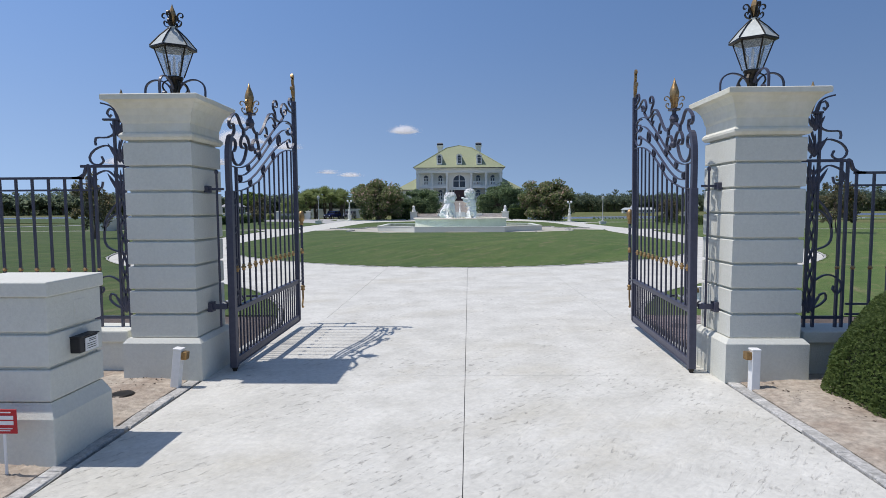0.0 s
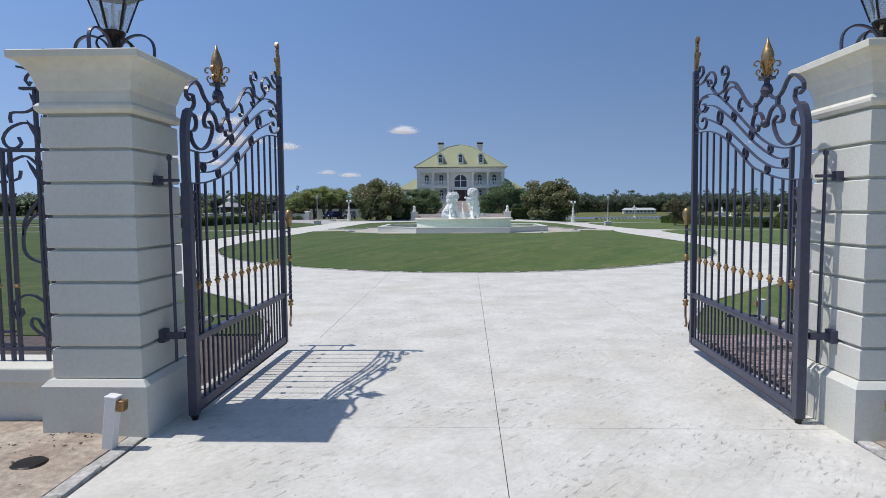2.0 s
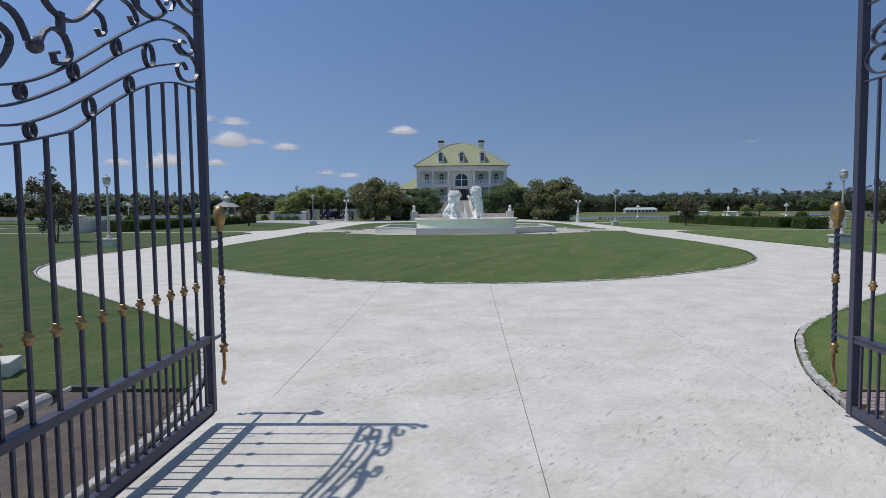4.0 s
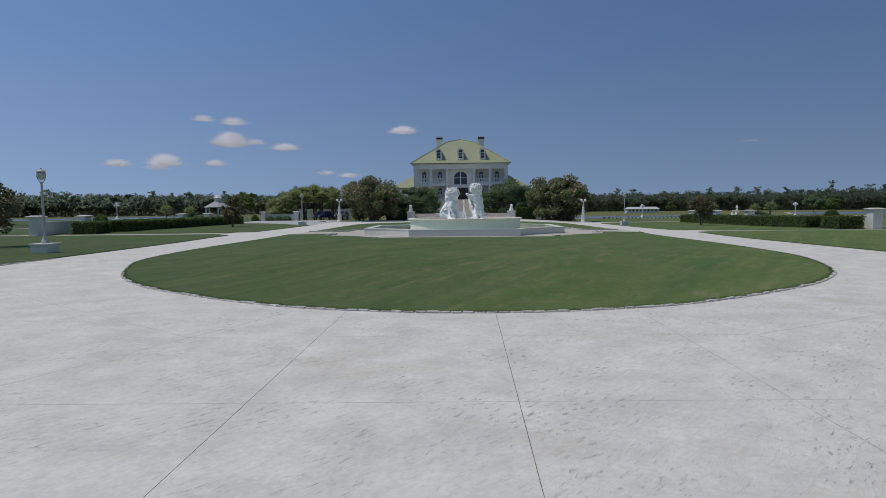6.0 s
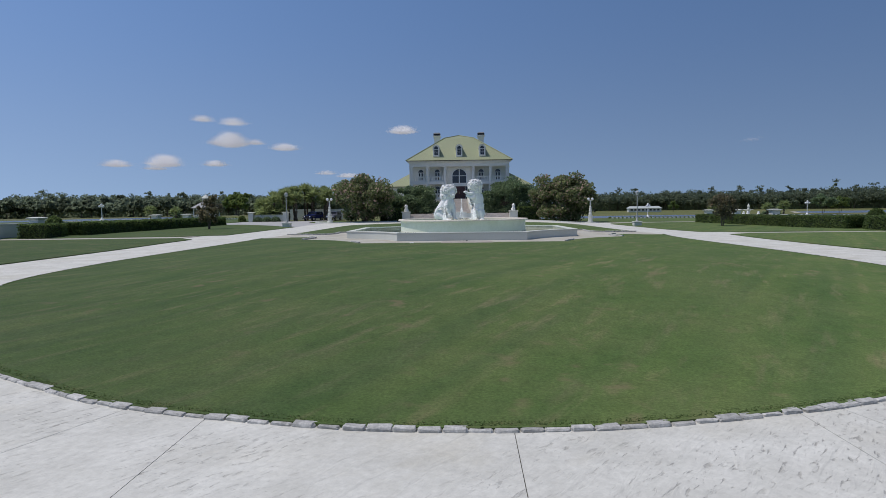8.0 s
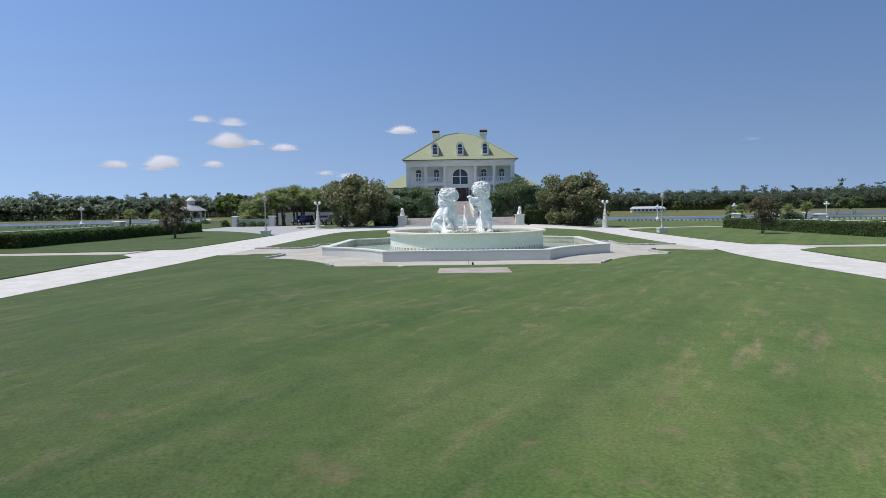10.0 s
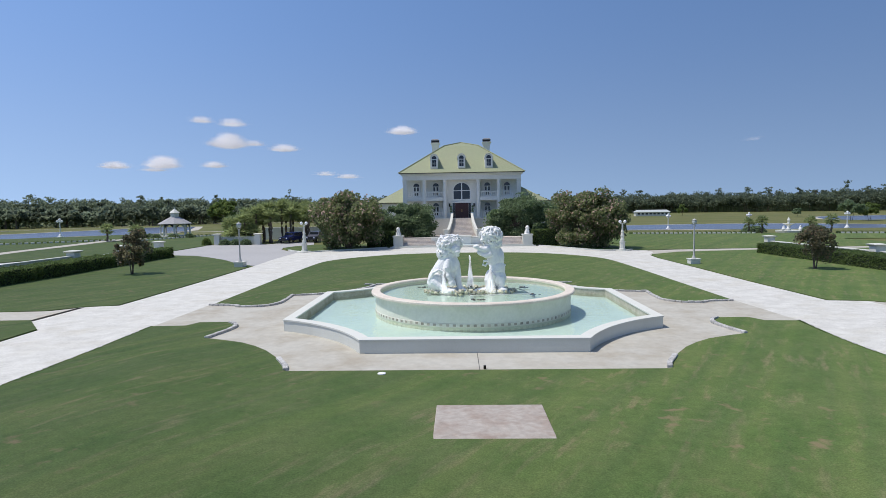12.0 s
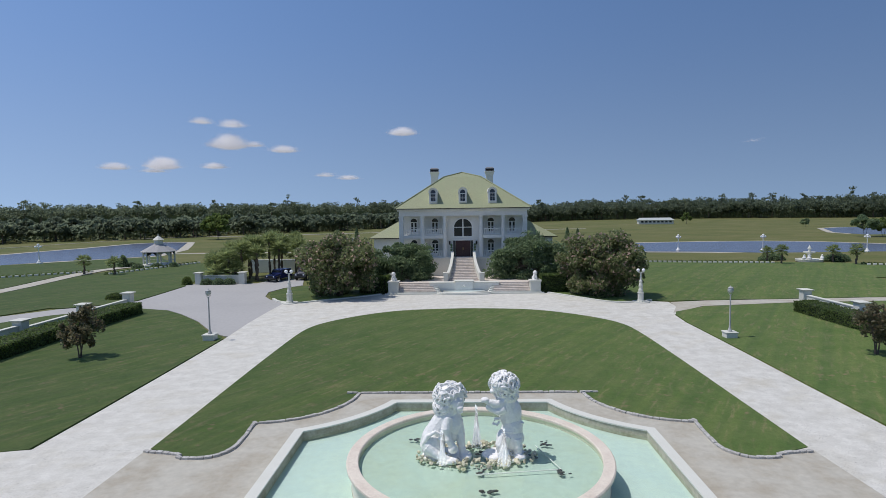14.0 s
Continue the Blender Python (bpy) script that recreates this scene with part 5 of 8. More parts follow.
bm.faces.new([bm.verts.new((p.x, p.y, 0.04)) for p in basin_line(7.7, 8.35)])
part("basin_floor", bm, POOL, fountain, "pale turquoise basin floor", at=here)
bm = bmesh.new()
bm.faces.new([bm.verts.new((p.x, p.y, 0.20)) for p in basin_line(7.655, 8.395)])
wsurf = part("water", bm, WATER, fountain, "shallow clear turquoise water", at=here)
wsurf.visible_shadow = False


def ring_turned(profile, sides=96):
    """A turned ring: the closed profile goes round the axis with no caps."""
    bm = bmesh.new()
    rings = [[bm.verts.new((r * math.cos(2 * math.pi * k / sides), r * math.sin(2 * math.pi * k / sides), z)) for k in range(sides)] for r, z in profile]
    for a, b in zip(rings, rings[1:] + rings[:1]):
        for k in range(sides):
            bm.faces.new((a[k], a[(k + 1) % sides], b[(k + 1) % sides], b[k]))
    return bm


def disc(r, z, sides=64):
    bm = bmesh.new()
    bm.faces.new([bm.verts.new((r * math.cos(2 * math.pi * k / sides), r * math.sin(2 * math.pi * k / sides), z)) for k in range(sides)])
    return bm


off = Matrix.Translation((0.13, 0, 0))
part("bowl", ring_turned([(4.75, 0.05), (4.75, 1.12), (4.55, 1.12), (4.55, 0.05)]), BOWLWALL, fountain, "cream rendered wall of the round bowl", at=off)
part("rim", ring_turned([(4.50, 1.123), (4.50, 1.20), (4.53, 1.235), (4.90, 1.235), (4.94, 1.20), (4.94, 1.123)]), PINKSTONE, fountain, "pink stone rim of the bowl", at=off)
part("bowl_floor", disc(4.54, 0.93), BOWLFLOOR, fountain, "pale turquoise bowl floor", at=off)
wsurf = part("bowl_water", disc(4.52, 1.09), WATER, fountain, "clear water in the bowl", at=off)
wsurf.visible_shadow = False
band = part("tile_band", ring_turned([(4.755, 0.22), (4.768, 0.23), (4.768, 0.37), (4.755, 0.38)]), CREAM, fountain, at=off)
tile = None
for k in range(104):
    a = 2 * math.pi * k / 104
    m = Matrix.Rotation(a, 4, "Z") @ Matrix.Translation((4.768, 0, 0.305))
    if tile is None:
        tile = part("tile", boxes((0, 0.006, -0.064, 0.064, -0.05, 0.05)), DARKTILE, band, "dark square tile", at=m)
    else:
        same_mesh("tile", tile, band, m)


# ---- statues ----
CARVING = bpy.data.textures.new("carving", "CLOUDS")
CARVING.noise_scale, CARVING.noise_depth = 0.13, 2


def statue(name, blobs, limbs, manes, m, label, seed, face=(0.8, -0.6, -0.1)):
    """One carved mesh: limbs and masses run together, with thick curls over the manes and chisel marks all over."""
    rng = random.Random(seed)
    bm = bmesh.new()
    for x, y, z, rx, ry, rz in blobs:
        bmesh.ops.create_icosphere(bm, subdivisions=3, radius=1.0, matrix=Matrix.Translation((x, y, z)) @ Matrix.Diagonal((rx, ry, rz, 1)))
    for line, radii in limbs:
        tube(bm, line, radii, 14)
    front = Vector(face).normalized()
    for x, y, z, rx, ry, rz in manes:
        bmesh.ops.create_icosphere(bm, subdivisions=3, radius=0.915, matrix=Matrix.Translation((x, y, z)) @ Matrix.Diagonal((rx, ry, rz, 1)))
        for i in range(170):
            u = 1 - 2 * (i + 0.5) / 170
            a = i * 2.39996 + rng.uniform(-0.25, 0.25)
            w = math.sqrt(1 - u * u)
            d = Vector((w * math.cos(a), w * math.sin(a), u))
            if d.dot(front) > 0.86:
                continue
            # a wavy lock laid on the mane, flowing back from the face and down
            flow = (d - front * d.dot(front)).normalized() * 0.7 + Vector((rng.gauss(0, 0.25), rng.gauss(0, 0.25), -0.75))
            flow = (flow - d * flow.dot(d)).normalized()
            sgn, phase, reach, lift = rng.choice((-1, 1)), rng.uniform(0, 1.5), rng.uniform(0.8, 1.25), rng.uniform(0.92, 1.0)
            curl = []
            for k in range(7):
                v = k / 6
                side = d.cross(flow).normalized()
                q = (d + side * (sgn * 0.13 * math.sin(phase + 5.2 * v))).normalized()
                bulge = lift + 0.05 * math.sin(math.pi * min(1, v * 1.15)) + 0.13 * v
                curl.append(Vector((x + q.x * rx * bulge, y + q.y * ry * bulge, z + q.z * rz * bulge)))
                d = (d + flow * (0.115 * reach)).normalized()
                flow = (flow - d * flow.dot(d)).normalized()
            tube(bm, curl, [0.02, 0.033, 0.037, 0.036, 0.031, 0.024, 0.012], 6)
    ob = finish(name, bm, MARBLE)
    ob.matrix_basis = m
    rm = ob.modifiers.new("carve", "REMESH")
    rm.mode, rm.voxel_size, rm.use_smooth_shade = "VOXEL", 0.02, True
    dm = ob.modifiers.new("chisel", "DISPLACE")
    dm.texture, dm.strength, dm.mid_level = CARVING, 0.035, 0.5
    return tagged(ob, label, "statue")


SEATED = [(-0.5, -0.3, 0.6, 0.4, 0.34, 0.52), (-0.5, 0.3, 0.55, 0.4, 0.3, 0.5), (0.80, -0.28, 0.14, 0.22, 0.3, 0.15), (0.25, -0.66, 0.13, 0.3, 0.2, 0.14), (0.30, -0.50, 0.55, 0.2, 0.2, 0.2),
          (0.48, -0.22, 2.28, 0.27, 0.28, 0.26), (0.58, -0.38, 2.14, 0.15, 0.17, 0.13), (0.58, -0.35, 1.98, 0.12, 0.13, 0.08), (-0.22, -0.02, 2.90, 0.08, 0.07, 0.15), (0.60, -0.02, 2.92, 0.08, 0.07, 0.15), (0.30, -0.1, 1.42, 0.40, 0.36, 0.52), (0.18, -0.05, 1.0, 0.36, 0.34, 0.42), (0.05, 0, 0.05, 1.0, 0.75, 0.16)]
SEATED_LIMBS = [([(-0.55, 0.05, 0.35), (-0.42, 0.05, 0.8), (-0.2, 0.02, 1.25), (0.08, 0, 1.7), (0.2, 0, 2.1)], [0.48, 0.5, 0.44, 0.42, 0.38]),
                ([(0.30, -0.05, 1.85), (0.46, -0.10, 1.5), (0.58, -0.14, 1.0), (0.64, -0.18, 0.5), (0.72, -0.24, 0.1)], [0.26, 0.25, 0.19, 0.15, 0.16]),
                ([(0.15, -0.28, 1.7), (0.05, -0.46, 1.3), (0.12, -0.52, 0.95), (0.28, -0.52, 0.68)], [0.22, 0.19, 0.15, 0.13]),
                ([(-0.62, -0.42, 0.62), (-0.30, -0.58, 0.36), (0.05, -0.64, 0.18), (0.25, -0.66, 0.12)], [0.26, 0.2, 0.15, 0.13]),
                ([(-0.85, -0.1, 0.3), (-0.8, -0.45, 0.75), (-0.62, -0.58, 1.1), (-0.35, -0.55, 1.25), (-0.12, -0.52, 1.12), (-0.2, -0.5, 0.92)], [0.09, 0.08, 0.075, 0.07, 0.08, 0.1])]
statue("lion_statue", SEATED, SEATED_LIMBS, [(0.2, 0.05, 2.53, 0.62, 0.5, 0.5), (0.02, 0.05, 2.08, 0.46, 0.44, 0.42)], pose(-1.15, 63.95, 1.0) @ Matrix.Diagonal((0.97, 0.97, 0.94, 1)),
       "white carved statue of a seated curly-maned lion in the fountain", 3)
RISING = [(0.34, -0.05, 0.72, 0.38, 0.38, 0.5), (-0.05, -0.15, 0.75, 0.3, 0.3, 0.42), (-0.42, -0.5, 0.12, 0.26, 0.2, 0.14), (0.5, -0.4, 0.12, 0.28, 0.24, 0.14), (-0.78, -0.3, 2.34, 0.17, 0.15, 0.11), (-0.62, -0.28, 2.06, 0.14, 0.13, 0.1),
          (-0.3, -0.12, 2.76, 0.24, 0.25, 0.22), (-0.46, -0.16, 2.66, 0.13, 0.16, 0.1), (-0.25, -0.05, 3.22, 0.1, 0.09, 0.13), (0.22, -0.02, 3.24, 0.1, 0.09, 0.13), (0.22, 0.04, 1.72, 0.46, 0.40, 0.62), (0.30, 0.0, 1.2, 0.42, 0.38, 0.5), (0, 0, 0.05, 0.95, 0.7, 0.16)]
RISING_LIMBS = [([(0.2, 0, 0.6), (0.24, 0, 1.1), (0.2, 0, 1.5), (0.1, 0, 1.95), (0.03, 0, 2.4)], [0.4, 0.4, 0.35, 0.4, 0.36]),
                ([(-0.1, -0.2, 2.2), (-0.42, -0.28, 2.18), (-0.64, -0.3, 2.26), (-0.77, -0.3, 2.34)], [0.21, 0.16, 0.12, 0.11]),
                ([(-0.02, -0.25, 2.0), (-0.3, -0.3, 1.88), (-0.55, -0.28, 1.98), (-0.7, -0.28, 2.06)], [0.2, 0.15, 0.11, 0.1]),
                ([(0.0, -0.3, 0.95), (-0.22, -0.42, 0.6), (-0.2, -0.46, 0.3), (-0.36, -0.5, 0.1)], [0.26, 0.2, 0.14, 0.13]),
                ([(0.42, -0.2, 0.75), (0.5, -0.3, 0.4), (0.45, -0.34, 0.1)], [0.26, 0.18, 0.15]),
                ([(-0.2, -0.3, 1.62), (-0.42, -0.32, 1.6), (-0.48, -0.32, 1.42), (-0.32, -0.3, 1.36), (-0.22, -0.28, 1.5)], [0.06, 0.06, 0.055, 0.05, 0.05]),
                ([(0.55, 0.1, 0.25), (0.7, 0.0, 0.7), (0.62, -0.1, 1.1), (0.66, -0.1, 1.4)], [0.08, 0.075, 0.07, 0.1])]
statue("lion_statue", RISING, RISING_LIMBS, [(-0.02, 0, 2.88, 0.56, 0.52, 0.47), (0.08, 0.02, 2.5, 0.44, 0.42, 0.36)], pose(1.1, 64.0, 1.0) @ Matrix.Diagonal((0.95, 0.95, 0.965, 1)),
       "white carved statue of an upright curly-maned lion stretching a paw", 5, (-0.85, -0.5, -0.05))

rng = random.Random(8)
ROCK = material("pale_yellow_rock", (0.60, 0.575, 0.43), 0.85, grain=0.25, grain_size=10, stain=(0.42, 0.41, 0.27), stain_size=0.3, stain_amount=0.7, bump=0.6, bump_size=20, vary=0.3)
rocks = empty("rock_pile", pose(0, 63.95, 1.0), "pale yellow rocks piled round the statues' feet", "rocks")
for i in range(280):
    a, r = rng.uniform(0, 2 * math.pi), rng.uniform(0.55, 1.12)
    bm = bmesh.new()
    bmesh.ops.create_icosphere(bm, subdivisions=1, radius=rng.uniform(0.05, 0.115))
    for v in bm.verts:
        v.co *= rng.uniform(0.7, 1.3)
        v.co.z *= 0.55
    part("rock", bm, ROCK, rocks, at=pose(2.05 * r * math.cos(a), 1.05 * r * math.sin(a), rng.uniform(0.04, 0.15) + 0.1 * (1.1 - r), rng.uniform(0, 90), 0, rng.uniform(0, 360)))


def pump(x, y):
    rng_ = random.Random(int(x * 100))
    bm = bmesh.new()
    for i in range(9):
        bmesh.ops.create_icosphere(bm, subdivisions=1, radius=rng_.uniform(0.035, 0.08), matrix=Matrix.Translation((rng_.gauss(0, 0.14), rng_.gauss(0, 0.1), rng_.uniform(0, 0.05))) @ Matrix.Diagonal((1.4, 1, 0.5, 1)))
    solid("fountain_jet", bm, NOZZLE, "small dark spray nozzle standing in the bowl's water", "nozzle", group="spray nozzles", at=pose(x, y, 1.03))


for x, y in ((-2.35, 65.4), (2.75, 65.0), (2.95, 62.5), (0.35, 61.2), (2.05, 63.9), (0.2, 62.6), (0.25, 64.2)):
    pump(x, y)
bm = bmesh.new()
tube(bm, [(2.35, 64.8, 1.055), (3.0, 62.75, 1.055), (0.0, 62.35, 1.055)], 0.025, 8)
solid("fountain_pipe", bm, PLASTIC, "white plastic pipe lying just under the bowl's water", "pipe")


def jet(x, y, z, h, r, seed):
    """A plume of falling drops and a thin rising column."""
    rng_ = random.Random(seed)
    bm = bmesh.new()
    for i in range(30):
        a, s = rng_.uniform(0, 6.28), rng_.uniform(0.2, 1.0)
        top = h * (1 - 0.35 * s)
        tube(bm, [(0, 0, 0), (r * 0.25 * s * math.cos(a), r * 0.25 * s * math.sin(a), top), (r * 0.6 * s * math.cos(a), r * 0.6 * s * math.sin(a), top * 0.6), (r * s * math.cos(a), r * s * math.sin(a), 0)], [0.026, 0.015, 0.011, 0.007], 5)
    for i in range(260):
        a, v = rng_.uniform(0, 6.28), rng_.random()
        w = 0.02 + 0.045 * (1 - v) + 0.02 * rng_.random()
        bmesh.ops.create_icosphere(bm, subdivisions=1, radius=rng_.uniform(0.012, 0.026), matrix=Matrix.Translation((w * math.cos(a), w * math.sin(a), h * v)))
    for i in range(320):
        a, s = rng_.uniform(0, 6.28), rng_.random() ** 0.5
        bmesh.ops.create_icosphere(bm, subdivisions=1, radius=rng_.uniform(0.006, 0.017), matrix=Matrix.Translation((r * s * math.cos(a), r * s * math.sin(a), h * (1 - s) * rng_.random() + 0.02)))
    ob = solid("water_jet", bm, SPRAY, "white plume of falling fountain water", "water jet", group="water jets", smooth=True, at=pose(x, y, z))
    ob.visible_shadow = False


jet(0.05, 64.6, 1.08, 1.7, 0.22, 1)
jet(1.0, 63.1, 1.08, 1.35, 0.26, 2)
jet(-1.25, 63.15, 1.08, 1.3, 0.2, 4)

# ---- house ----
FRONT = 121.5


def arched(bm, x, y0, y1, z0, z1, w, sides=14):
    """A slab with a round head: half-width w, springing so that the crown is at z1."""
    pts = [(x - w, z0), (x + w, z0)] + [(x + w * math.cos(math.pi * k / sides), z1 - w + w * math.sin(math.pi * k / sides)) for k in range(sides + 1)]
    a = [bm.verts.new((u, y0, v)) for u, v in pts]
    b = [bm.verts.new((u, y1, v)) for u, v in pts]
    n = len(pts)
    bm.faces.new(a), bm.faces.new(b[::-1])
    for i in range(n):
        bm.faces.new((a[i], a[(i + 1) % n], b[(i + 1) % n], b[i]))
    return bm


def house():
    h = empty("house", pose(0, 0, 0), "cream two-storey mansion with columned porch and olive hipped roof", "house")
    F = FRONT
    # body: base storey, side and rear walls, recessed bay walls
    part("base_wall", boxes((-8.75, 8.75, F - 0.1, F + 17, 0, 3.45), bevel=0.02), HOUSE, h)
    part("porch_floor", boxes((-8.85, 8.85, F - 0.25, F + 3.2, 3.45, 3.70), bevel=0.02), HOUSE, h)
    part("wall_left", boxes((-8.75, -8.35, F + 2.7, F + 17, 3.70, 10.1)), HOUSE, h)
    part("wall_right", boxes((8.35, 8.75, F + 2.7, F + 17, 3.70, 10.1)), HOUSE, h)
    part("wall_rear", boxes((-8.35, 8.35, F + 16.6, F + 17, 3.70, 10.1)), HOUSE, h)
    part("bay_wall", boxes((-8.35, -2.3, F + 2.7, F + 3.0, 3.70, 10.1)), HOUSE, h)
    part("bay_wall", boxes((2.3, 8.35, F + 2.7, F + 3.0, 3.70, 10.1)), HOUSE, h)
    part("entrance_wall", boxes((-2.3, 2.3, F + 1.0, F + 1.3, 3.70, 10.1)), HOUSE, h)
    part("entrance_return", boxes((-2.3, -2.1, F + 1.3, F + 2.7, 3.70, 10.1)), HOUSE, h)
    part("entrance_return", boxes((2.1, 2.3, F + 1.3, F + 2.7, 3.70, 10.1)), HOUSE, h)
    # balconies over the side bays
    for s in (-1, 1):
        x0, x1 = (2.75, 8.4) if s > 0 else (-8.4, -2.75)
        part("balcony_slab", boxes((x0, x1, F + 0.05, F + 2.7, 6.30, 6.75), bevel=0.02), HOUSE, h)
        for z0 in (6.75, 3.70):
            rail = part("balustrade", boxes((x0, x1, F + 0.18, F + 0.38, z0 + 0.80, z0 + 0.92), (x0, x1, F + 0.2, F + 0.36, z0 + 0.04, z0 + 0.14)), HOUSE, h)
            first = None
            k = 19
            for i in range(k):
                x = x0 + 0.2 + (x1 - x0 - 0.4) * i / (k - 1)
                if first is None:
                    first = part("baluster", lathe(bmesh.new(), [(0.05, 0.14), (0.085, 0.3), (0.05, 0.55), (0.07, 0.8)], 8), HOUSE, rail, at=pose(x, F + 0.28, z0))
                else:
                    same_mesh("baluster", first, rail, pose(x, F + 0.28, z0))
    # columns
    col = None
    for x in (-8.5, 8.5):
        part("corner_pier", boxes((x - 0.30, x + 0.30, F - 0.02, F + 0.58, 3.70, 9.40), (x - 0.37, x + 0.37, F - 0.08, F + 0.64, 3.70, 3.95), (x - 0.36, x + 0.36, F - 0.07, F + 0.63, 9.15, 9.39), bevel=0.02), HOUSE, h)
    for x in (-5.6, -2.5, 2.5, 5.55):
        if col is None:
            prof = [(0.34, 3.70), (0.34, 3.85), (0.29, 3.95), (0.29, 4.0), (0.285, 6.5), (0.255, 9.1), (0.29, 9.15), (0.30, 9.25), (0.34, 9.27), (0.34, 9.40)]
            col = part("column", lathe(bmesh.new(), prof, 20), HOUSE, h, at=pose(x, F + 0.28, 0))
        else:
            same_mesh("column", col, h, pose(x, F + 0.28, 0))
    part("entablature", boxes((-8.8, 8.8, F - 0.05, F + 0.6, 9.40, 10.10), bevel=0.02), HOUSE, h)
    part("porch_ceiling", boxes((-8.7, 8.7, F + 0.6, F + 2.7, 9.75, 9.95)), HOUSE, h)
    part("cornice", boxes((-9.0, 9.0, F - 0.25, F + 17.2, 10.10, 10.25), (-9.15, 9.15, F - 0.4, F + 17.35, 10.25, 10.38), bevel=0.02), HOUSE, h)
    part("gutter", boxes((-9.3, 9.3, F - 0.58, F + 17.5, 10.38, 10.47)), BRONZE, h, "dark gutter along the eaves")
    # hipped roof
    bm = bmesh.new()
    ea = [bm.verts.new(p) for p in ((-9.35, F - 0.6, 10.47), (9.35, F - 0.6, 10.47), (9.35, F + 17.5, 10.47), (-9.35, F + 17.5, 10.47))]
    md = [bm.verts.new(p) for p in ((-2.7, F + 5.7, 15.0), (2.7, F + 5.7, 15.0), (2.7, F + 11.3, 15.0), (-2.7, F + 11.3, 15.0))]
    tp = bm.verts.new((0, F + 8.5, 15.8))
    for i in range(4):
        bm.faces.new((ea[i], ea[(i + 1) % 4], md[(i + 1) % 4], md[i]))
        bm.faces.new((md[i], md[(i + 1) % 4], tp))
    bm.faces.new(ea[::-1])
    roof = part("roof", bm, TILE_ROOF, h, "olive-green hipped roof")
    bm = bmesh.new()
    for i in range(4):
        tube(bm, [ea_ for ea_ in (((-9.35, F - 0.6, 10.5), (9.35, F - 0.6, 10.5), (9.35, F + 17.5, 10.5), (-9.35, F + 17.5, 10.5))[i], ((-2.7, F + 5.7, 15.05), (2.7, F + 5.7, 15.05), (2.7, F + 11.3, 15.05), (-2.7, F + 11.3, 15.05))[i], (0, F + 8.5, 15.85))], 0.09, 6)
    part("ridge_tiles", bm, TILE_ROOF, roof)
    # dormers
    def dormer(x):
        d = part("dormer", arched(bmesh.new(), 0, 0.0, 3.9, 0.0, 2.45, 0.68), HOUSE, h, "white round-headed dormer", at=pose(x, F + 0.28, 10.95) @ Matrix.Diagonal((0.84, 1, 0.93, 1)))
        part("dormer_roof", ring_half(0.77, 0.68, -0.12, 3.9, 1.77), HOUSE, d)
        part("fan_pane", arched(bmesh.new(), 0, -0.012, 0.0, 1.66, 2.2, 0.42), WINDOW, d)
        for i in range(2):
            for j in range(3):
                part("window_pane", boxes((-0.385 + 0.395 * i, -0.01 + 0.395 * i, -0.012, 0.0, 0.51 + 0.36 * j, 0.855 + 0.36 * j)), WINDOW, d)
        part("window_frame", boxes((-0.50, -0.39, -0.07, -0.013, 0.42, 1.72), (0.39, 0.50, -0.07, -0.013, 0.42, 1.72), (-0.389, 0.389, -0.07, -0.013, 0.42, 0.50), (-0.389, 0.389, -0.06, -0.013, 1.57, 1.65),
                                   (-0.389, 0.389, -0.04, -0.013, 1.04, 1.075)), PLASTIC, d)
        part("window_sill", boxes((-0.56, 0.56, -0.13, 0.0, 0.33, 0.41), bevel=0.01), HOUSE, d)

    def ring_half(r0, r1, y0, y1, zc, sides=14):
        bm_ = bmesh.new()
        loops = []
        for y in (y0, y1):
            for r in (r0, r1):
                loops.append([bm_.verts.new((r * math.cos(math.pi * k / sides), y, zc + r * math.sin(math.pi * k / sides))) for k in range(sides + 1)])
        for a, b in ((0, 1), (1, 3), (3, 2), (2, 0)):
            for k in range(sides):
                bm_.faces.new((loops[a][k], loops[a][k + 1], loops[b][k + 1], loops[b][k]))
        return bm_

    for x in (-4.05, 0.02, 4.08):
        dormer(x)
    # chimneys
    for x in (-4.25, 4.3):
        c = part("chimney", square_lathe(bmesh.new(), [(0.52, 12.3), (0.52, 15.25), (0.55, 15.45), (0.66, 15.85), (0.70, 15.95), (0.70, 16.08), (0.5, 16.1)], (x, F + 11.2, 0)), HOUSE, h, "white rendered chimney with a flared head")
        part("chimney_band", boxes((x - 0.76, x + 0.76, F + 10.44, F + 11.96, 16.0, 16.12), bevel=0.02), HOUSE, c)
        part("chimney_vent", boxes((x - 0.60, x + 0.60, F + 10.6, F + 11.8, 16.12, 16.46)), BLACK, c, "dark slotted chimney vent")
        for i in range(5):
            part("vent_post", boxes((x - 0.62 + 0.31 * i - 0.03, x - 0.62 + 0.31 * i + 0.03, F + 10.56, F + 10.60, 16.12, 16.46)), BRONZE, c)
        part("chimney_lid", square_lathe(bmesh.new(), [(0.68, 16.46), (0.68, 16.54), (0.45, 16.74), (0.2, 16.76)], (x, F + 11.2, 0)), SLATE, c, "grey metal chimney lid")
    # windows behind the porch
    def french(x, z):
        w = part("french_door", boxes((x - 0.56, x + 0.56, F + 2.64, F + 2.70, z, z + 2.42)), PLASTIC, h)
        for u in (-0.38, 0.10):
            for v0, v1 in ((0.42, 1.02), (1.1, 1.7)):
                part("door_pane", boxes((x + u, x + u + 0.28, F + 2.62, F + 2.64, z + v0, z + v1)), WINDOW, w)
        part("fan_pane", arched(bmesh.new(), x, F + 2.62, F + 2.64, z + 1.80, z + 2.30, 0.45), WINDOW, w)

    for x in (-6.95, -3.95, 3.95, 6.95):
        french(x, 6.75)
        french(x, 3.70)
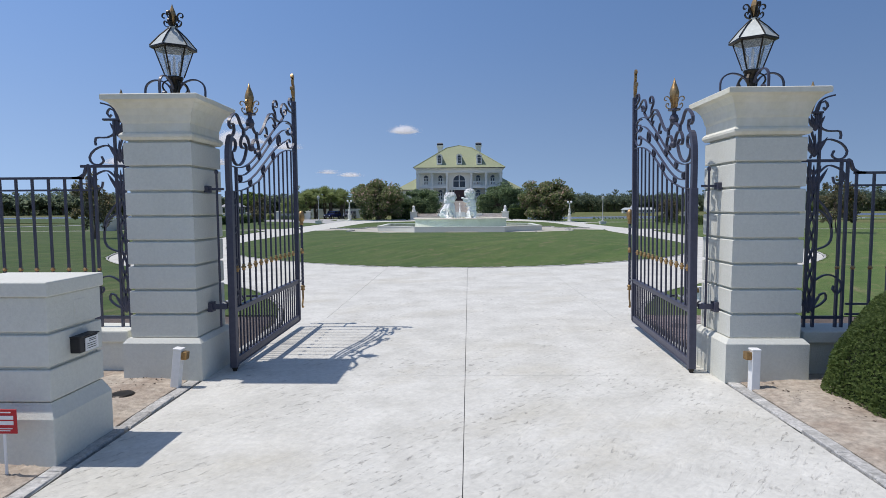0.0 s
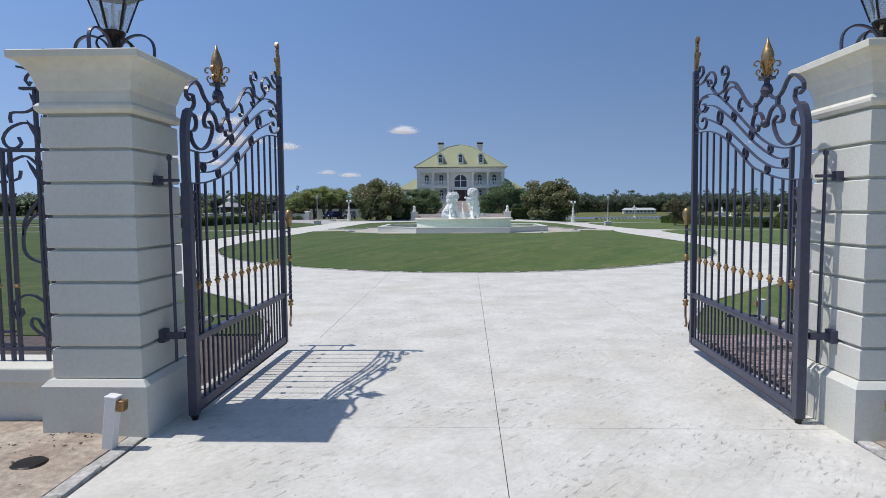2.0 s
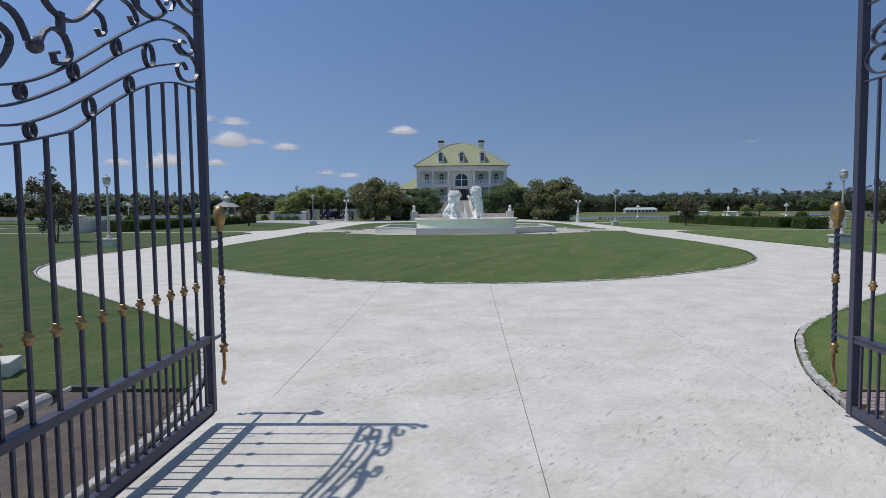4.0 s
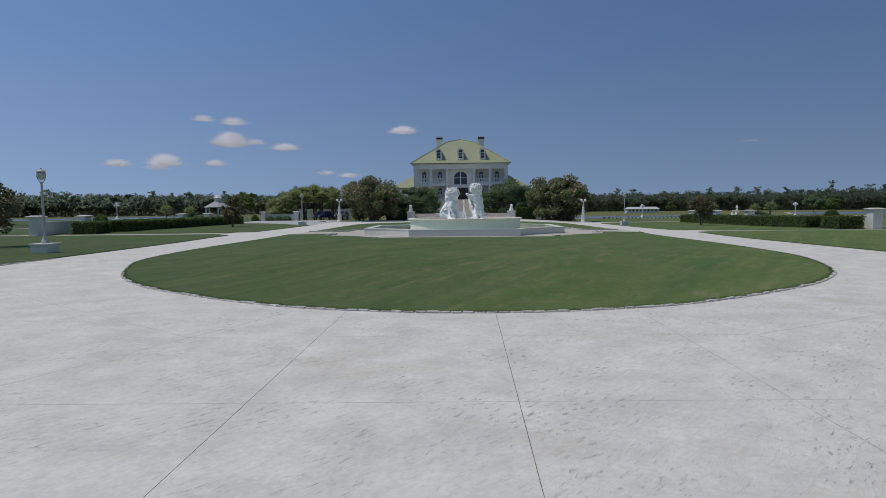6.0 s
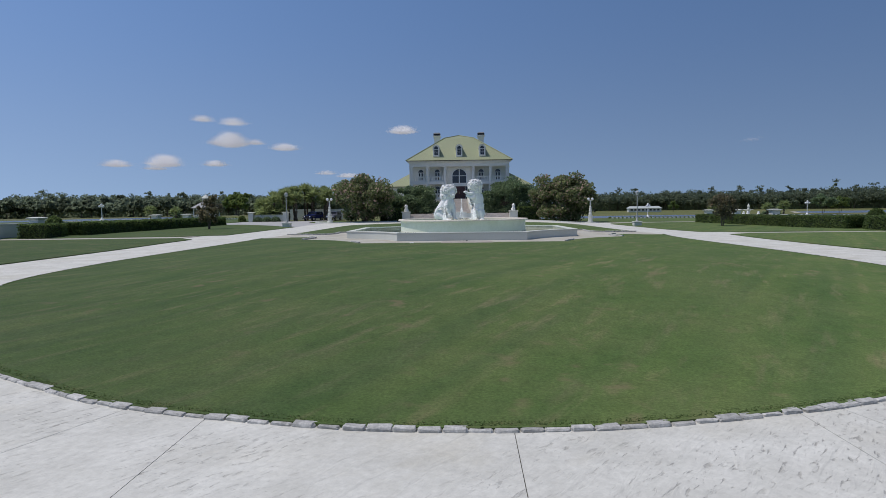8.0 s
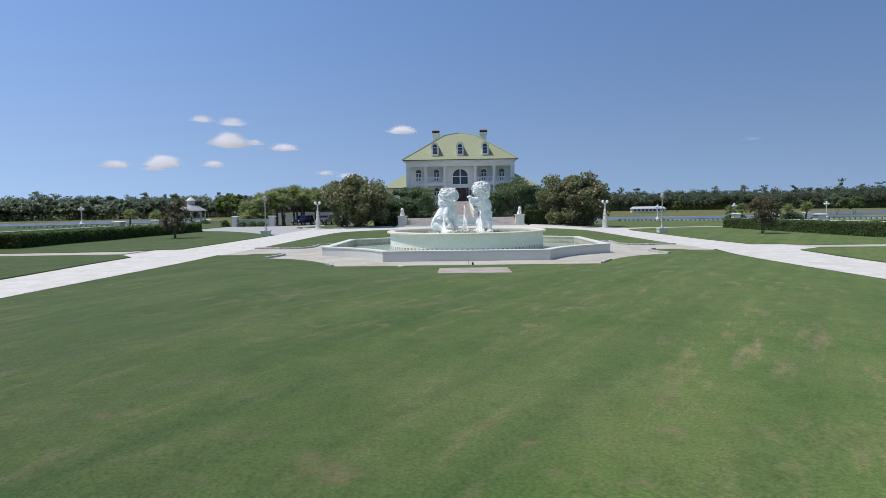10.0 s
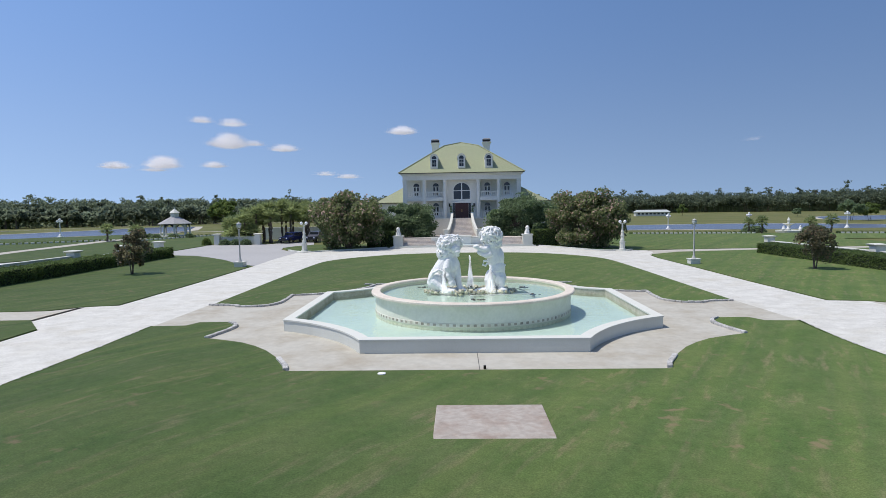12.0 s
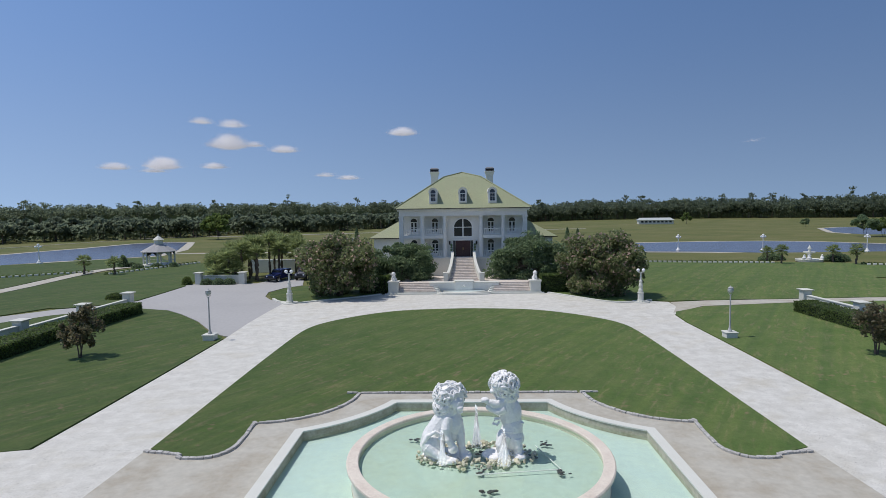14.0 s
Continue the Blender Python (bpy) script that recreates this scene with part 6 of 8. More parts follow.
    # great arched window and the entrance
    w = part("arched_window", arched(bmesh.new(), 0, F + 0.93, F + 1.0, 6.42, 9.10, 1.36, 24), PLASTIC, h, "tall arched window over the entrance")
    for s in (-1, 1):
        part("window_pane", boxes((0.08 if s > 0 else -1.22, 1.22 if s > 0 else -0.08, F + 0.915, F + 0.93, 6.55, 7.75)), WINDOW, w)
        pts = [(s * 0.08, 7.85)] + [(s * (1.22 * math.cos(math.pi / 2 * k / 10)), 7.85 + 1.12 * math.sin(math.pi / 2 * k / 10)) for k in range(10)] + [(s * 0.08, 8.97)]
        bm = bmesh.new()
        lo = [bm.verts.new((u, F + 0.915, v)) for u, v in pts]
        hi = [bm.verts.new((u, F + 0.93, v)) for u, v in pts]
        bm.faces.new(lo), bm.faces.new(hi[::-1])
        for i in range(len(pts)):
            bm.faces.new((lo[i], lo[(i + 1) % len(pts)], hi[(i + 1) % len(pts)], hi[i]))
        part("window_pane", bm, WINDOW, w)
    part("lintel", boxes((-1.5, 1.5, F + 0.85, F + 1.0, 5.95, 6.2), bevel=0.02), HOUSE, h)
    d = part("entrance_door", boxes((-1.02, 1.02, F + 0.92, F + 1.0, 3.70, 5.95)), DOORWOOD, h, "dark red panelled double door")
    for u in (-0.94, 0.08):
        for z0, z1 in ((3.85, 4.7), (4.85, 5.8)):
            part("door_panel", boxes((u, u + 0.86, F + 0.90, F + 0.92, z0, z1), bevel=0.01), DOORWOOD, d)
    part("door_handle", boxes((-0.07, -0.03, F + 0.86, F + 0.90, 4.6, 5.0), (0.03, 0.07, F + 0.86, F + 0.90, 4.6, 5.0)), BRASS, d)
    for s in (-1, 1):
        part("sidelight", boxes((s * 1.22 - 0.16, s * 1.22 + 0.16, F + 0.93, F + 1.0, 3.70, 5.95)), WINDOW, h, "narrow window beside the door")
        lamp = part("wall_lamp", boxes((s * 1.85 - 0.1, s * 1.85 + 0.1, F + 0.75, F + 1.0, 5.4, 5.9), bevel=0.03), BRONZE, h)
        for z in (4.7, 5.05, 5.4):
            bm = bmesh.new()
            bmesh.ops.create_icosphere(bm, subdivisions=2, radius=0.17, matrix=Matrix.Translation((s * 1.62, F + 0.55, z)))
            part("topiary_ball", bm, BUSH, h)
    # wings
    for s in (-1, 1):
        x0, x1 = s * 8.75, s * 13.2
        a, b = min(x0, x1), max(x0, x1)
        wing = part("wing_wall", boxes((a, b, F + 6, F + 16, -0.6, 6.1), bevel=0.02), HOUSE, h, "lower side wing")
        bm = bmesh.new()
        v = [bm.verts.new(p) for p in ((x0, F + 5.4, 6.2), (s * 13.8, F + 5.4, 6.2), (s * 13.8, F + 16.6, 6.2), (x0, F + 16.6, 6.2), (x0, F + 8.8, 9.1), (x0, F + 13.2, 9.1))]
        bm.faces.new((v[0], v[1], v[4])), bm.faces.new((v[1], v[2], v[5], v[4])), bm.faces.new((v[2], v[3], v[5])), bm.faces.new((v[0], v[3], v[2], v[1]))
        part("wing_roof", bm, TILE_ROOF, wing)
        part("wing_gutter", boxes((min(x0, s * 13.85), max(x0, s * 13.85), F + 5.32, F + 5.42, 6.08, 6.2)), BRONZE, wing)
    return h


house()

# ---- entrance steps and terrace ----
T = 1.16
entrance = empty("entrance_terrace", pose(0, 0, 0), "white stone terrace with side steps and a curved central flight", "terrace")
part("terrace_floor", boxes((-9.35, 9.35, 114.45, FRONT - 0.26, 0.0, T), bevel=0.02), PAVING, entrance)
for s in (-1, 1):
    for i in range(7):
        z = T * (i + 1) / 7
        inner = 3.35 + 0.12 * i
        x0, x1 = (inner, 8.05) if s > 0 else (-8.05, -inner)
        part("step", boxes((x0, x1, 112.25 + 0.31 * i, 114.45, z - T / 7 + 0.002 * (i > 0), z), bevel=0.012), WHITE if i == 0 else PAVING, entrance)
        part("cheek", boxes((inner - 0.42, inner - 0.003, 112.25 + 0.31 * i, 113.9, 0.0, z + 0.08) if s > 0 else (-inner + 0.003, -inner + 0.42, 112.25 + 0.31 * i, 113.9, 0.0, z + 0.08), bevel=0.012), WHITE, entrance) if i < 5 else None
part("front_wall", boxes((-4.3, -1.1, 113.5, 114.44, 0, T + 0.02), bevel=0.02), HOUSE, entrance)
part("front_wall", boxes((1.1, 4.3, 113.5, 114.44, 0, T + 0.02), bevel=0.02), HOUSE, entrance)
part("niche", boxes((-1.1, 1.1, 113.25, 114.44, 0, T + 0.22), bevel=0.03), HOUSE, entrance, "central block with a small wall spout")
part("wall_cap", boxes((-4.4, -1.1, 113.42, 114.5, T + 0.02, T + 0.10), (1.1, 4.4, 113.42, 114.5, T + 0.02, T + 0.10), (-1.2, 1.2, 113.15, 114.5, T + 0.22, T + 0.30), bevel=0.015), WHITE, entrance)
bm = bmesh.new()
bmesh.ops.create_icosphere(bm, subdivisions=2, radius=0.14, matrix=Matrix.Translation((0, 113.2, 0.85)))
part("spout", bm, MARBLE, entrance)
half = [(2.6 * math.cos(math.pi + math.pi * k / 20), 113.2 + 1.1 * math.sin(math.pi + math.pi * k / 20)) for k in range(21)]
part("pool_kerb", prism(bmesh.new(), half, 0, 0.26), WHITE, entrance)
half = [(2.25 * math.cos(math.pi + math.pi * k / 20), 113.15 + 0.85 * math.sin(math.pi + math.pi * k / 20)) for k in range(21)]
part("pool_water", prism(bmesh.new(), half, 0.255, 0.265), POOL, entrance)
bulge = [(-9.7, 112.24), (-9.7, 111.9)] + [(x, 111.9 - 0.75 * math.cos(x / 3.4 * math.pi / 2) ** 0.5) for x in [-3.4 + 6.8 * k / 24 for k in range(25)]] + [(9.7, 111.9), (9.7, 112.24)]
part("bottom_kerb", prism(bmesh.new(), bulge, 0, 0.13), WHITE, entrance)
part("second_kerb", prism(bmesh.new(), [(x * 0.97, y + 0.2 if y < 112.2 else y) for x, y in bulge], 0.131, 0.24), WHITE, entrance)
n = 15
for i in range(n):
    z = T + (3.70 - T) * (i + 1) / n
    y0 = 115.9 + 5.35 * i / n
    t = i / n
    w = 1.95 - 0.65 * (1 - (1 - t) ** 2)
    part("step", boxes((-w, w, y0, FRONT - 0.26, z - (3.70 - T) / n, z), bevel=0.012), PAVING, entrance)
for s in (-1, 1):
    line = []
    for i in range(n + 1):
        t = i / n
        w = 2.12 - 0.65 * (1 - (1 - t) ** 2)
        line.append((s * w, 115.6 + 5.6 * t, T + (3.70 - T) * t))
    bm = bmesh.new()
    lo = [[bm.verts.new((x - 0.13, y, 0.3)), bm.verts.new((x + 0.13, y, 0.3)), bm.verts.new((x + 0.13, y, z + 0.75)), bm.verts.new((x - 0.13, y, z + 0.75))] for x, y, z in line]
    for a, b in zip(lo, lo[1:]):
        for k in range(4):
            bm.faces.new((a[k], a[(k + 1) % 4], b[(k + 1) % 4], b[k]))
    bm.faces.new(lo[0]), bm.faces.new(lo[-1][::-1])
    part("stair_parapet", bm, WHITE, entrance)
    bm = bmesh.new()
    tube(bm, [(x, y, z + 0.79) for x, y, z in line], 0.1, flat=(0.36, 0.09, ALONG_X))
    part("handrail", bm, WHITE, entrance)
    part("newel", boxes((s * 2.3 - 0.3, s * 2.3 + 0.3, 115.2, 115.8, T, T + 1.0), (s * 2.3 - 0.36, s * 2.3 + 0.36, 115.14, 115.86, T + 1.0, T + 1.1), bevel=0.02), WHITE, entrance)


def lion_pedestal(s):
    p = empty("lion_pedestal", pose(s * 8.68, 112.85, 0), "white rendered pedestal beside the entrance steps", "pedestal", "lion pedestals")
    part("shaft", boxes((-0.62, 0.62, -0.62, 0.62, 0.12, 1.42), bevel=0.02), WHITE, p)
    part("base", boxes((-0.70, 0.70, -0.70, 0.70, 0, 0.12), bevel=0.02), WHITE, p)
    part("cap", boxes((-0.72, 0.72, -0.72, 0.72, 1.42, 1.58), bevel=0.03), WHITE, p)
    statue("lion_figure", [(0, 0.05, 0.35, 0.28, 0.42, 0.36), (0, -0.12, 0.62, 0.22, 0.26, 0.35), (0, -0.25, 0.95, 0.2, 0.22, 0.2), (0, -0.42, 0.9, 0.1, 0.12, 0.1), (-0.13, -0.36, 0.3, 0.08, 0.1, 0.34), (0.13, -0.36, 0.3, 0.08, 0.1, 0.34),
                          (-0.22, 0.2, 0.2, 0.14, 0.28, 0.22), (0.22, 0.2, 0.2, 0.14, 0.28, 0.22), (0, 0, 0.05, 0.4, 0.58, 0.07), (0, -0.14, 0.85, 0.27, 0.25, 0.3)], [], [], pose(s * 8.68, 112.85, 1.58),
           "small white seated lion statue on a pedestal by the steps", 9 + s)


lion_pedestal(-1)
lion_pedestal(1)

# ---- trees and shrubs ----
def crown_spots(rng, n, centre, radii, clumps=28, shell=0.55, low=-0.55):
    """Leaf points gathered in clumps over a flattened crown, leaving gaps between."""
    cs = []
    for i in range(clumps):
        u, a = rng.uniform(low, 1), rng.uniform(0, 2 * math.pi)
        w = math.sqrt(max(0, 1 - u * u))
        k = rng.uniform(shell, 1.0)
        cs.append((Vector((w * math.cos(a) * radii[0] * k, w * math.sin(a) * radii[1] * k, u * radii[2] * k)), rng.uniform(0.13, 0.34)))
    out = []
    for i in range(n):
        c, r = cs[i % clumps]
        d = Vector((rng.gauss(0, 1), rng.gauss(0, 1), rng.gauss(0, 1))).normalized() * (r * rng.random() ** 0.45)
        out.append(Vector(centre) + c + Vector((d.x * radii[0], d.y * radii[1], d.z * radii[2])))
    return out, [Vector(centre) + c for c, _ in cs]


def tree(name, label, m, height, radii, trunks, mat, n, size, seed, crown_z=None, group="", category="tree", clumps=28, low=-0.55, bark=None):
    rng = random.Random(seed)
    t = empty(name, m, label, category, group)
    cz = crown_z if crown_z is not None else height - radii[2]
    spots, ends = crown_spots(rng, n, (0, 0, cz), radii, clumps, low=low)
    bm = bmesh.new()
    stems = []
    for i in range(trunks):
        a = 2 * math.pi * i / trunks + rng.uniform(-0.3, 0.3)
        spread = 0.0 if trunks == 1 else 0.16 * radii[0]
        r = (0.05 + 0.012 * height) * (1 if trunks == 1 else 0.6)
        foot = Vector((0.35 * spread * math.cos(a), 0.35 * spread * math.sin(a), -0.05))
        mid = Vector((spread * math.cos(a), spread * math.sin(a), cz * 0.55))
        top = Vector((2.2 * spread * math.cos(a) + rng.uniform(-0.2, 0.2), 2.2 * spread * math.sin(a), cz + 0.3 * radii[2]))
        tube(bm, [foot, (foot + mid) / 2 + Vector((rng.uniform(-0.05, 0.05), 0, 0)), mid, top], [r, r * 0.85, r * 0.7, r * 0.25], 7)
        stems.append((mid, top, r))
    part("trunk", bm, bark or BARK, t)
    bm = bmesh.new()
    for i, e in enumerate(ends):
        mid, top, r = stems[i % trunks]
        a = mid.lerp(top, rng.uniform(0, 0.7))
        b = a.lerp(e, 0.5) + Vector((0, 0, -0.08 * radii[2]))
        tube(bm, [a, b, e], [r * 0.35, r * 0.22, r * 0.06], 5)
    part("limbs", bm, bark or BARK, t)
    crown = new("crown", leaf_mesh("crown", spots, size, mat, rng))
    crown.parent = t
    return t


def shrub(name, label, m, radii, mat, n, size, seed, category="bush", group="", box_=False, core=True, kind=""):
    """A clipped or loose shrub: a solid core, coloured dark for the shade inside, under a skin of leaves."""
    rng = random.Random(seed)
    pts = []
    while len(pts) < n:
        if box_:
            p = Vector((rng.uniform(-1, 1), rng.uniform(-1, 1), rng.uniform(0.0, 1)))
            f = rng.choice((0, 0, 1, 1, 2))
            s = 1 if f == 2 else rng.choice((-1, 1))
            p[f] = s * (1 - 0.10 * rng.random() ** 2)
            p = Vector((p.x * radii[0], p.y * radii[1], p.z * radii[2]))
            p += Vector((noise.noise(p * 1.3), noise.noise(p * 1.3 + Vector((9, 0, 0))), noise.noise(p * 1.3 + Vector((0, 9, 0))))) * 0.10
        else:
            u, a = rng.uniform(-0.15, 1), rng.uniform(0, 2 * math.pi)
            w = math.sqrt(max(0, 1 - u * u))
            k = 1 - 0.12 * rng.random() ** 2
            p = Vector((w * math.cos(a), w * math.sin(a), u)) * k
            p *= 1 + 0.10 * noise.noise(p * 2.5 + Vector((seed, 0, 0)))
            p = Vector((p.x * radii[0], p.y * radii[1], p.z * radii[2]))
        if p.z > 0:
            pts.append(p)
    t = empty(name, m, label, category, group, kind)
    lv = new("leaves", leaf_mesh("leaves", pts, size, mat, rng))
    lv.parent = t
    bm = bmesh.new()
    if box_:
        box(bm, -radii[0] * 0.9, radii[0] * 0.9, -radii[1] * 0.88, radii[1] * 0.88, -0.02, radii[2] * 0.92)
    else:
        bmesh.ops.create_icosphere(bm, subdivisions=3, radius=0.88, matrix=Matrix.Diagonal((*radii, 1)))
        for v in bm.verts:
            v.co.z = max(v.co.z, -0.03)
    part("core", bm, CORE_SHADE, t)
    return t


# near-black green: the shade between the leaves is put into the core's colour
CORE_SHADE = material("shaded_shrub_core", (0.035, 0.048, 0.02), 0.95, grain=0.4, grain_size=8, bump=0.8, bump_size=10)

shrub("round_shrub", "clipped round green shrub beside the gate pillar", pose(5.38, 10.15, 0), (1.12, 1.12, 1.32), HEDGE, 52000, 0.023, 21)
tree("crape_myrtle", "broad multi-stemmed crape myrtle with faded pink flowers", pose(-15.2, 111.6, 0), 7.5, (5.0, 4.6, 3.75), 6, MYRTLE, 30000, 0.24, 31, crown_z=3.85, group="crape myrtles", clumps=110, low=-0.9)
tree("crape_myrtle", "broad multi-stemmed crape myrtle with faded pink flowers", pose(16.4, 112.0, fall(16.4, 112.0)), 7.3, (4.8, 4.5, 3.7), 6, MYRTLE, 30000, 0.24, 32, crown_z=3.75, group="crape myrtles", clumps=110, low=-0.9)
tree("holly_bush", "large dark green bush beside the entrance stair", pose(-8.0, 118.0, 0), 6.0, (4.7, 2.4, 3.05), 4, BUSH, 24000, 0.21, 33, group="entrance bushes", category="bush", clumps=90, low=-0.95)
tree("holly_bush", "large dark green bush beside the entrance stair", pose(8.6, 118.0, 0), 6.6, (5.2, 2.4, 3.35), 4, BUSH, 24000, 0.21, 34, group="entrance bushes", category="bush", clumps=90, low=-0.95)
shrub("hedge", "clipped dark hedge block beside the entrance steps", pose(-11.2, 113.8, 0), (1.7, 0.9, 2.1), HEDGE, 5000, 0.12, 35, "hedge", "entrance hedges", True)
shrub("hedge", "clipped dark hedge block beside the entrance steps", pose(11.2, 113.8, fall(11.2, 113.8)), (1.7, 0.9, 2.2), HEDGE, 5000, 0.12, 36, "hedge", "entrance hedges", True)
for i, (x, y, h, w) in enumerate(((-27.9, 82.7, 3.6, 1.45), (28.6, 83.2, 3.7, 1.5), (-27.3, 46.0, 4.3, 1.75), (30.3, 50.5, 4.2, 1.7))):
    tree("magnolia_tree", "young bronze-leaved magnolia standing alone in the lawn", pose(x, y, fall(x, y)), h * 1.06, (w * 0.92, w * 0.92, h * 0.46), 3, MAGNOLIA, 2300, 0.15, 40 + i, group="young magnolias", clumps=34, low=-0.85)


# ---- boundary walls, pillars and hedges ----
def garden_wall(x, y0, y1, h):
    w = empty("garden_wall", pose(x, 0, 0), "low white garden wall running behind a hedge", "wall", "garden walls")
    for name, half, z0, z1 in (("wall_body", 0.15, -0.15, h - 0.1), ("wall_coping", 0.21, h - 0.1, h)):
        bm = boxes((-half, half, y0, y1, z0, z1), bevel=0.015)
        for i in range(1, int((y1 - y0) / 4)):
            bmesh.ops.bisect_plane(bm, geom=[*bm.verts, *bm.edges, *bm.faces], plane_co=(0, y0 + 4 * i, 0), plane_no=(0, 1, 0))
        for v in bm.verts:
            v.co.z += fall(x, v.co.y)
        part(name, bm, WHITE, w)


def wall_pillar(x, y, h=1.72, k=0.84):
    p = empty("wall_pillar", pose(x, y, fall(x, y)), "square white wall pillar with a flat projecting cap", "pillar", "garden wall pillars")
    part("shaft", boxes((-0.5 * k, 0.5 * k, -0.5 * k, 0.5 * k, -0.06, h), bevel=0.015), WHITE, p)
    part("cap", square_lathe(bmesh.new(), [(0.52 * k, h), (0.68 * k, h + 0.07), (0.72 * k, h + 0.15), (0.3 * k, h + 0.22)]), WHITE, p)
    return p


for x, rows in ((-37.3, ((62.9, 1.55), (69.3, 1.5), (89.2, 1.5), (97.2, 1.5), (104.8, 1.5))), (36.0, ((65.0, 1.65), (86.6, 1.62), (95.6, 1.6), (104.0, 1.58)))):
    garden_wall(x, rows[0][0], rows[-3][0], 1.22)
    garden_wall(x, rows[-3][0], rows[-1][0], 0.95 if x < 0 else 1.2)
    for y, h in rows:
        wall_pillar(x, y, h)
for s, x in ((-1, -34.4), (1, 33.8)):
    for i, (y0, y1) in enumerate(((64.7, 67.0), (69.3, 79.2), (79.2, 89.4), (89.4, 100.5 if s < 0 else 100.2))):
        shrub("hedge", "clipped evergreen hedge in front of the white garden wall", pose(x, (y0 + y1) / 2, (fall(x, y0) + fall(x, y1)) / 2, math.degrees(math.atan2(fall(x, y1) - fall(x, y0), y1 - y0))), (1.15, (y1 - y0) / 2, 1.18), HEDGE, int(900 * (y1 - y0)), 0.10, 50 + i + (s > 0) * 5, "hedge", "wall hedges", True)
    shrub("garden_shrub", "upright loose evergreen shrub in a gap of the hedge", pose(x + s * 0.5, 68.1, fall(x, 68.1)), (0.95, 0.75, 1.75), HEDGE, 3000, 0.11, 61 + s, group="hedge gap shrubs")


# ---- lamps ----
def street_lamp(x, y):
    l = empty("street_lamp", pose(x, y, fall(x, y)), "tall white lamp post with an urn lantern on a square plinth", "street lamp", "drive lamps")
    part("plinth", boxes((-0.43, 0.43, -0.43, 0.43, -0.05, 0.44), (-0.49, 0.49, -0.49, 0.49, 0.44, 0.52), bevel=0.015), WHITE, l)
    part("post", lathe(bmesh.new(), [(0.17, 0.52), (0.17, 0.60), (0.12, 0.70), (0.09, 0.80), (0.07, 0.95), (0.055, 2.4), (0.05, 3.45), (0.08, 3.5), (0.08, 3.55)], 14), LAMPPOST, l)
    part("shade", lathe(bmesh.new(), [(0.02, 3.62), (0.09, 3.66), (0.16, 3.76), (0.19, 3.90), (0.17, 4.02)], 14), ROOFMETAL, l, "grey fluted lamp bowl", smooth=True)
    part("lamp_cap", lathe(bmesh.new(), [(0.20, 4.02), (0.20, 4.05), (0.13, 4.12), (0.05, 4.15), (0.03, 4.22), (0.0, 4.23)], 14), LAMPPOST, l)
    # a two-armed fork carries the bowl
    for s in (-1, 1):
        bm = bmesh.new()
        tube(bm, [(0, 0, 3.5), (s * 0.12, 0, 3.58), (s * 0.21, 0, 3.74), (s * 0.235, 0, 3.92), (s * 0.20, 0, 4.03)], 0.018, 6)
        part("fork_arm", bm, LAMPPOST, l)


for x, y in ((-20.9, 41.55), (20.9, 41.55), (-20.85, 88.2), (21.15, 89.0)):
    street_lamp(x, y)


def statue_lamp(x, y):
    l = empty("statue_lamp", pose(x, y, fall(x, y)), "white sculpted pillar lamp with twin globes on a round base", "lamp", "statue lamps")
    part("base", lathe(bmesh.new(), [(0.95, 0), (0.95, 0.10), (0.5, 0.11)], 24), WHITE, l)
    part("plinth", lathe(bmesh.new(), [(0.42, 0.1), (0.42, 0.25), (0.33, 0.3), (0.33, 1.0), (0.38, 1.05), (0.38, 1.15)], 8), WHITE, l)
    part("carved_stem", lathe(bmesh.new(), [(0.24, 1.15), (0.27, 1.35), (0.19, 1.6), (0.24, 1.85), (0.16, 2.2), (0.19, 2.35), (0.11, 2.55), (0.09, 3.3), (0.14, 3.36)], 10), WHITE, l)
    part("cross_arm", boxes((-0.32, 0.32, -0.05, 0.05, 3.34, 3.42), bevel=0.02), WHITE, l)
    for s in (-1, 1):
        bm = bmesh.new()
        bmesh.ops.create_icosphere(bm, subdivisions=2, radius=0.2, matrix=Matrix.Translation((s * 0.3, 0, 3.6)))
        part("globe", bm, LAMPGLASS, l, smooth=True)


statue_lamp(-19.75, 106.4)
statue_lamp(19.75, 107.2)


def globe_lamp(x, y):
    l = empty("globe_lamp", pose(x, y, fall(x, y)), "white lamp post with a cluster of globes by the pond", "street lamp", "pond lamps")
    part("plinth", lathe(bmesh.new(), [(0.6, 0), (0.6, 0.25), (0.4, 0.3), (0.3, 0.6), (0.15, 0.8), (0.1, 1.0), (0.08, 3.3)], 10), PLASTIC, l)
    for a in (0, 120, 240):
        bm = bmesh.new()
        c = Vector((0.5 * math.cos(radians(a)), 0.5 * math.sin(radians(a)), 3.6))
        bmesh.ops.create_icosphere(bm, subdivisions=2, radius=0.26, matrix=Matrix.Translation(c))
        g = part("globe", bm, LAMPGLASS, l, smooth=True)
        bm = bmesh.new()
        tube(bm, [(0, 0, 3.2), (c.x, c.y, 3.35)], 0.05, 6)
        part("arm", bm, PLASTIC, l)
    bm = bmesh.new()
    bmesh.ops.create_icosphere(bm, subdivisions=2, radius=0.28, matrix=Matrix.Translation((0, 0, 4.0)))
    part("globe", bm, LAMPGLASS, l, smooth=True)


for x, y in ((-89.9, 161.7), (56.8, 194.2), (76.5, 190.0), (96.2, 181.1)):
    globe_lamp(x, y)


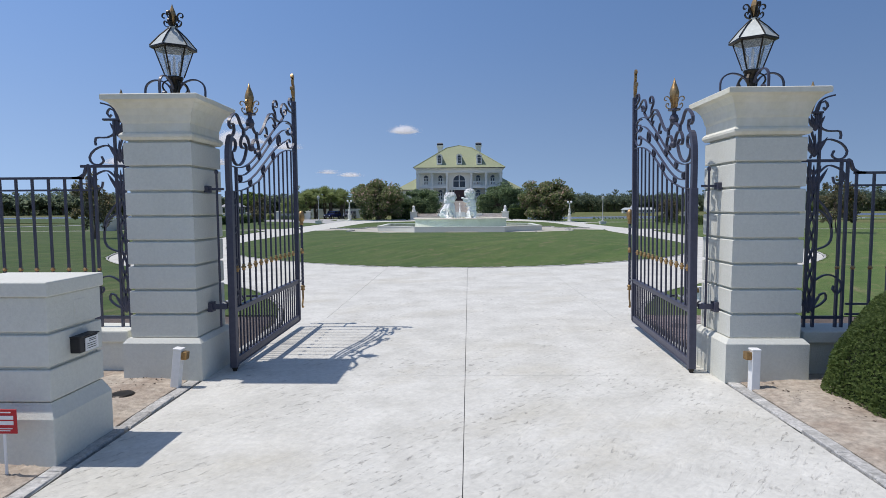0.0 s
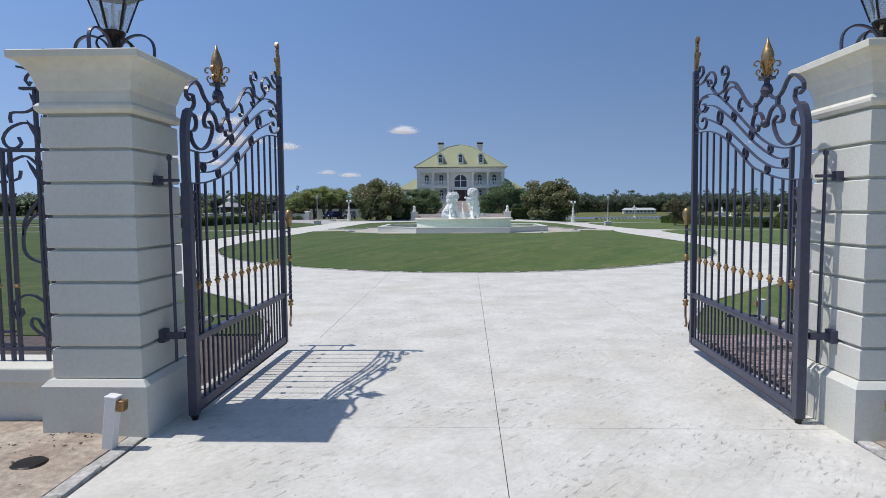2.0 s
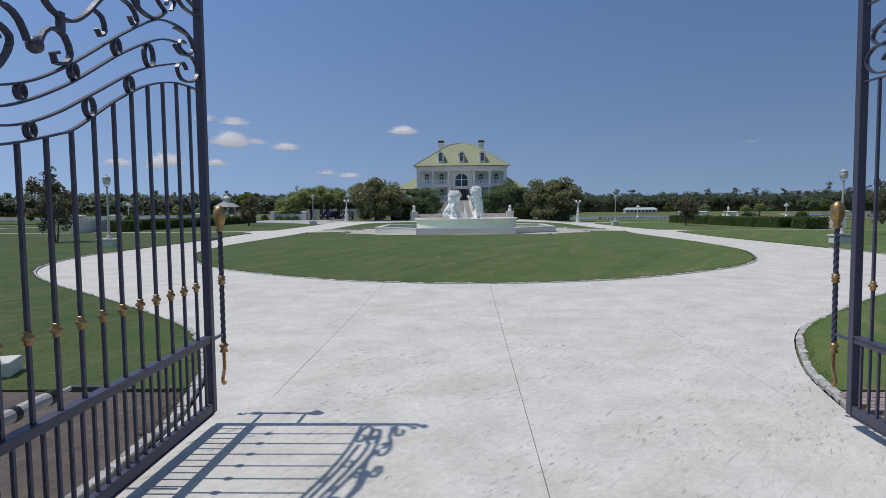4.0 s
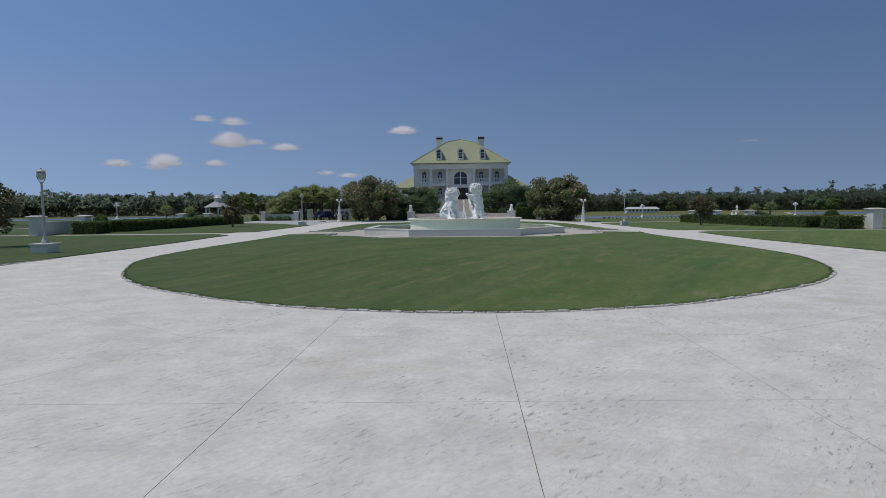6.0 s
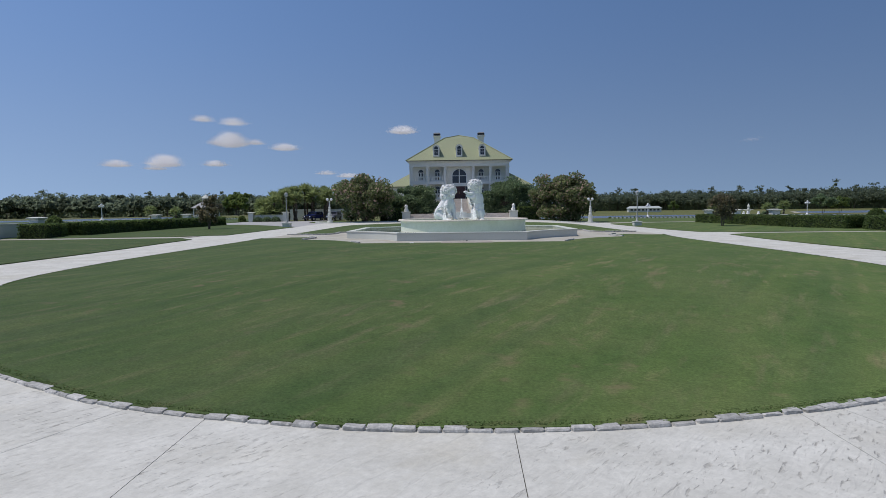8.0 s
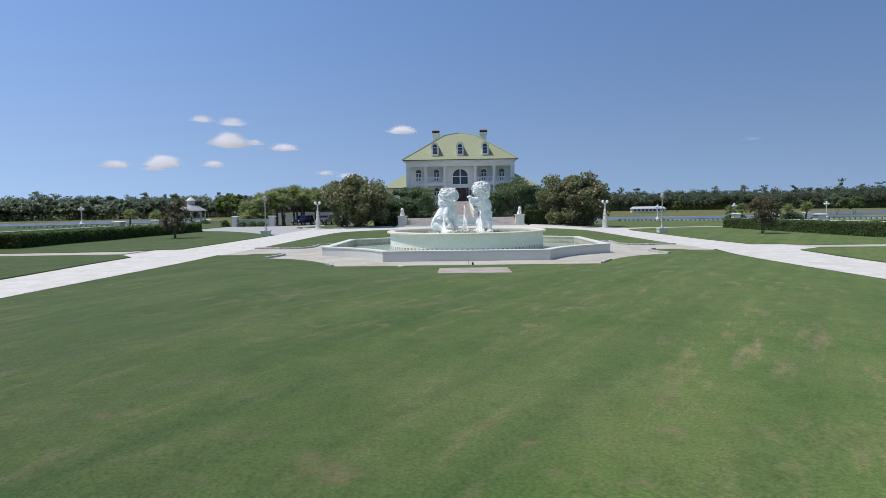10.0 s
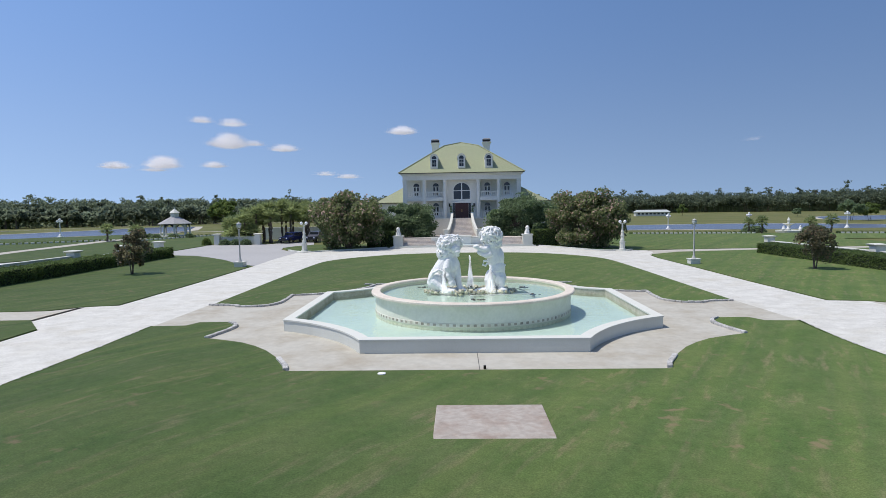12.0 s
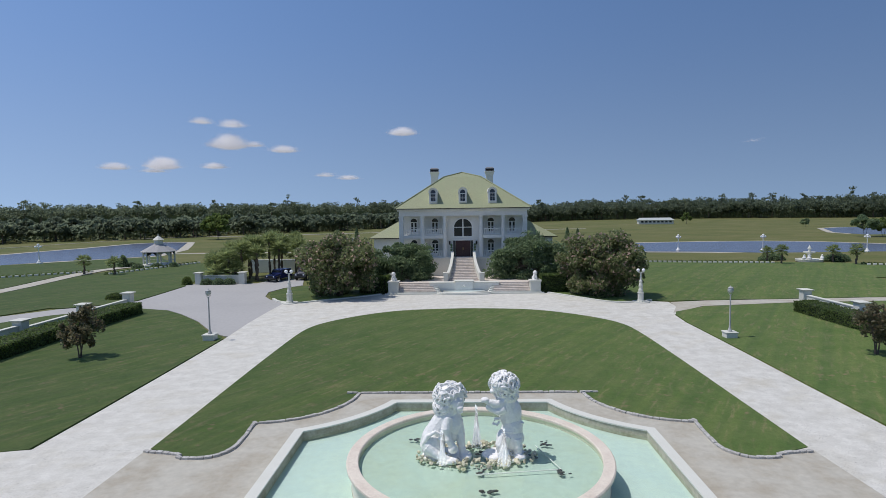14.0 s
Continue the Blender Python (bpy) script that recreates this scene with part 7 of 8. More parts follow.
# ---- palms ----
def palm(x, y, h, seed, r=1.5, n=26, group="court palms"):
    rng = random.Random(seed)
    p = empty("palm_tree", pose(x, y, fall(x, y), 0, 0, rng.uniform(0, 360)), "cabbage palm with a rough trunk and fan leaves", "palm", group)
    bm = bmesh.new()
    k = 9
    tube(bm, [(0.06 * math.sin(i), 0.05 * math.cos(i * 1.3), -0.05 + (h + 0.05) * i / k) for i in range(k + 1)], [0.17 + 0.03 * (i % 2) for i in range(k + 1)], 8)
    part("trunk", bm, BARK, p)
    bm = bmesh.new()
    for i in range(n):
        # a stalk ending in a fan of stiff narrow blades
        a, e = i * 2.4, rng.uniform(-0.8, 1.4)
        d = Vector((math.cos(a) * math.cos(e), math.sin(a) * math.cos(e), math.sin(e)))
        s = Vector((-math.sin(a), math.cos(a), 0))
        up = d.cross(s)
        q = Vector((0, 0, h)) + d * r * rng.uniform(0.35, 0.5)
        tube(bm, [(0, 0, h - 0.1), q], 0.02, 4)
        for j in range(-5, 6):
            t = j * 0.27
            dd = (d * math.cos(t) + s * math.sin(t) + up * rng.uniform(-0.16, 0.16)).normalized()
            tip = q + dd * r * rng.uniform(0.5, 0.68) + Vector((0, 0, -0.05 * r))
            w = (up * rng.uniform(-1, 1) + s * 0.6).normalized() * 0.065
            bm.faces.new([bm.verts.new(v) for v in (q, q + dd * r * 0.25 + w, tip, q + dd * r * 0.25 - w)])
    part("fronds", bm, PALM, p)


rng = random.Random(77)
for i, (x, y, h) in enumerate(((-34.6, 126.0, 3.2), (-33.4, 128.0, 4.4), (-31.6, 129.0, 4.9), (-30.3, 131.5, 5.2), (-32.6, 132, 4.8), (-29.0, 133.5, 5.0), (-27.0, 134.5, 4.6), (-35.8, 130.5, 4.0),
                               (-34.2, 134, 5.0), (-25.6, 131.0, 4.4), (-37.2, 127.2, 2.8), (-31.0, 136, 5.4), (-28.0, 138, 5.2), (-36.4, 125.8, 0.9), (-35.2, 126.6, 1.3), (-33.6, 125.9, 1.2), (-38.0, 129.5, 2.2), (-33.0, 130.0, 3.4), (-30.8, 127.4, 3.8), (-28.6, 130.8, 4.2), (-26.4, 132.6, 3.6), (-36.0, 132.4, 3.2), (-29.8, 134.6, 4.6))):
    palm(x, y, h + 0.35, 100 + i, rng.uniform(1.7, 2.05), 46)
for i, (x, y, h) in enumerate(((-65.4, 139.6, 2.2), (-59.4, 138.4, 2.0), (60.2, 152.1, 2.5), (59.2, 155.3, 2.0), (71.7, 148.7, 2.6), (71.2, 154.5, 2.2))):
    palm(x, y, h, 130 + i, 1.5, 30, "garden palms")


# thin cypresses behind the house
def cypress(x, y, h, seed):
    rng_ = random.Random(seed)
    t = empty("cypress", pose(x, y, 0), "slim dark columnar cypress behind the house", "tree", "cypresses")
    bm = bmesh.new()
    tube(bm, [(0, 0, -0.05), (0, 0, h * 0.9)], [0.12, 0.03], 6)
    part("trunk", bm, BARK, t)
    pts = []
    for i in range(1500):
        u = rng_.random()
        r = 0.55 * (math.sin(math.pi * min(1, 0.2 + 0.8 * u)) ** 0.6) * (0.75 + 0.3 * rng_.random())
        a = rng_.uniform(0, 6.283)
        pts.append((r * math.cos(a), r * math.sin(a), 0.3 + (h - 0.3) * u))
    lv = new("crown", leaf_mesh("crown", pts, 0.17, BUSH, rng_))
    lv.parent = t


for i, (x, y, h) in enumerate(((-19.8, 150, 7.1), (19.6, 150, 6.6), (21.5, 150, 6.4))):
    cypress(x, y, h, 260 + i)

# ---- forecourt, paths, beds ----
def flat(name, outline, z, mat, label, category, drop=0.05):
    return solid(name, sheet([Vector(q) for q in outline], lambda x, y, d: z + fall(x, y), 3.0 if outline[0][0] > 0 else None, drop=drop), mat, label, category, "structure")


flat("road", [(-19.4, 101.4), (-18.9, 98.8), (-18.9, 89.2), (-20.3, 89.7), (-22, 91.2), (-25.6, 96.3), (-29, 100.1), (-31.6, 102.5), (-35.2, 103.7), (-39.5, 102.6), (-42.7, 100.2), (-45.2, 96.0), (-52, 86), (-60, 76), (-62, 78.5), (-54, 89.5), (-48, 99.3), (-44.6, 103.8), (-40.4, 106.2), (-38.7, 109.0), (-38.9, 115.5), (-39.2, 122.2), (-40.3, 124.0), (-38.5, 124.2), (-30, 124.6), (-28.4, 129.5), (-24.4, 129.5), (-22.5, 121.8),
              (-24.4, 119.0), (-25.2, 115.4), (-24.3, 111.6), (-22.9, 109.2), (-21.0, 107.3), (-19.4, 106)], -0.004, GREY_ROAD, "grey concrete side drive leading to the palm court", "drive")
flat("road", [(22.5, 104.0), (20.9, 100.4), (25.4, 104.2), (35.4, 106.0), (60, 107.4), (60, 109.8), (36.8, 108.4), (27.2, 107.9), (23.0, 107.0)], 0.012, CONCRETE, "pale concrete path across the lawn", "path")
for s in (-1, 1):
    flat("path", [(s * 21.2, 62.7), (s * 60, 61.5), (s * 60, 63.0), (s * 22.4, 65.5), (s * 21.2, 66.6)][:: 1 if s > 0 else -1], 0.0, CONCRETE, "pale concrete path between the lawns", "path")
flat("path", [(-60.1, 108), (-61.4, 114), (-62.5, 124), (-64.5, 136), (-65.3, 144.8), (-63.2, 152), (-57.6, 158.4), (-60, 160), (-66, 153), (-68.3, 145), (-67.3, 136), (-65.2, 124), (-63.8, 114), (-62.4, 107.4)], 0.05, CONCRETE, "pale winding garden path", "path")

# medians under the crape myrtles
for s, line in ((-1, [(21.2, 107.3), (19, 106.3), (16.5, 107.8), (13, 110), (10.2, 112.2), (10.2, 117), (16, 121.5), (22.4, 120.8), (24.2, 118.4), (24.7, 115.2), (23.8, 111.8), (22.6, 109.4)]),
                (1, [(21.3, 108.4), (19.4, 107.2), (16.3, 106.6), (13.0, 109.3), (10.2, 112.3), (10.2, 117), (16, 121.5), (24, 121), (60, 128), (60, 110.0), (36.8, 108.6), (27.2, 108.2), (23.2, 107.8)])):
    solid("lawn", sheet([Vector((s * x, y)) for x, y in line], low_lawn, 2.5, drop=0.15), LAWN, "mown grass under the crape myrtle beside the forecourt", "lawn", "structure", smooth=True)
    rim = [Vector((s * x, y)) for x, y in (line[-1], *line[:5])] if s < 0 else [Vector((s * x, y)) for x, y in line[:5]]
    bm = bmesh.new()
    tube(bm, [(q.x, q.y, 0.05 + fall(q.x, q.y)) for q in smooth_line(rim, 0.5)], 0.1, flat=(0.16, 0.3, Vector((0, 0, 1))))
    solid("kerb", bm, WHITE, "white kerb edging the forecourt lawn", "kerb", "structure")
# garden lawns further off
for line in ([(-46, 104.6), (-44.5, 104.2), (-40.6, 106.5), (-38.9, 109.2), (-39.1, 115.6), (-39.4, 122.4), (-40.5, 125), (-40, 134), (-42, 150), (-50, 158), (-56.5, 158), (-63.0, 146), (-64.2, 136), (-62.2, 124), (-61.2, 114), (-60, 108), (-62, 100), (-66, 84), (-62.3, 79), (-54.3, 90), (-48.3, 99.6)],
             [(-64.2, 114), (-65.6, 124), (-67.7, 136), (-68.7, 145), (-66.4, 153), (-61, 160), (-72, 178), (-130, 130), (-130, 100), (-62, 100)],
             [(24.0, 120.4), (61.0, 127.8), (130, 120), (140, 126), (100, 140.6), (75, 150.6), (60, 156.2), (36, 161.8), (18, 164.5), (14.1, 140.8)]):
    solid("lawn", sheet([Vector(q) for q in line], lambda x, y, d: fall(x, y) + 0.04, 7.0, drop=0.1), LAWN, "mown green garden lawn towards the pond", "lawn", "structure", smooth=True)

# ponds with pale banks
for line, lab in (([(-220, 60), (-150, 112), (-104, 151), (-96, 158.7), (-89.9, 166.9), (-80, 173), (-75, 180), (-79, 200), (-88, 222), (-95, 239), (-104, 242), (-111, 235), (-114, 213), (-118.5, 198), (-120.4, 188.5), (-130, 178), (-180, 140), (-250, 100)], "long still pond with pale banks beyond the garden"),
                  ([(21.8, 187.9), (46.6, 191.8), (62.2, 188.3), (73.1, 183.5), (82.6, 177.3), (92.8, 169.6), (130, 120), (163.2, 131.7), (120.3, 208.3), (110.3, 221.1), (96.6, 227.9), (78.0, 229.2), (58.2, 227.3), (22.4, 218.1)], "long still pond with pale banks beyond the garden"),
                  ([(156.2, 257.8), (188.3, 265.4), (284.5, 288.3), (290.2, 353.7), (192.7, 340.4), (180.3, 332.5), (159.0, 290.9)], "distant pond in the dry field")):
    v = [Vector(q) for q in line]
    turn = 1 if sum(a.x * b.y - b.x * a.y for a, b in zip(v, v[1:] + v[:1])) > 0 else -1
    level = sorted(fall(q.x, q.y) for q in v)[len(v) // 2]
    bank = []
    for a, q, b in zip(v[-1:] + v[:-1], v, v[1:] + v[:1]):
        e = (q - a).normalized() + (b - q).normalized()
        bank.append(q + Vector((e.y, -e.x)).normalized() * (2.6 * turn))
    solid("pond_bank", sheet(bank, lambda x, y, d: level - 0.01, None), CONCRETE, "pale stone bank of the pond", "bank", "structure")
    solid("water", sheet(v, lambda x, y, d: level + 0.02, None), POND, lab, "pond", "structure")
bm = bmesh.new()
tube(bm, [(x, y, 0.02) for x, y in ((-240, 170), (-145, 219), (-136.6, 247), (-130, 273), (-116.6, 283), (-88, 285), (-40, 303), (60, 318))], 1, flat=(3.0, 0.04, Vector((0, 0, 1)).cross(Vector((1, 0, 0)))))
solid("far_track", bm, CONCRETE, "pale track along the far side of the field", "track", "structure")


flat("path", [(-74.5, 184.6), (-60, 185.6), (-36, 184.0), (-36, 185.8), (-60, 187.6), (-74.5, 186.6)], 0.0, CONCRETE, "pale path along the end of the pond", "path")


# rows of clipped edging plants
def plant_row(a, b, n, seed, label):
    rng_ = random.Random(seed)
    pts = []
    for i in range(n):
        p = Vector(a).lerp(Vector(b), (i + 0.5) / n)
        for k in range(60):
            d = Vector((rng_.gauss(0, 1), rng_.gauss(0, 1), abs(rng_.gauss(0, 1)))).normalized() * rng_.uniform(0.3, 0.5)
            pts.append((p.x + d.x, p.y + d.y, fall(p.x, p.y) + 0.05 + d.z * 0.9))
    ob = new("edging_plants", leaf_mesh("edging_plants", pts, 0.16, HEDGE, rng_))
    tagged(ob, label, "plants", "", "stuff")


plant_row((-82, 131.5), (-66, 142.9), 22, 1, "row of small clipped plants edging a bed")
plant_row((-61, 138), (-54.3, 158.5), 20, 2, "row of small clipped plants edging a bed")
plant_row((36.0, 159.6), (59.2, 153.9), 26, 3, "row of small clipped plants edging a bed")
plant_row((72.3, 148.4), (93.6, 139.8), 26, 4, "row of small clipped plants edging a bed")
def edging(a, b, n):
    a, b = Vector((*a, 0)), Vector((*b, 0))
    d = (b - a).normalized()
    e = empty("bed_edging", pose(0, 0, 0), "white blocks set between the clipped plants of a bed", "edging", "bed edgings")
    first_ = None
    for i in range(n):
        q = a.lerp(b, (i + 1.0) / n)
        q.z = fall(q.x, q.y)
        m = Matrix.Translation(q) @ Matrix.Rotation(math.atan2(d.y, d.x), 4, "Z")
        if first_ is None:
            first_ = part("block", boxes((-0.28, 0.28, -0.2, 0.2, 0.0, 0.3), bevel=0.03), WHITE, e, at=m)
        else:
            same_mesh("block", first_, e, m)


for a, b, k in (((-82, 131.0), (-66, 142.4), 22), ((-60.6, 137.6), (-53.9, 158.1), 20), ((36.0, 158.9), (59.1, 153.1), 26), ((72.2, 147.7), (93.5, 139.1), 26)):
    edging(a, b, k)


# ---- gazebo ----
SHINGLE = material("weathered_grey_shingle", (0.36, 0.36, 0.36), 0.85, grain=0.2, grain_size=6, stain=(0.29, 0.28, 0.27), stain_size=1.2, stain_amount=0.5)


def gazebo():
    g = empty("gazebo", pose(-59.6, 153.5, 0) @ Matrix.Diagonal((0.84, 0.84, 0.88, 1)), "white octagonal garden pavilion with arches, grey roof and cupola", "gazebo")
    oct_ = lambda r, z, k: Vector((r * math.cos(math.pi / 4 * k + math.pi / 8), r * math.sin(math.pi / 4 * k + math.pi / 8), z))
    part("base", lathe(bmesh.new(), [(3.9, 0), (3.9, 0.45), (3.7, 0.5)], 8, turn=math.pi / 8), WHITE, g)
    for k in range(8):
        p = oct_(3.3, 0, k)
        part("post", boxes((p.x - 0.14, p.x + 0.14, p.y - 0.14, p.y + 0.14, 0.5, 3.2)), WHITE, g)
        a, b = oct_(3.3, 0, k), oct_(3.3, 0, k + 1)
        bm = bmesh.new()
        top, low = [], []
        for i in range(13):
            t = i / 12
            q = a.lerp(b, t)
            arch = 2.3 + 0.75 * math.sin(math.pi * max(0, min(1, (t - 0.1) / 0.8)))
            top.append(bm.verts.new((q.x, q.y, 3.35)))
            low.append(bm.verts.new((q.x, q.y, arch)))
        for i in range(12):
            bm.faces.new((low[i], low[i + 1], top[i + 1], top[i]))
        r = bmesh.ops.solidify(bm, geom=bm.faces[:], thickness=0.12)
        part("arch_panel", bm, WHITE, g)
        if k != 5:
            bm = bmesh.new()
            tube(bm, [a + Vector((0, 0, 1.3)), b + Vector((0, 0, 1.3))], 0.05, 5)
            part("handrail", bm, WHITE, g)
    part("roof", lathe(bmesh.new(), [(3.95, 3.2), (3.95, 3.3), (2.2, 4.25), (0.85, 4.95), (0.0, 4.95)], 8, turn=math.pi / 8), SHINGLE, g, "grey shingled gazebo roof")
    part("cupola", lathe(bmesh.new(), [(0.95, 4.9), (0.95, 5.75), (1.25, 5.8), (0.75, 6.25), (0.12, 6.75), (0.05, 7.2), (0, 7.25)], 8, turn=math.pi / 8), WHITE, g)


gazebo()
for i, (x, y, rx) in enumerate(((-64.6, 152.6, 0.9), (-58, 149.4, 1.3), (-55.6, 151.2, 1.0), (-61.5, 149.2, 1.2))):
    shrub("garden_shrub", "low dark clipped shrub beside the gazebo", pose(x, y, 0), (rx, 0.8, 0.9), BUSH, 500, 0.16, 200 + i, group="gazebo shrubs")
shrub("garden_shrub", "dark tiered clipped shrub beside the gazebo", pose(-65.6, 151.4, 0), (0.9, 0.9, 2.4), BUSH, 700, 0.16, 206, group="gazebo shrubs")


# ---- palm court: walls, car, stones ----
for x in (-38.3, -31.9):
    wall_pillar(x, 124.3, 1.55)
for x in (-20.9, 20.6):
    wall_pillar(x, 149.5, 5.0, 1.0)
court = empty("court_wall", pose(0, 0, 0), "low white wall between two pillars in front of the palms", "wall")
part("wall_body", boxes((-37.8, -32.4, 124.5, 124.8, 0, 1.15), bevel=0.01), WHITE, court)
part("wall_coping", boxes((-37.8, -32.4, 124.43, 124.87, 1.15, 1.25), bevel=0.01), WHITE, court)
back = empty("court_wall", pose(0, 0, 0), "low white wall behind the parked car", "wall")
part("wall_body", boxes((-36, -22, 139.0, 139.4, 0, 2.2), bevel=0.01), HOUSE, back)
for i, x in enumerate((-36.9, -35.2, -33.6)):
    shrub("garden_shrub", "low dark shrub in front of the court wall", pose(x, 123.6, 0), (0.95, 0.5, 0.9), BUSH, 600, 0.12, 210 + i, group="court shrubs")
shrub("garden_shrub", "loose green shrub at the corner of the side drive", pose(-39.9, 123.9, 0), (0.7, 0.7, 1.2), LIGHTTREE, 700, 0.16, 220, group="court shrubs")

shrub("garden_shrub", "low dark clipped shrub behind the garden wall's end pillar", pose(-42.2, 110.6, 0.04), (1.3, 0.7, 0.75), HEDGE, 900, 0.12, 221, group="court shrubs")


def car(m, label="dark blue off-road car parked by the palms", paint=CARPAINT):
    """An off-road car: body, hood, cabin, wheels."""
    c = empty("parked_car", m, label, "car", "parked cars")
    bm = bmesh.new()
    side = [(-2.1, 0.45), (2.1, 0.45), (2.15, 0.7), (2.1, 1.0), (0.75, 1.08), (0.45, 1.72), (-1.75, 1.74), (-2.1, 1.1)]
    a = [bm.verts.new((-0.85, u, z)) for u, z in side]
    b = [bm.verts.new((0.85, u, z)) for u, z in side]
    bm.faces.new(a), bm.faces.new(b[::-1])
    for i in range(len(side)):
        bm.faces.new((a[i], a[(i + 1) % len(side)], b[(i + 1) % len(side)], b[i]))
    bmesh.ops.bevel(bm, geom=bm.edges[:], offset=0.05, segments=2, affect="EDGES")
    part("body", bm, paint, c)
    part("windscreen", boxes((-0.72, 0.72, 0.58, 0.66, 1.12, 1.62)), WINDOW, c, at=None)
    for s in (-1, 1):
        part("side_window", boxes((s * 0.855 - 0.01, s * 0.855 + 0.01, -1.5, 0.35, 1.12, 1.6)), WINDOW, c)
        part("headlight", lathe(bmesh.new(), [(0.11, 0), (0.11, 0.03), (0, 0.05)], 12), LAMPGLASS, c, at=pose(s * 0.6, 2.13, 0.82, -90))
        part("fender", boxes((s * 0.95 - 0.16, s * 0.95 + 0.16, 1.0, 2.0, 0.82, 0.9), bevel=0.02), BLACK, c)
    part("grille", boxes((-0.4, 0.4, 2.14, 2.18, 0.62, 0.95)), BLACK, c)
    part("bumper", boxes((-0.9, 0.9, 2.16, 2.35, 0.45, 0.6), bevel=0.02), BLACK, c)
    wh = None
    for x in (-0.82, 0.82):
        for y in (-1.35, 1.4):
            mm = pose(x, y, 0.38, 0, 90, 0)
            w = part("wheel", lathe(bmesh.new(), [(0.25, -0.13), (0.36, -0.13), (0.38, -0.09), (0.38, 0.09), (0.36, 0.13), (0.25, 0.13)], 18), RUBBER, c, at=mm)
            part("rim", lathe(bmesh.new(), [(0.24, -0.135), (0.24, 0.135)], 14), CHROME, w)


car(pose(-27.6, 127.6, 0, 0, 0, 160))
car(pose(-24.2, 129.6, 0, 0, 0, 172), "dark grey car parked behind the crape myrtle", GREYPAINT)

# ---- far garden fountain ----
ff = empty("garden_fountain", pose(67.7, 156.1, -0.85), "small white tiered garden fountain with statues on its rim", "fountain")
part("basin", lathe(bmesh.new(), [(2.3, 0), (2.4, 0.42), (2.25, 0.47), (2.15, 0.35), (0.3, 0.35)], 24), WHITE, ff)
part("stem", lathe(bmesh.new(), [(0.5, 0.4), (0.3, 0.9), (0.4, 1.5), (1.1, 1.75), (1.1, 1.85), (0.25, 1.8), (0.2, 2.3), (0.35, 2.5), (0.15, 2.9), (0, 3.2)], 16), WHITE, ff)
for x in (-1.7, -0.9, 1.7):
    part("figure", lathe(bmesh.new(), [(0.3, 0.5), (0.35, 0.8), (0.2, 1.1), (0.22, 1.3), (0.0, 1.45)], 10, (x, -1.75 + 0.3 * abs(x), 0)), MARBLE, ff)
flat("path", [(56.9, 152.7), (75.3, 147.4), (76.2, 149.5), (71.0, 153.1), (62.8, 156.1), (57.8, 155.3)], -0.82, CONCRETE, "pale paving round the small garden fountain", "paving")
shrub("garden_shrub", "dark clipped shrub behind the small fountain", pose(62.7, 160.2, -0.93), (2.8, 1.2, 1.3), BUSH, 900, 0.2, 230, group="fountain shrubs")
shrub("garden_shrub", "dark clipped shrub behind the small fountain", pose(72.9, 156.1, -0.85), (2.6, 1.4, 1.5), BUSH, 900, 0.2, 231, group="fountain shrubs")

# ---- distant building ----
fb = empty("far_building", pose(139.6, 454.0, -2.54, 0, 0, -8) @ Matrix.Diagonal((1.24, 1.24, 1.24, 1)), "long low white farm building far across the field", "building")
part("wall", boxes((-9.5, 9.5, 0, 7, 0, 2.3)), WHITE, fb)
bm = bmesh.new()
v = [bm.verts.new(p) for p in ((-10, -0.5, 2.3), (10, -0.5, 2.3), (10, 7.5, 2.3), (-10, 7.5, 2.3), (-8.5, 3.5, 3.6), (8.5, 3.5, 3.6))]
bm.faces.new((v[0], v[1], v[5], v[4])), bm.faces.new((v[1], v[2], v[5])), bm.faces.new((v[2], v[3], v[4], v[5])), bm.faces.new((v[3], v[0], v[4])), bm.faces.new((v[0], v[3], v[2], v[1]))
part("roof", bm, ROOFMETAL, fb)
for i in range(8):
    part("window", boxes((-8.4 + 2.2 * i, -7.0 + 2.2 * i, -0.03, -0.005, 0.9, 1.9)), WINDOW, fb)

# ---- field trees and far woods ----
tree("field_tree", "single round green tree standing in the dry field", pose(-94, 262, 0), 9.6, (5.6, 5.2, 4.0), 1, LIGHTTREE, 2500, 0.75, 240, group="field trees")
tree("field_tree", "dark spreading tree beside the far pond", pose(145.4, 252.8, -1.78), 7.5, (4.6, 4.4, 3.0), 2, BUSH, 2500, 0.5, 241, group="field trees")
tree("field_tree", "dark spreading tree beside the far pond", pose(153.7, 255.3, -1.79), 6.8, (4.4, 4.2, 2.8), 2, LIGHTTREE, 2500, 0.5, 242, group="field trees")
tree("field_tree", "small round tree in the dry field", pose(186.5, 357.7, -2.18), 4.5, (2.4, 2.4, 2.0), 1, BUSH, 900, 0.5, 243, group="field trees")
tree("field_tree", "young tree beside the far farm building", pose(158.0, 446.9, -2.51), 8.0, (3.4, 3.4, 3.6), 1, LIGHTTREE, 900, 0.7, 244, group="field trees")
EDGE = [(-700, 10), (-480, 85), (-330, 160), (-240, 208), (-168, 247), (-128, 268), (-90, 308), (-45, 355), (37.7, 539.8), (137.8, 614.8), (237.9, 614.8), (338.0, 577.3), (450.6, 527.2), (641.6, 421.7), (883.2, 225.5)]


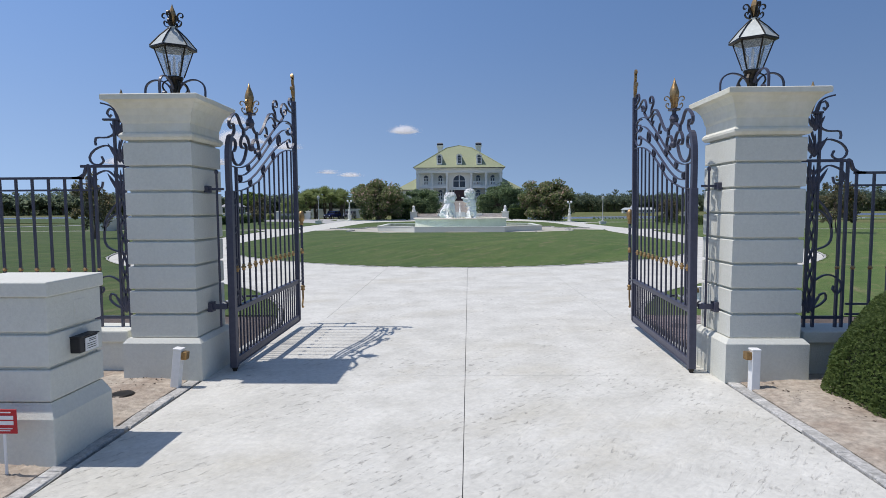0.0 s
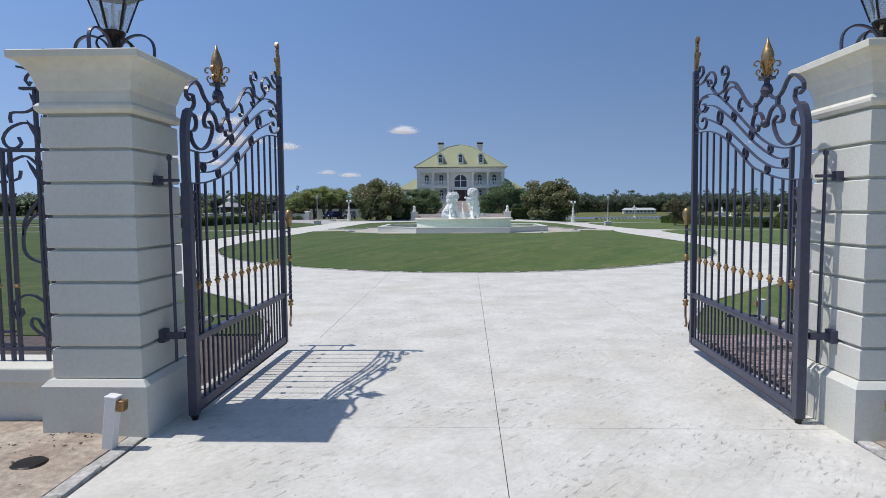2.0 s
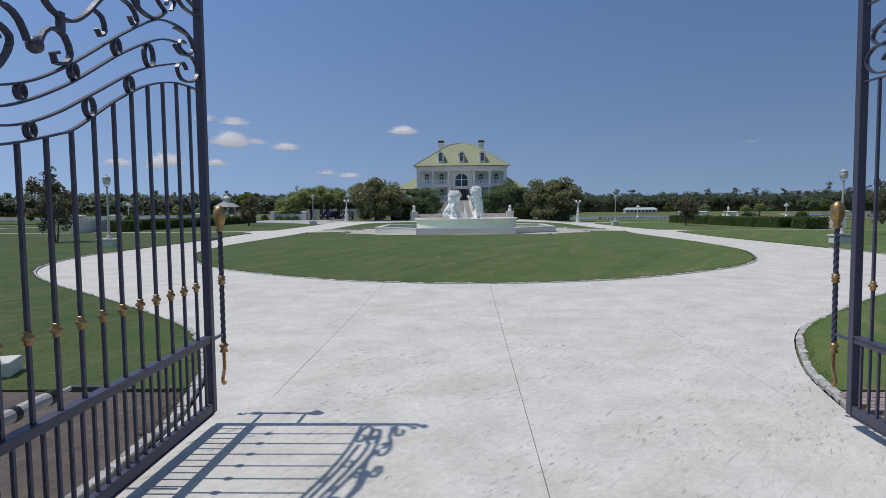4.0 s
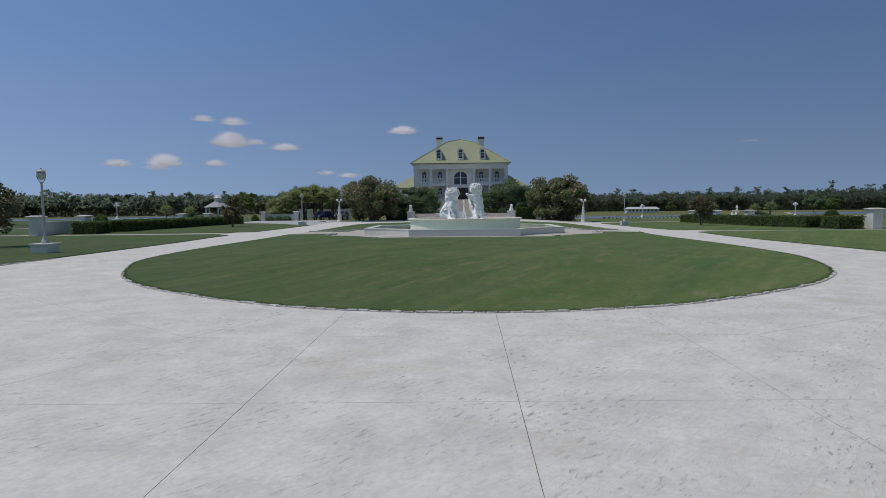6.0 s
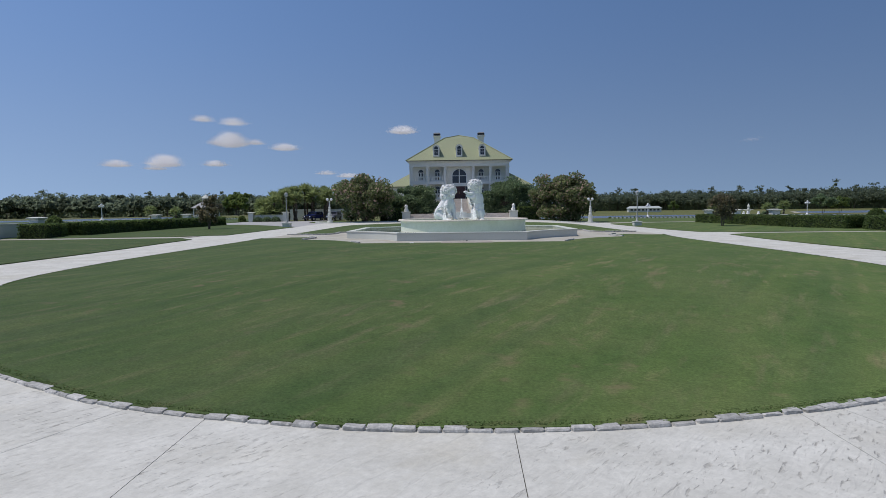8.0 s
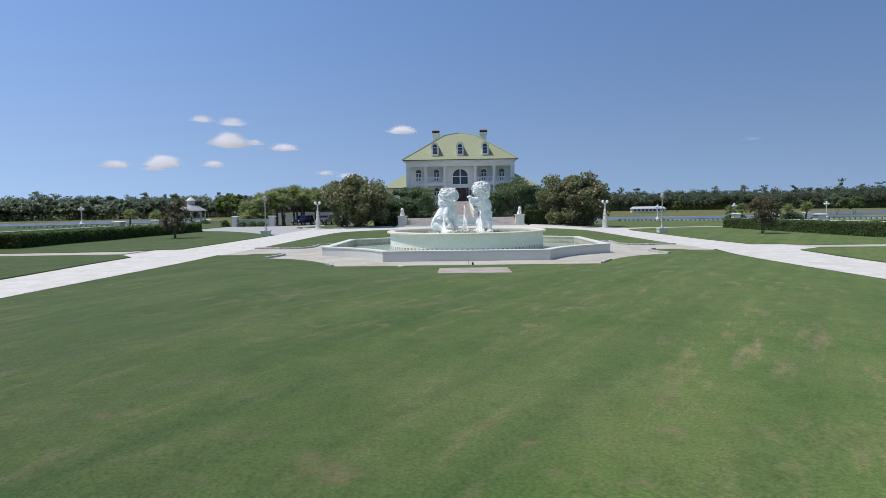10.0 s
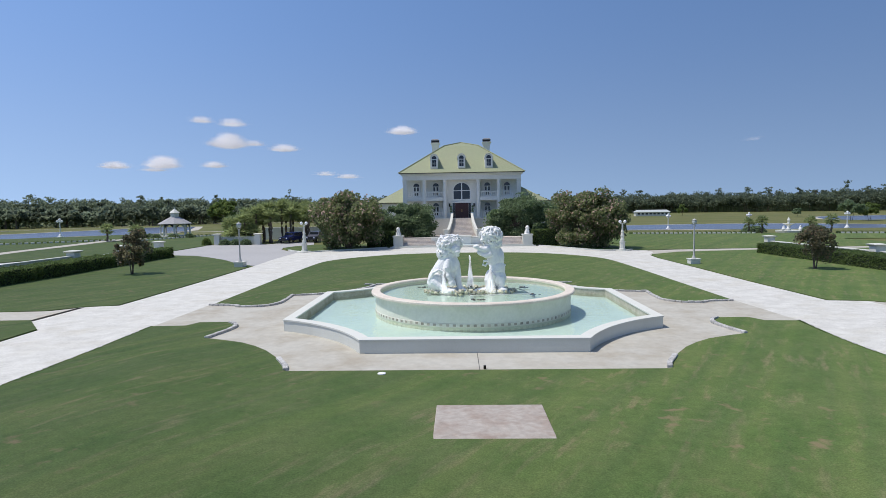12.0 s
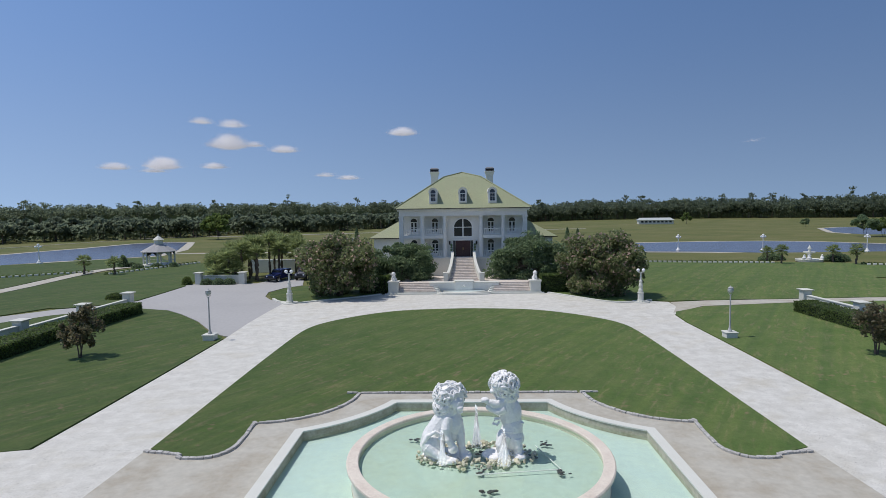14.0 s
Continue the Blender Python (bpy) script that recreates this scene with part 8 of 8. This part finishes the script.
def woods(seed, depth, count, hmin, hmax, label, west=1.0, limit=9999):
    """Trees along the field's edge; west scales those left of the house, limit keeps the layer west of a line."""
    rng_ = random.Random(seed)
    line = [p for p in smooth_line(EDGE, 6.0) if p.x < limit]
    pts, trunks = [], bmesh.new()
    for i in range(count):
        p = line[rng_.randrange(len(line))]
        d = Vector((p.x, p.y - 60)).normalized()
        q = p + d * rng_.uniform(depth[0], depth[1]) + Vector((rng_.uniform(-4, 4), rng_.uniform(-4, 4)))
        ground_z = fall(q.x, q.y)
        h = rng_.uniform(hmin, hmax) * (west + (1.42 - west) * min(1.0, max(0.0, (q.x + 25) / 155)))
        # a crown is a heap of rounded leaf clumps; a pine stands clear of the rest with a few flat tufts
        pine = rng_.random() < (0.05 if depth[0] else 0.015)
        if pine:
            h *= rng_.uniform(1.12, 1.32)
            tufts = [(rng_.uniform(-0.13, 0.13) * h, rng_.uniform(-0.13, 0.13) * h, h * rng_.uniform(0.72, 0.97), h * rng_.uniform(0.05, 0.11), 0.5) for _ in range(6)]
        else:
            r = h * rng_.uniform(0.26, 0.42)
            tufts = []
            for _ in range(7):
                a, e = rng_.uniform(0, 6.283), rng_.uniform(-0.35, 1.0)
                w = math.sqrt(max(0.0, 1 - e * e)) * r
                tufts.append((w * math.cos(a), w * math.sin(a), h * (0.56 + 0.31 * e), h * rng_.uniform(0.12, 0.19), 0.8))
        for cx, cy, cz, cr, flat_ in tufts:
            for j in range(18 if pine else 30):
                v = Vector((rng_.gauss(0, 1), rng_.gauss(0, 1), rng_.gauss(0, 1))).normalized() * (cr * rng_.random() ** 0.4)
                pts.append((q.x + cx + v.x, q.y + cy + v.y, ground_z + cz + v.z * flat_))
        if pine:
            tube(trunks, [(q.x, q.y, ground_z - 0.1), (q.x, q.y, ground_z + h * 0.95)], [0.3, 0.12], 4, cap=False)
        if i % 4 == 0:
            tube(trunks, [(q.x, q.y, ground_z - 0.1), (q.x, q.y, ground_z + h * 0.7)], [0.25, 0.12], 4, cap=False)
    ob = new("woods", leaf_mesh("woods", pts, 1.15, WOODS, rng_, long=1.3))
    tagged(ob, label, "woods", "", "stuff")
    part("trunks", trunks, BARK, ob)


woods(301, (0, 16), 1500, 8.5, 13.0, "dense dark mixed wood along the edge of the field", 0.66)
woods(302, (14, 45), 1500, 12.0, 16.0, "taller trees behind the wood's edge", 0.6)
woods(304, (330, 400), 1300, 17.0, 21.5, "tall far wood beyond the field's low trees", 1.0, 25)
# undergrowth that closes the wood's foot
rng = random.Random(303)
pts = []
line = smooth_line(EDGE, 2.0)
for i in range(60000):
    p = line[rng.randrange(len(line))]
    d = Vector((p.x, p.y - 60)).normalized()
    q = p + d * rng.uniform(3, 40)
    pts.append((q.x + rng.uniform(-2, 2), q.y + rng.uniform(-2, 2), rng.random() ** 0.9 * (9 + 6 * min(1.0, max(0.0, (q.x + 25) / 125))) - 2.5))
ob = new("undergrowth", leaf_mesh("undergrowth", pts, 1.25, WOODS, rng, long=1.2))
tagged(ob, "dark undergrowth at the foot of the wood", "woods", "", "stuff")
# rising depth of trees that closes the horizon behind each layer
def backdrop(away, height, limit):
    bm_ = bmesh.new()
    prev = None
    for p in smooth_line(EDGE, 12.0):
        if p.x > limit:
            break
        d = Vector((p.x, p.y - 60)).normalized()
        q = p + d * away
        z = height(q.x) + 1.2 * noise.noise(Vector((q.x * 0.05, q.y * 0.05, 0)))
        row = (bm_.verts.new((q.x, q.y, -3)), bm_.verts.new((q.x, q.y, z)), bm_.verts.new((q.x + d.x * 30, q.y + d.y * 30, -0.1)))
        if prev:
            bm_.faces.new((prev[0], row[0], row[1], prev[1])), bm_.faces.new((prev[1], row[1], row[2], prev[2]))
        prev = row
    solid("backdrop", bm_, WOODS, "dark depth of the far wood", "woods", "structure")


backdrop(44, lambda x: 12.0 * (0.5 + 0.5 * min(1.0, max(0.0, (x + 25) / 125))), 9999)
backdrop(385, lambda x: 15.0, 30)


# ---- fair-weather clouds, far off and low ----
def cloud(az, el, wide, tall, seed, count):
    """A flat-based heap of fine white flecks: bearing and height in degrees, seen width and height in degrees."""
    r_ = np.random.RandomState(seed)
    far = 3400.0
    c = Vector((far * math.sin(radians(az)), far * math.cos(radians(az)) + 30, far * math.tan(radians(el))))
    side = Vector((math.cos(radians(az)), -math.sin(radians(az)), 0))
    w, h = far * radians(wide) / 2 * 0.60, far * radians(tall) / 2 * 1.12
    # rounded heaps along a level base, tallest a little off the middle, with thin trails at the ends
    peak = r_.uniform(-0.3, 0.45)
    heaps = []
    for k in range(11):
        at_ = -0.92 + 1.84 * (k + r_.uniform(0.1, 0.9)) / 11
        rise = max(0.16, (1 - ((at_ - peak) / (1.25 if at_ < peak else 0.95)) ** 2)) * r_.uniform(0.7, 1.05)
        heaps.append((at_ * w, h * rise))
    area = np.array([b * (b + 0.3 * h) for _, b in heaps])
    pick = r_.choice(11, size=count, p=area / area.sum())
    pts = []
    for i in pick:
        x0, big = heaps[i]
        a, q = r_.uniform(0, 2 * math.pi), math.sqrt(r_.rand()) * (1 + 0.13 * r_.normal() * (r_.rand() < 0.6))
        u, v = x0 + math.cos(a) * q * (0.55 * big + 0.05 * w), math.sin(a) * q * big
        if v < 0:
            v *= 0.38
        pts.append(c + side * u + Vector((r_.normal() * 20, r_.normal() * 20, v * 1.15 - 0.45 * h)))
    ob = new("cloud", leaf_mesh("cloud", pts, 1.55, CLOUD, random.Random(seed), long=1.2))
    tagged(ob, "small white flat-based cloud low in the sky", "cloud", "low clouds", "stuff")


CLOUDS = [(-5.55, 7.86, 3.21, 0.9, 1500),
          (-21.92, 6.74, 4.46, 1.6, 4200),
          (-19.48, 6.55, 1.07, 0.64, 300),
          (-21.22, 8.4, 2.9, 0.95, 600),
          (-24.08, 8.52, 1.45, 0.67, 420),
          (-16.92, 6.14, 2.98, 0.81, 1000),
          (-27.57, 4.69, 3.51, 1.3, 2600),
          (-28.18, 4.03, 2.3, 0.5, 280),
          (-31.09, 4.34, 2.23, 0.78, 800),
          (-23.02, 4.5, 1.82, 0.63, 650),
          (-13.11, 3.71, 1.54, 0.5, 200),
          (-10.94, 3.44, 2.22, 0.5, 420),
          (26.55, 5.79, 1.0, 0.41, 14)]
for i, (az, el, wide, tall, count) in enumerate(CLOUDS):
    cloud(az, el, wide, tall, 400 + i, int(count * 16))

# ---- kerb stones ----
def stone_mesh(seed, l, w, h):
    r = random.Random(seed)
    bm = boxes((-l / 2, l / 2, -w / 2, w / 2, -0.04, h), bevel=0.02)
    for v in bm.verts:
        v.co += Vector((r.uniform(-1, 1), r.uniform(-1, 1), r.uniform(-1, 1))) * 0.007
    me = bpy.data.meshes.new("stone")
    bm.to_mesh(me)
    bm.free()
    me.materials.append(STONE)
    return me


STONES = [stone_mesh(i, 0.212 + 0.006 * i, 0.10 + 0.008 * (i % 2), 0.028 + 0.004 * (i % 3)) for i in range(6)]


BIG_STONES = [stone_mesh(40 + i, 0.27 + 0.02 * i, 0.17, 0.10 + 0.008 * (i % 3)) for i in range(5)]
FLAT_STONES = [stone_mesh(20 + i, 0.44 + 0.03 * i, 0.15, 0.012 + 0.004 * (i % 2)) for i in range(4)]


def kerb(line, label, step=0.226, offset=0.0, limit=1000, kinds=STONES):
    k = empty("kerb", pose(0, 0, 0), label, "kerb", "", "structure")
    rng_ = random.Random(len(line))
    fine = smooth_line(line, 0.02)
    gone, n = 0.0, 0
    for a, b in zip(fine, fine[1:]):
        gone += (b - a).length
        if gone < step:
            continue
        gone = 0.0
        d = (b - a).normalized()
        m = Matrix.Translation((b.x - d.y * offset, b.y + d.x * offset, fall(b.x, b.y))) @ Matrix.Rotation(math.atan2(d.y, d.x) + rng_.uniform(-0.04, 0.04), 4, "Z") @ Matrix.Translation((0, rng_.uniform(-0.008, 0.008), rng_.uniform(-0.008, 0.008)))
        if n < limit:
            s = new("stone", kinds[rng_.randrange(len(kinds))])
            s.parent, s.matrix_basis = k, m
        n += 1
    return k


kerb(mirrored(ISLAND_FRONT[:8], ISLAND_FRONT_LEFT[:8]), "rough stone kerb round the front of the island lawn", limit=300)
for s in (-1, 1):
    kerb([(s * x, y) for x, y in (ISLAND_FRONT if s > 0 else ISLAND_FRONT_LEFT)[7:]], "rough stone kerb along the side of the island lawn", 0.235)
    kerb([(s * (x + 0.10), y) for x, y in OUTER if 11 <= y <= 42], "rough stone kerb along the outer edge of the drive", 0.235, limit=300)
    kerb([(s * 3.44, -4), (s * 3.44, 4), (s * 3.44, 11.8)], "flush flat stone edging along the drive at the gate", 0.46, kinds=FLAT_STONES)
    kerb([(s * x, y) for x, y in APRON_FRONT[3:]], "low stone kerb round the lawn corner at the fountain apron", 0.31, kinds=BIG_STONES)
    kerb([(s * 6.9, 55.3), (s * 6.3, 54.2), (s * 6.1, 53.6)], "low stone kerb along the fountain apron", 0.31, kinds=BIG_STONES)
kerb([(-14.2, 66.9)] + [(-x, y) for x, y in APRON_BACK] + [(-x, y) for x, y in ARC_B] + [(-6.05, 74.45), (6.05, 74.45)] + [(x, y) for x, y in ARC_B[::-1]] + [(x, y) for x, y in APRON_BACK[::-1]], "low stone kerb between the back lawn and the fountain apron", 0.31, limit=300, kinds=BIG_STONES)

# ---- small things on the island ----
SLAB = material("weathered_slab", (0.40, 0.36, 0.31), 0.85, grain=0.15, grain_size=6, stain=(0.30, 0.23, 0.18), stain_size=0.7, stain_amount=0.8, bump=0.3)
solid("stone_slab", boxes((-1.29, 1.29, -1.14, 1.14, -0.35, 0.06), bevel=0.02), SLAB, "flat weathered stone slab set in the lawn", "slab", at=pose(0.2, 48.35, 0.30, -1.2))
solid("ground_cap", lathe(bmesh.new(), [(0.13, 0.0), (0.13, 0.03), (0, 0.04)], 16), PLASTIC, "small white drain cap in the grass", "cover", at=pose(-2.95, 53.2, 0.03))
solid("valve_post", boxes((-0.04, 0.04, -0.04, 0.04, 0, 0.12), bevel=0.01), BRONZE, "short dark valve post at the apron's edge", "valve", at=pose(0.28, 53.75, 0.01))

# ---- brick paving behind the right-hand leaf ----
brick_bed = empty("brick_paving", pose(0, 0, 0), "worn reddish-grey brick paving beside the drive behind the gate", "paving", "", "structure")
BRICK = material("worn_brick", (0.32, 0.25, 0.235), 0.9, grain=0.2, grain_size=25, stain=(0.34, 0.29, 0.27), stain_size=0.4, stain_amount=0.6, bump=0.4, vary=0.22)
bm = boxes((-0.098, 0.098, -0.048, 0.048, -0.05, 0.0), bevel=0.006)
first = None
rng = random.Random(5)
for r in range(30):
    for c in range(9):
        x, y = 3.72 + 0.206 * c + (0.103 if r % 2 else 0), 12.15 + 0.106 * r
        m = pose(x, y, 0.05 + rng.uniform(-0.004, 0.004), 0, 0, rng.uniform(-1, 1))
        if first is None:
            first = part("brick", bm, BRICK, brick_bed, at=m)
        else:
            same_mesh("brick", first, brick_bed, m)
soil(1, [(3.44, 11.8), (3.46, 14.0), (3.7, 15.3), (9.6, 15.3), (9.6, 11.8)], "brown soil bed behind the gate", EARTH)


def spotlight(x, y, turn):
    f = empty("flood_light", pose(x, y, 0.03, 0, 0, turn), "small dark floodlight on a pale block in the grass", "floodlight", "flood lights")
    part("block", boxes((-0.3, 0.3, -0.22, 0.22, 0, 0.2), bevel=0.02), WHITE, f)
    part("head", boxes((-0.12, 0.12, -0.06, 0.06, 0.28, 0.44), bevel=0.02), BRONZE, f, at=pose(0, 0, 0, 25))
    part("stem", boxes((-0.02, 0.02, -0.02, 0.02, 0.2, 0.32)), BRONZE, f)


spotlight(-6.6, 15.9, 20)
spotlight(6.9, 15.9, -20)


# ---- grass blades along the lawn edges ----
def grass_fringe(line, count, inward, seed, label):
    rng_ = random.Random(seed)
    pts_ = smooth_line(line, 0.1)
    spots = []
    for i in range(count):
        k = rng_.randrange(len(pts_) - 1)
        a, b = pts_[k], pts_[k + 1]
        d = (b - a).normalized()
        o = inward * (0.045 + rng_.random() ** 1.6 * 0.11)
        q = a.lerp(b, rng_.random()) + Vector((-d.y, d.x)) * o
        spots.append((q.x, q.y, rng_.uniform(0.012, 0.036)))
    ob_ = new("grass_fringe", leaf_mesh("grass_fringe", spots, 0.008, GRASS, rng_, long=4.2))
    tagged(ob_, label, "grass", "", "stuff")


GRASS = leafy("grass_blades", (0.075, 0.125, 0.035), (0.13, 0.18, 0.06), c=(0.22, 0.19, 0.09))
grass_fringe(mirrored(ISLAND_FRONT, ISLAND_FRONT_LEFT), 60000, 1, 71, "fringe of grass blades along the island's kerb")
for s in (-1, 1):
    grass_fringe([(s * (x + 0.1), y) for x, y in OUTER if 14 <= y <= 42], 9000, -s, 72 + s, "fringe of grass blades along the drive's outer kerb")
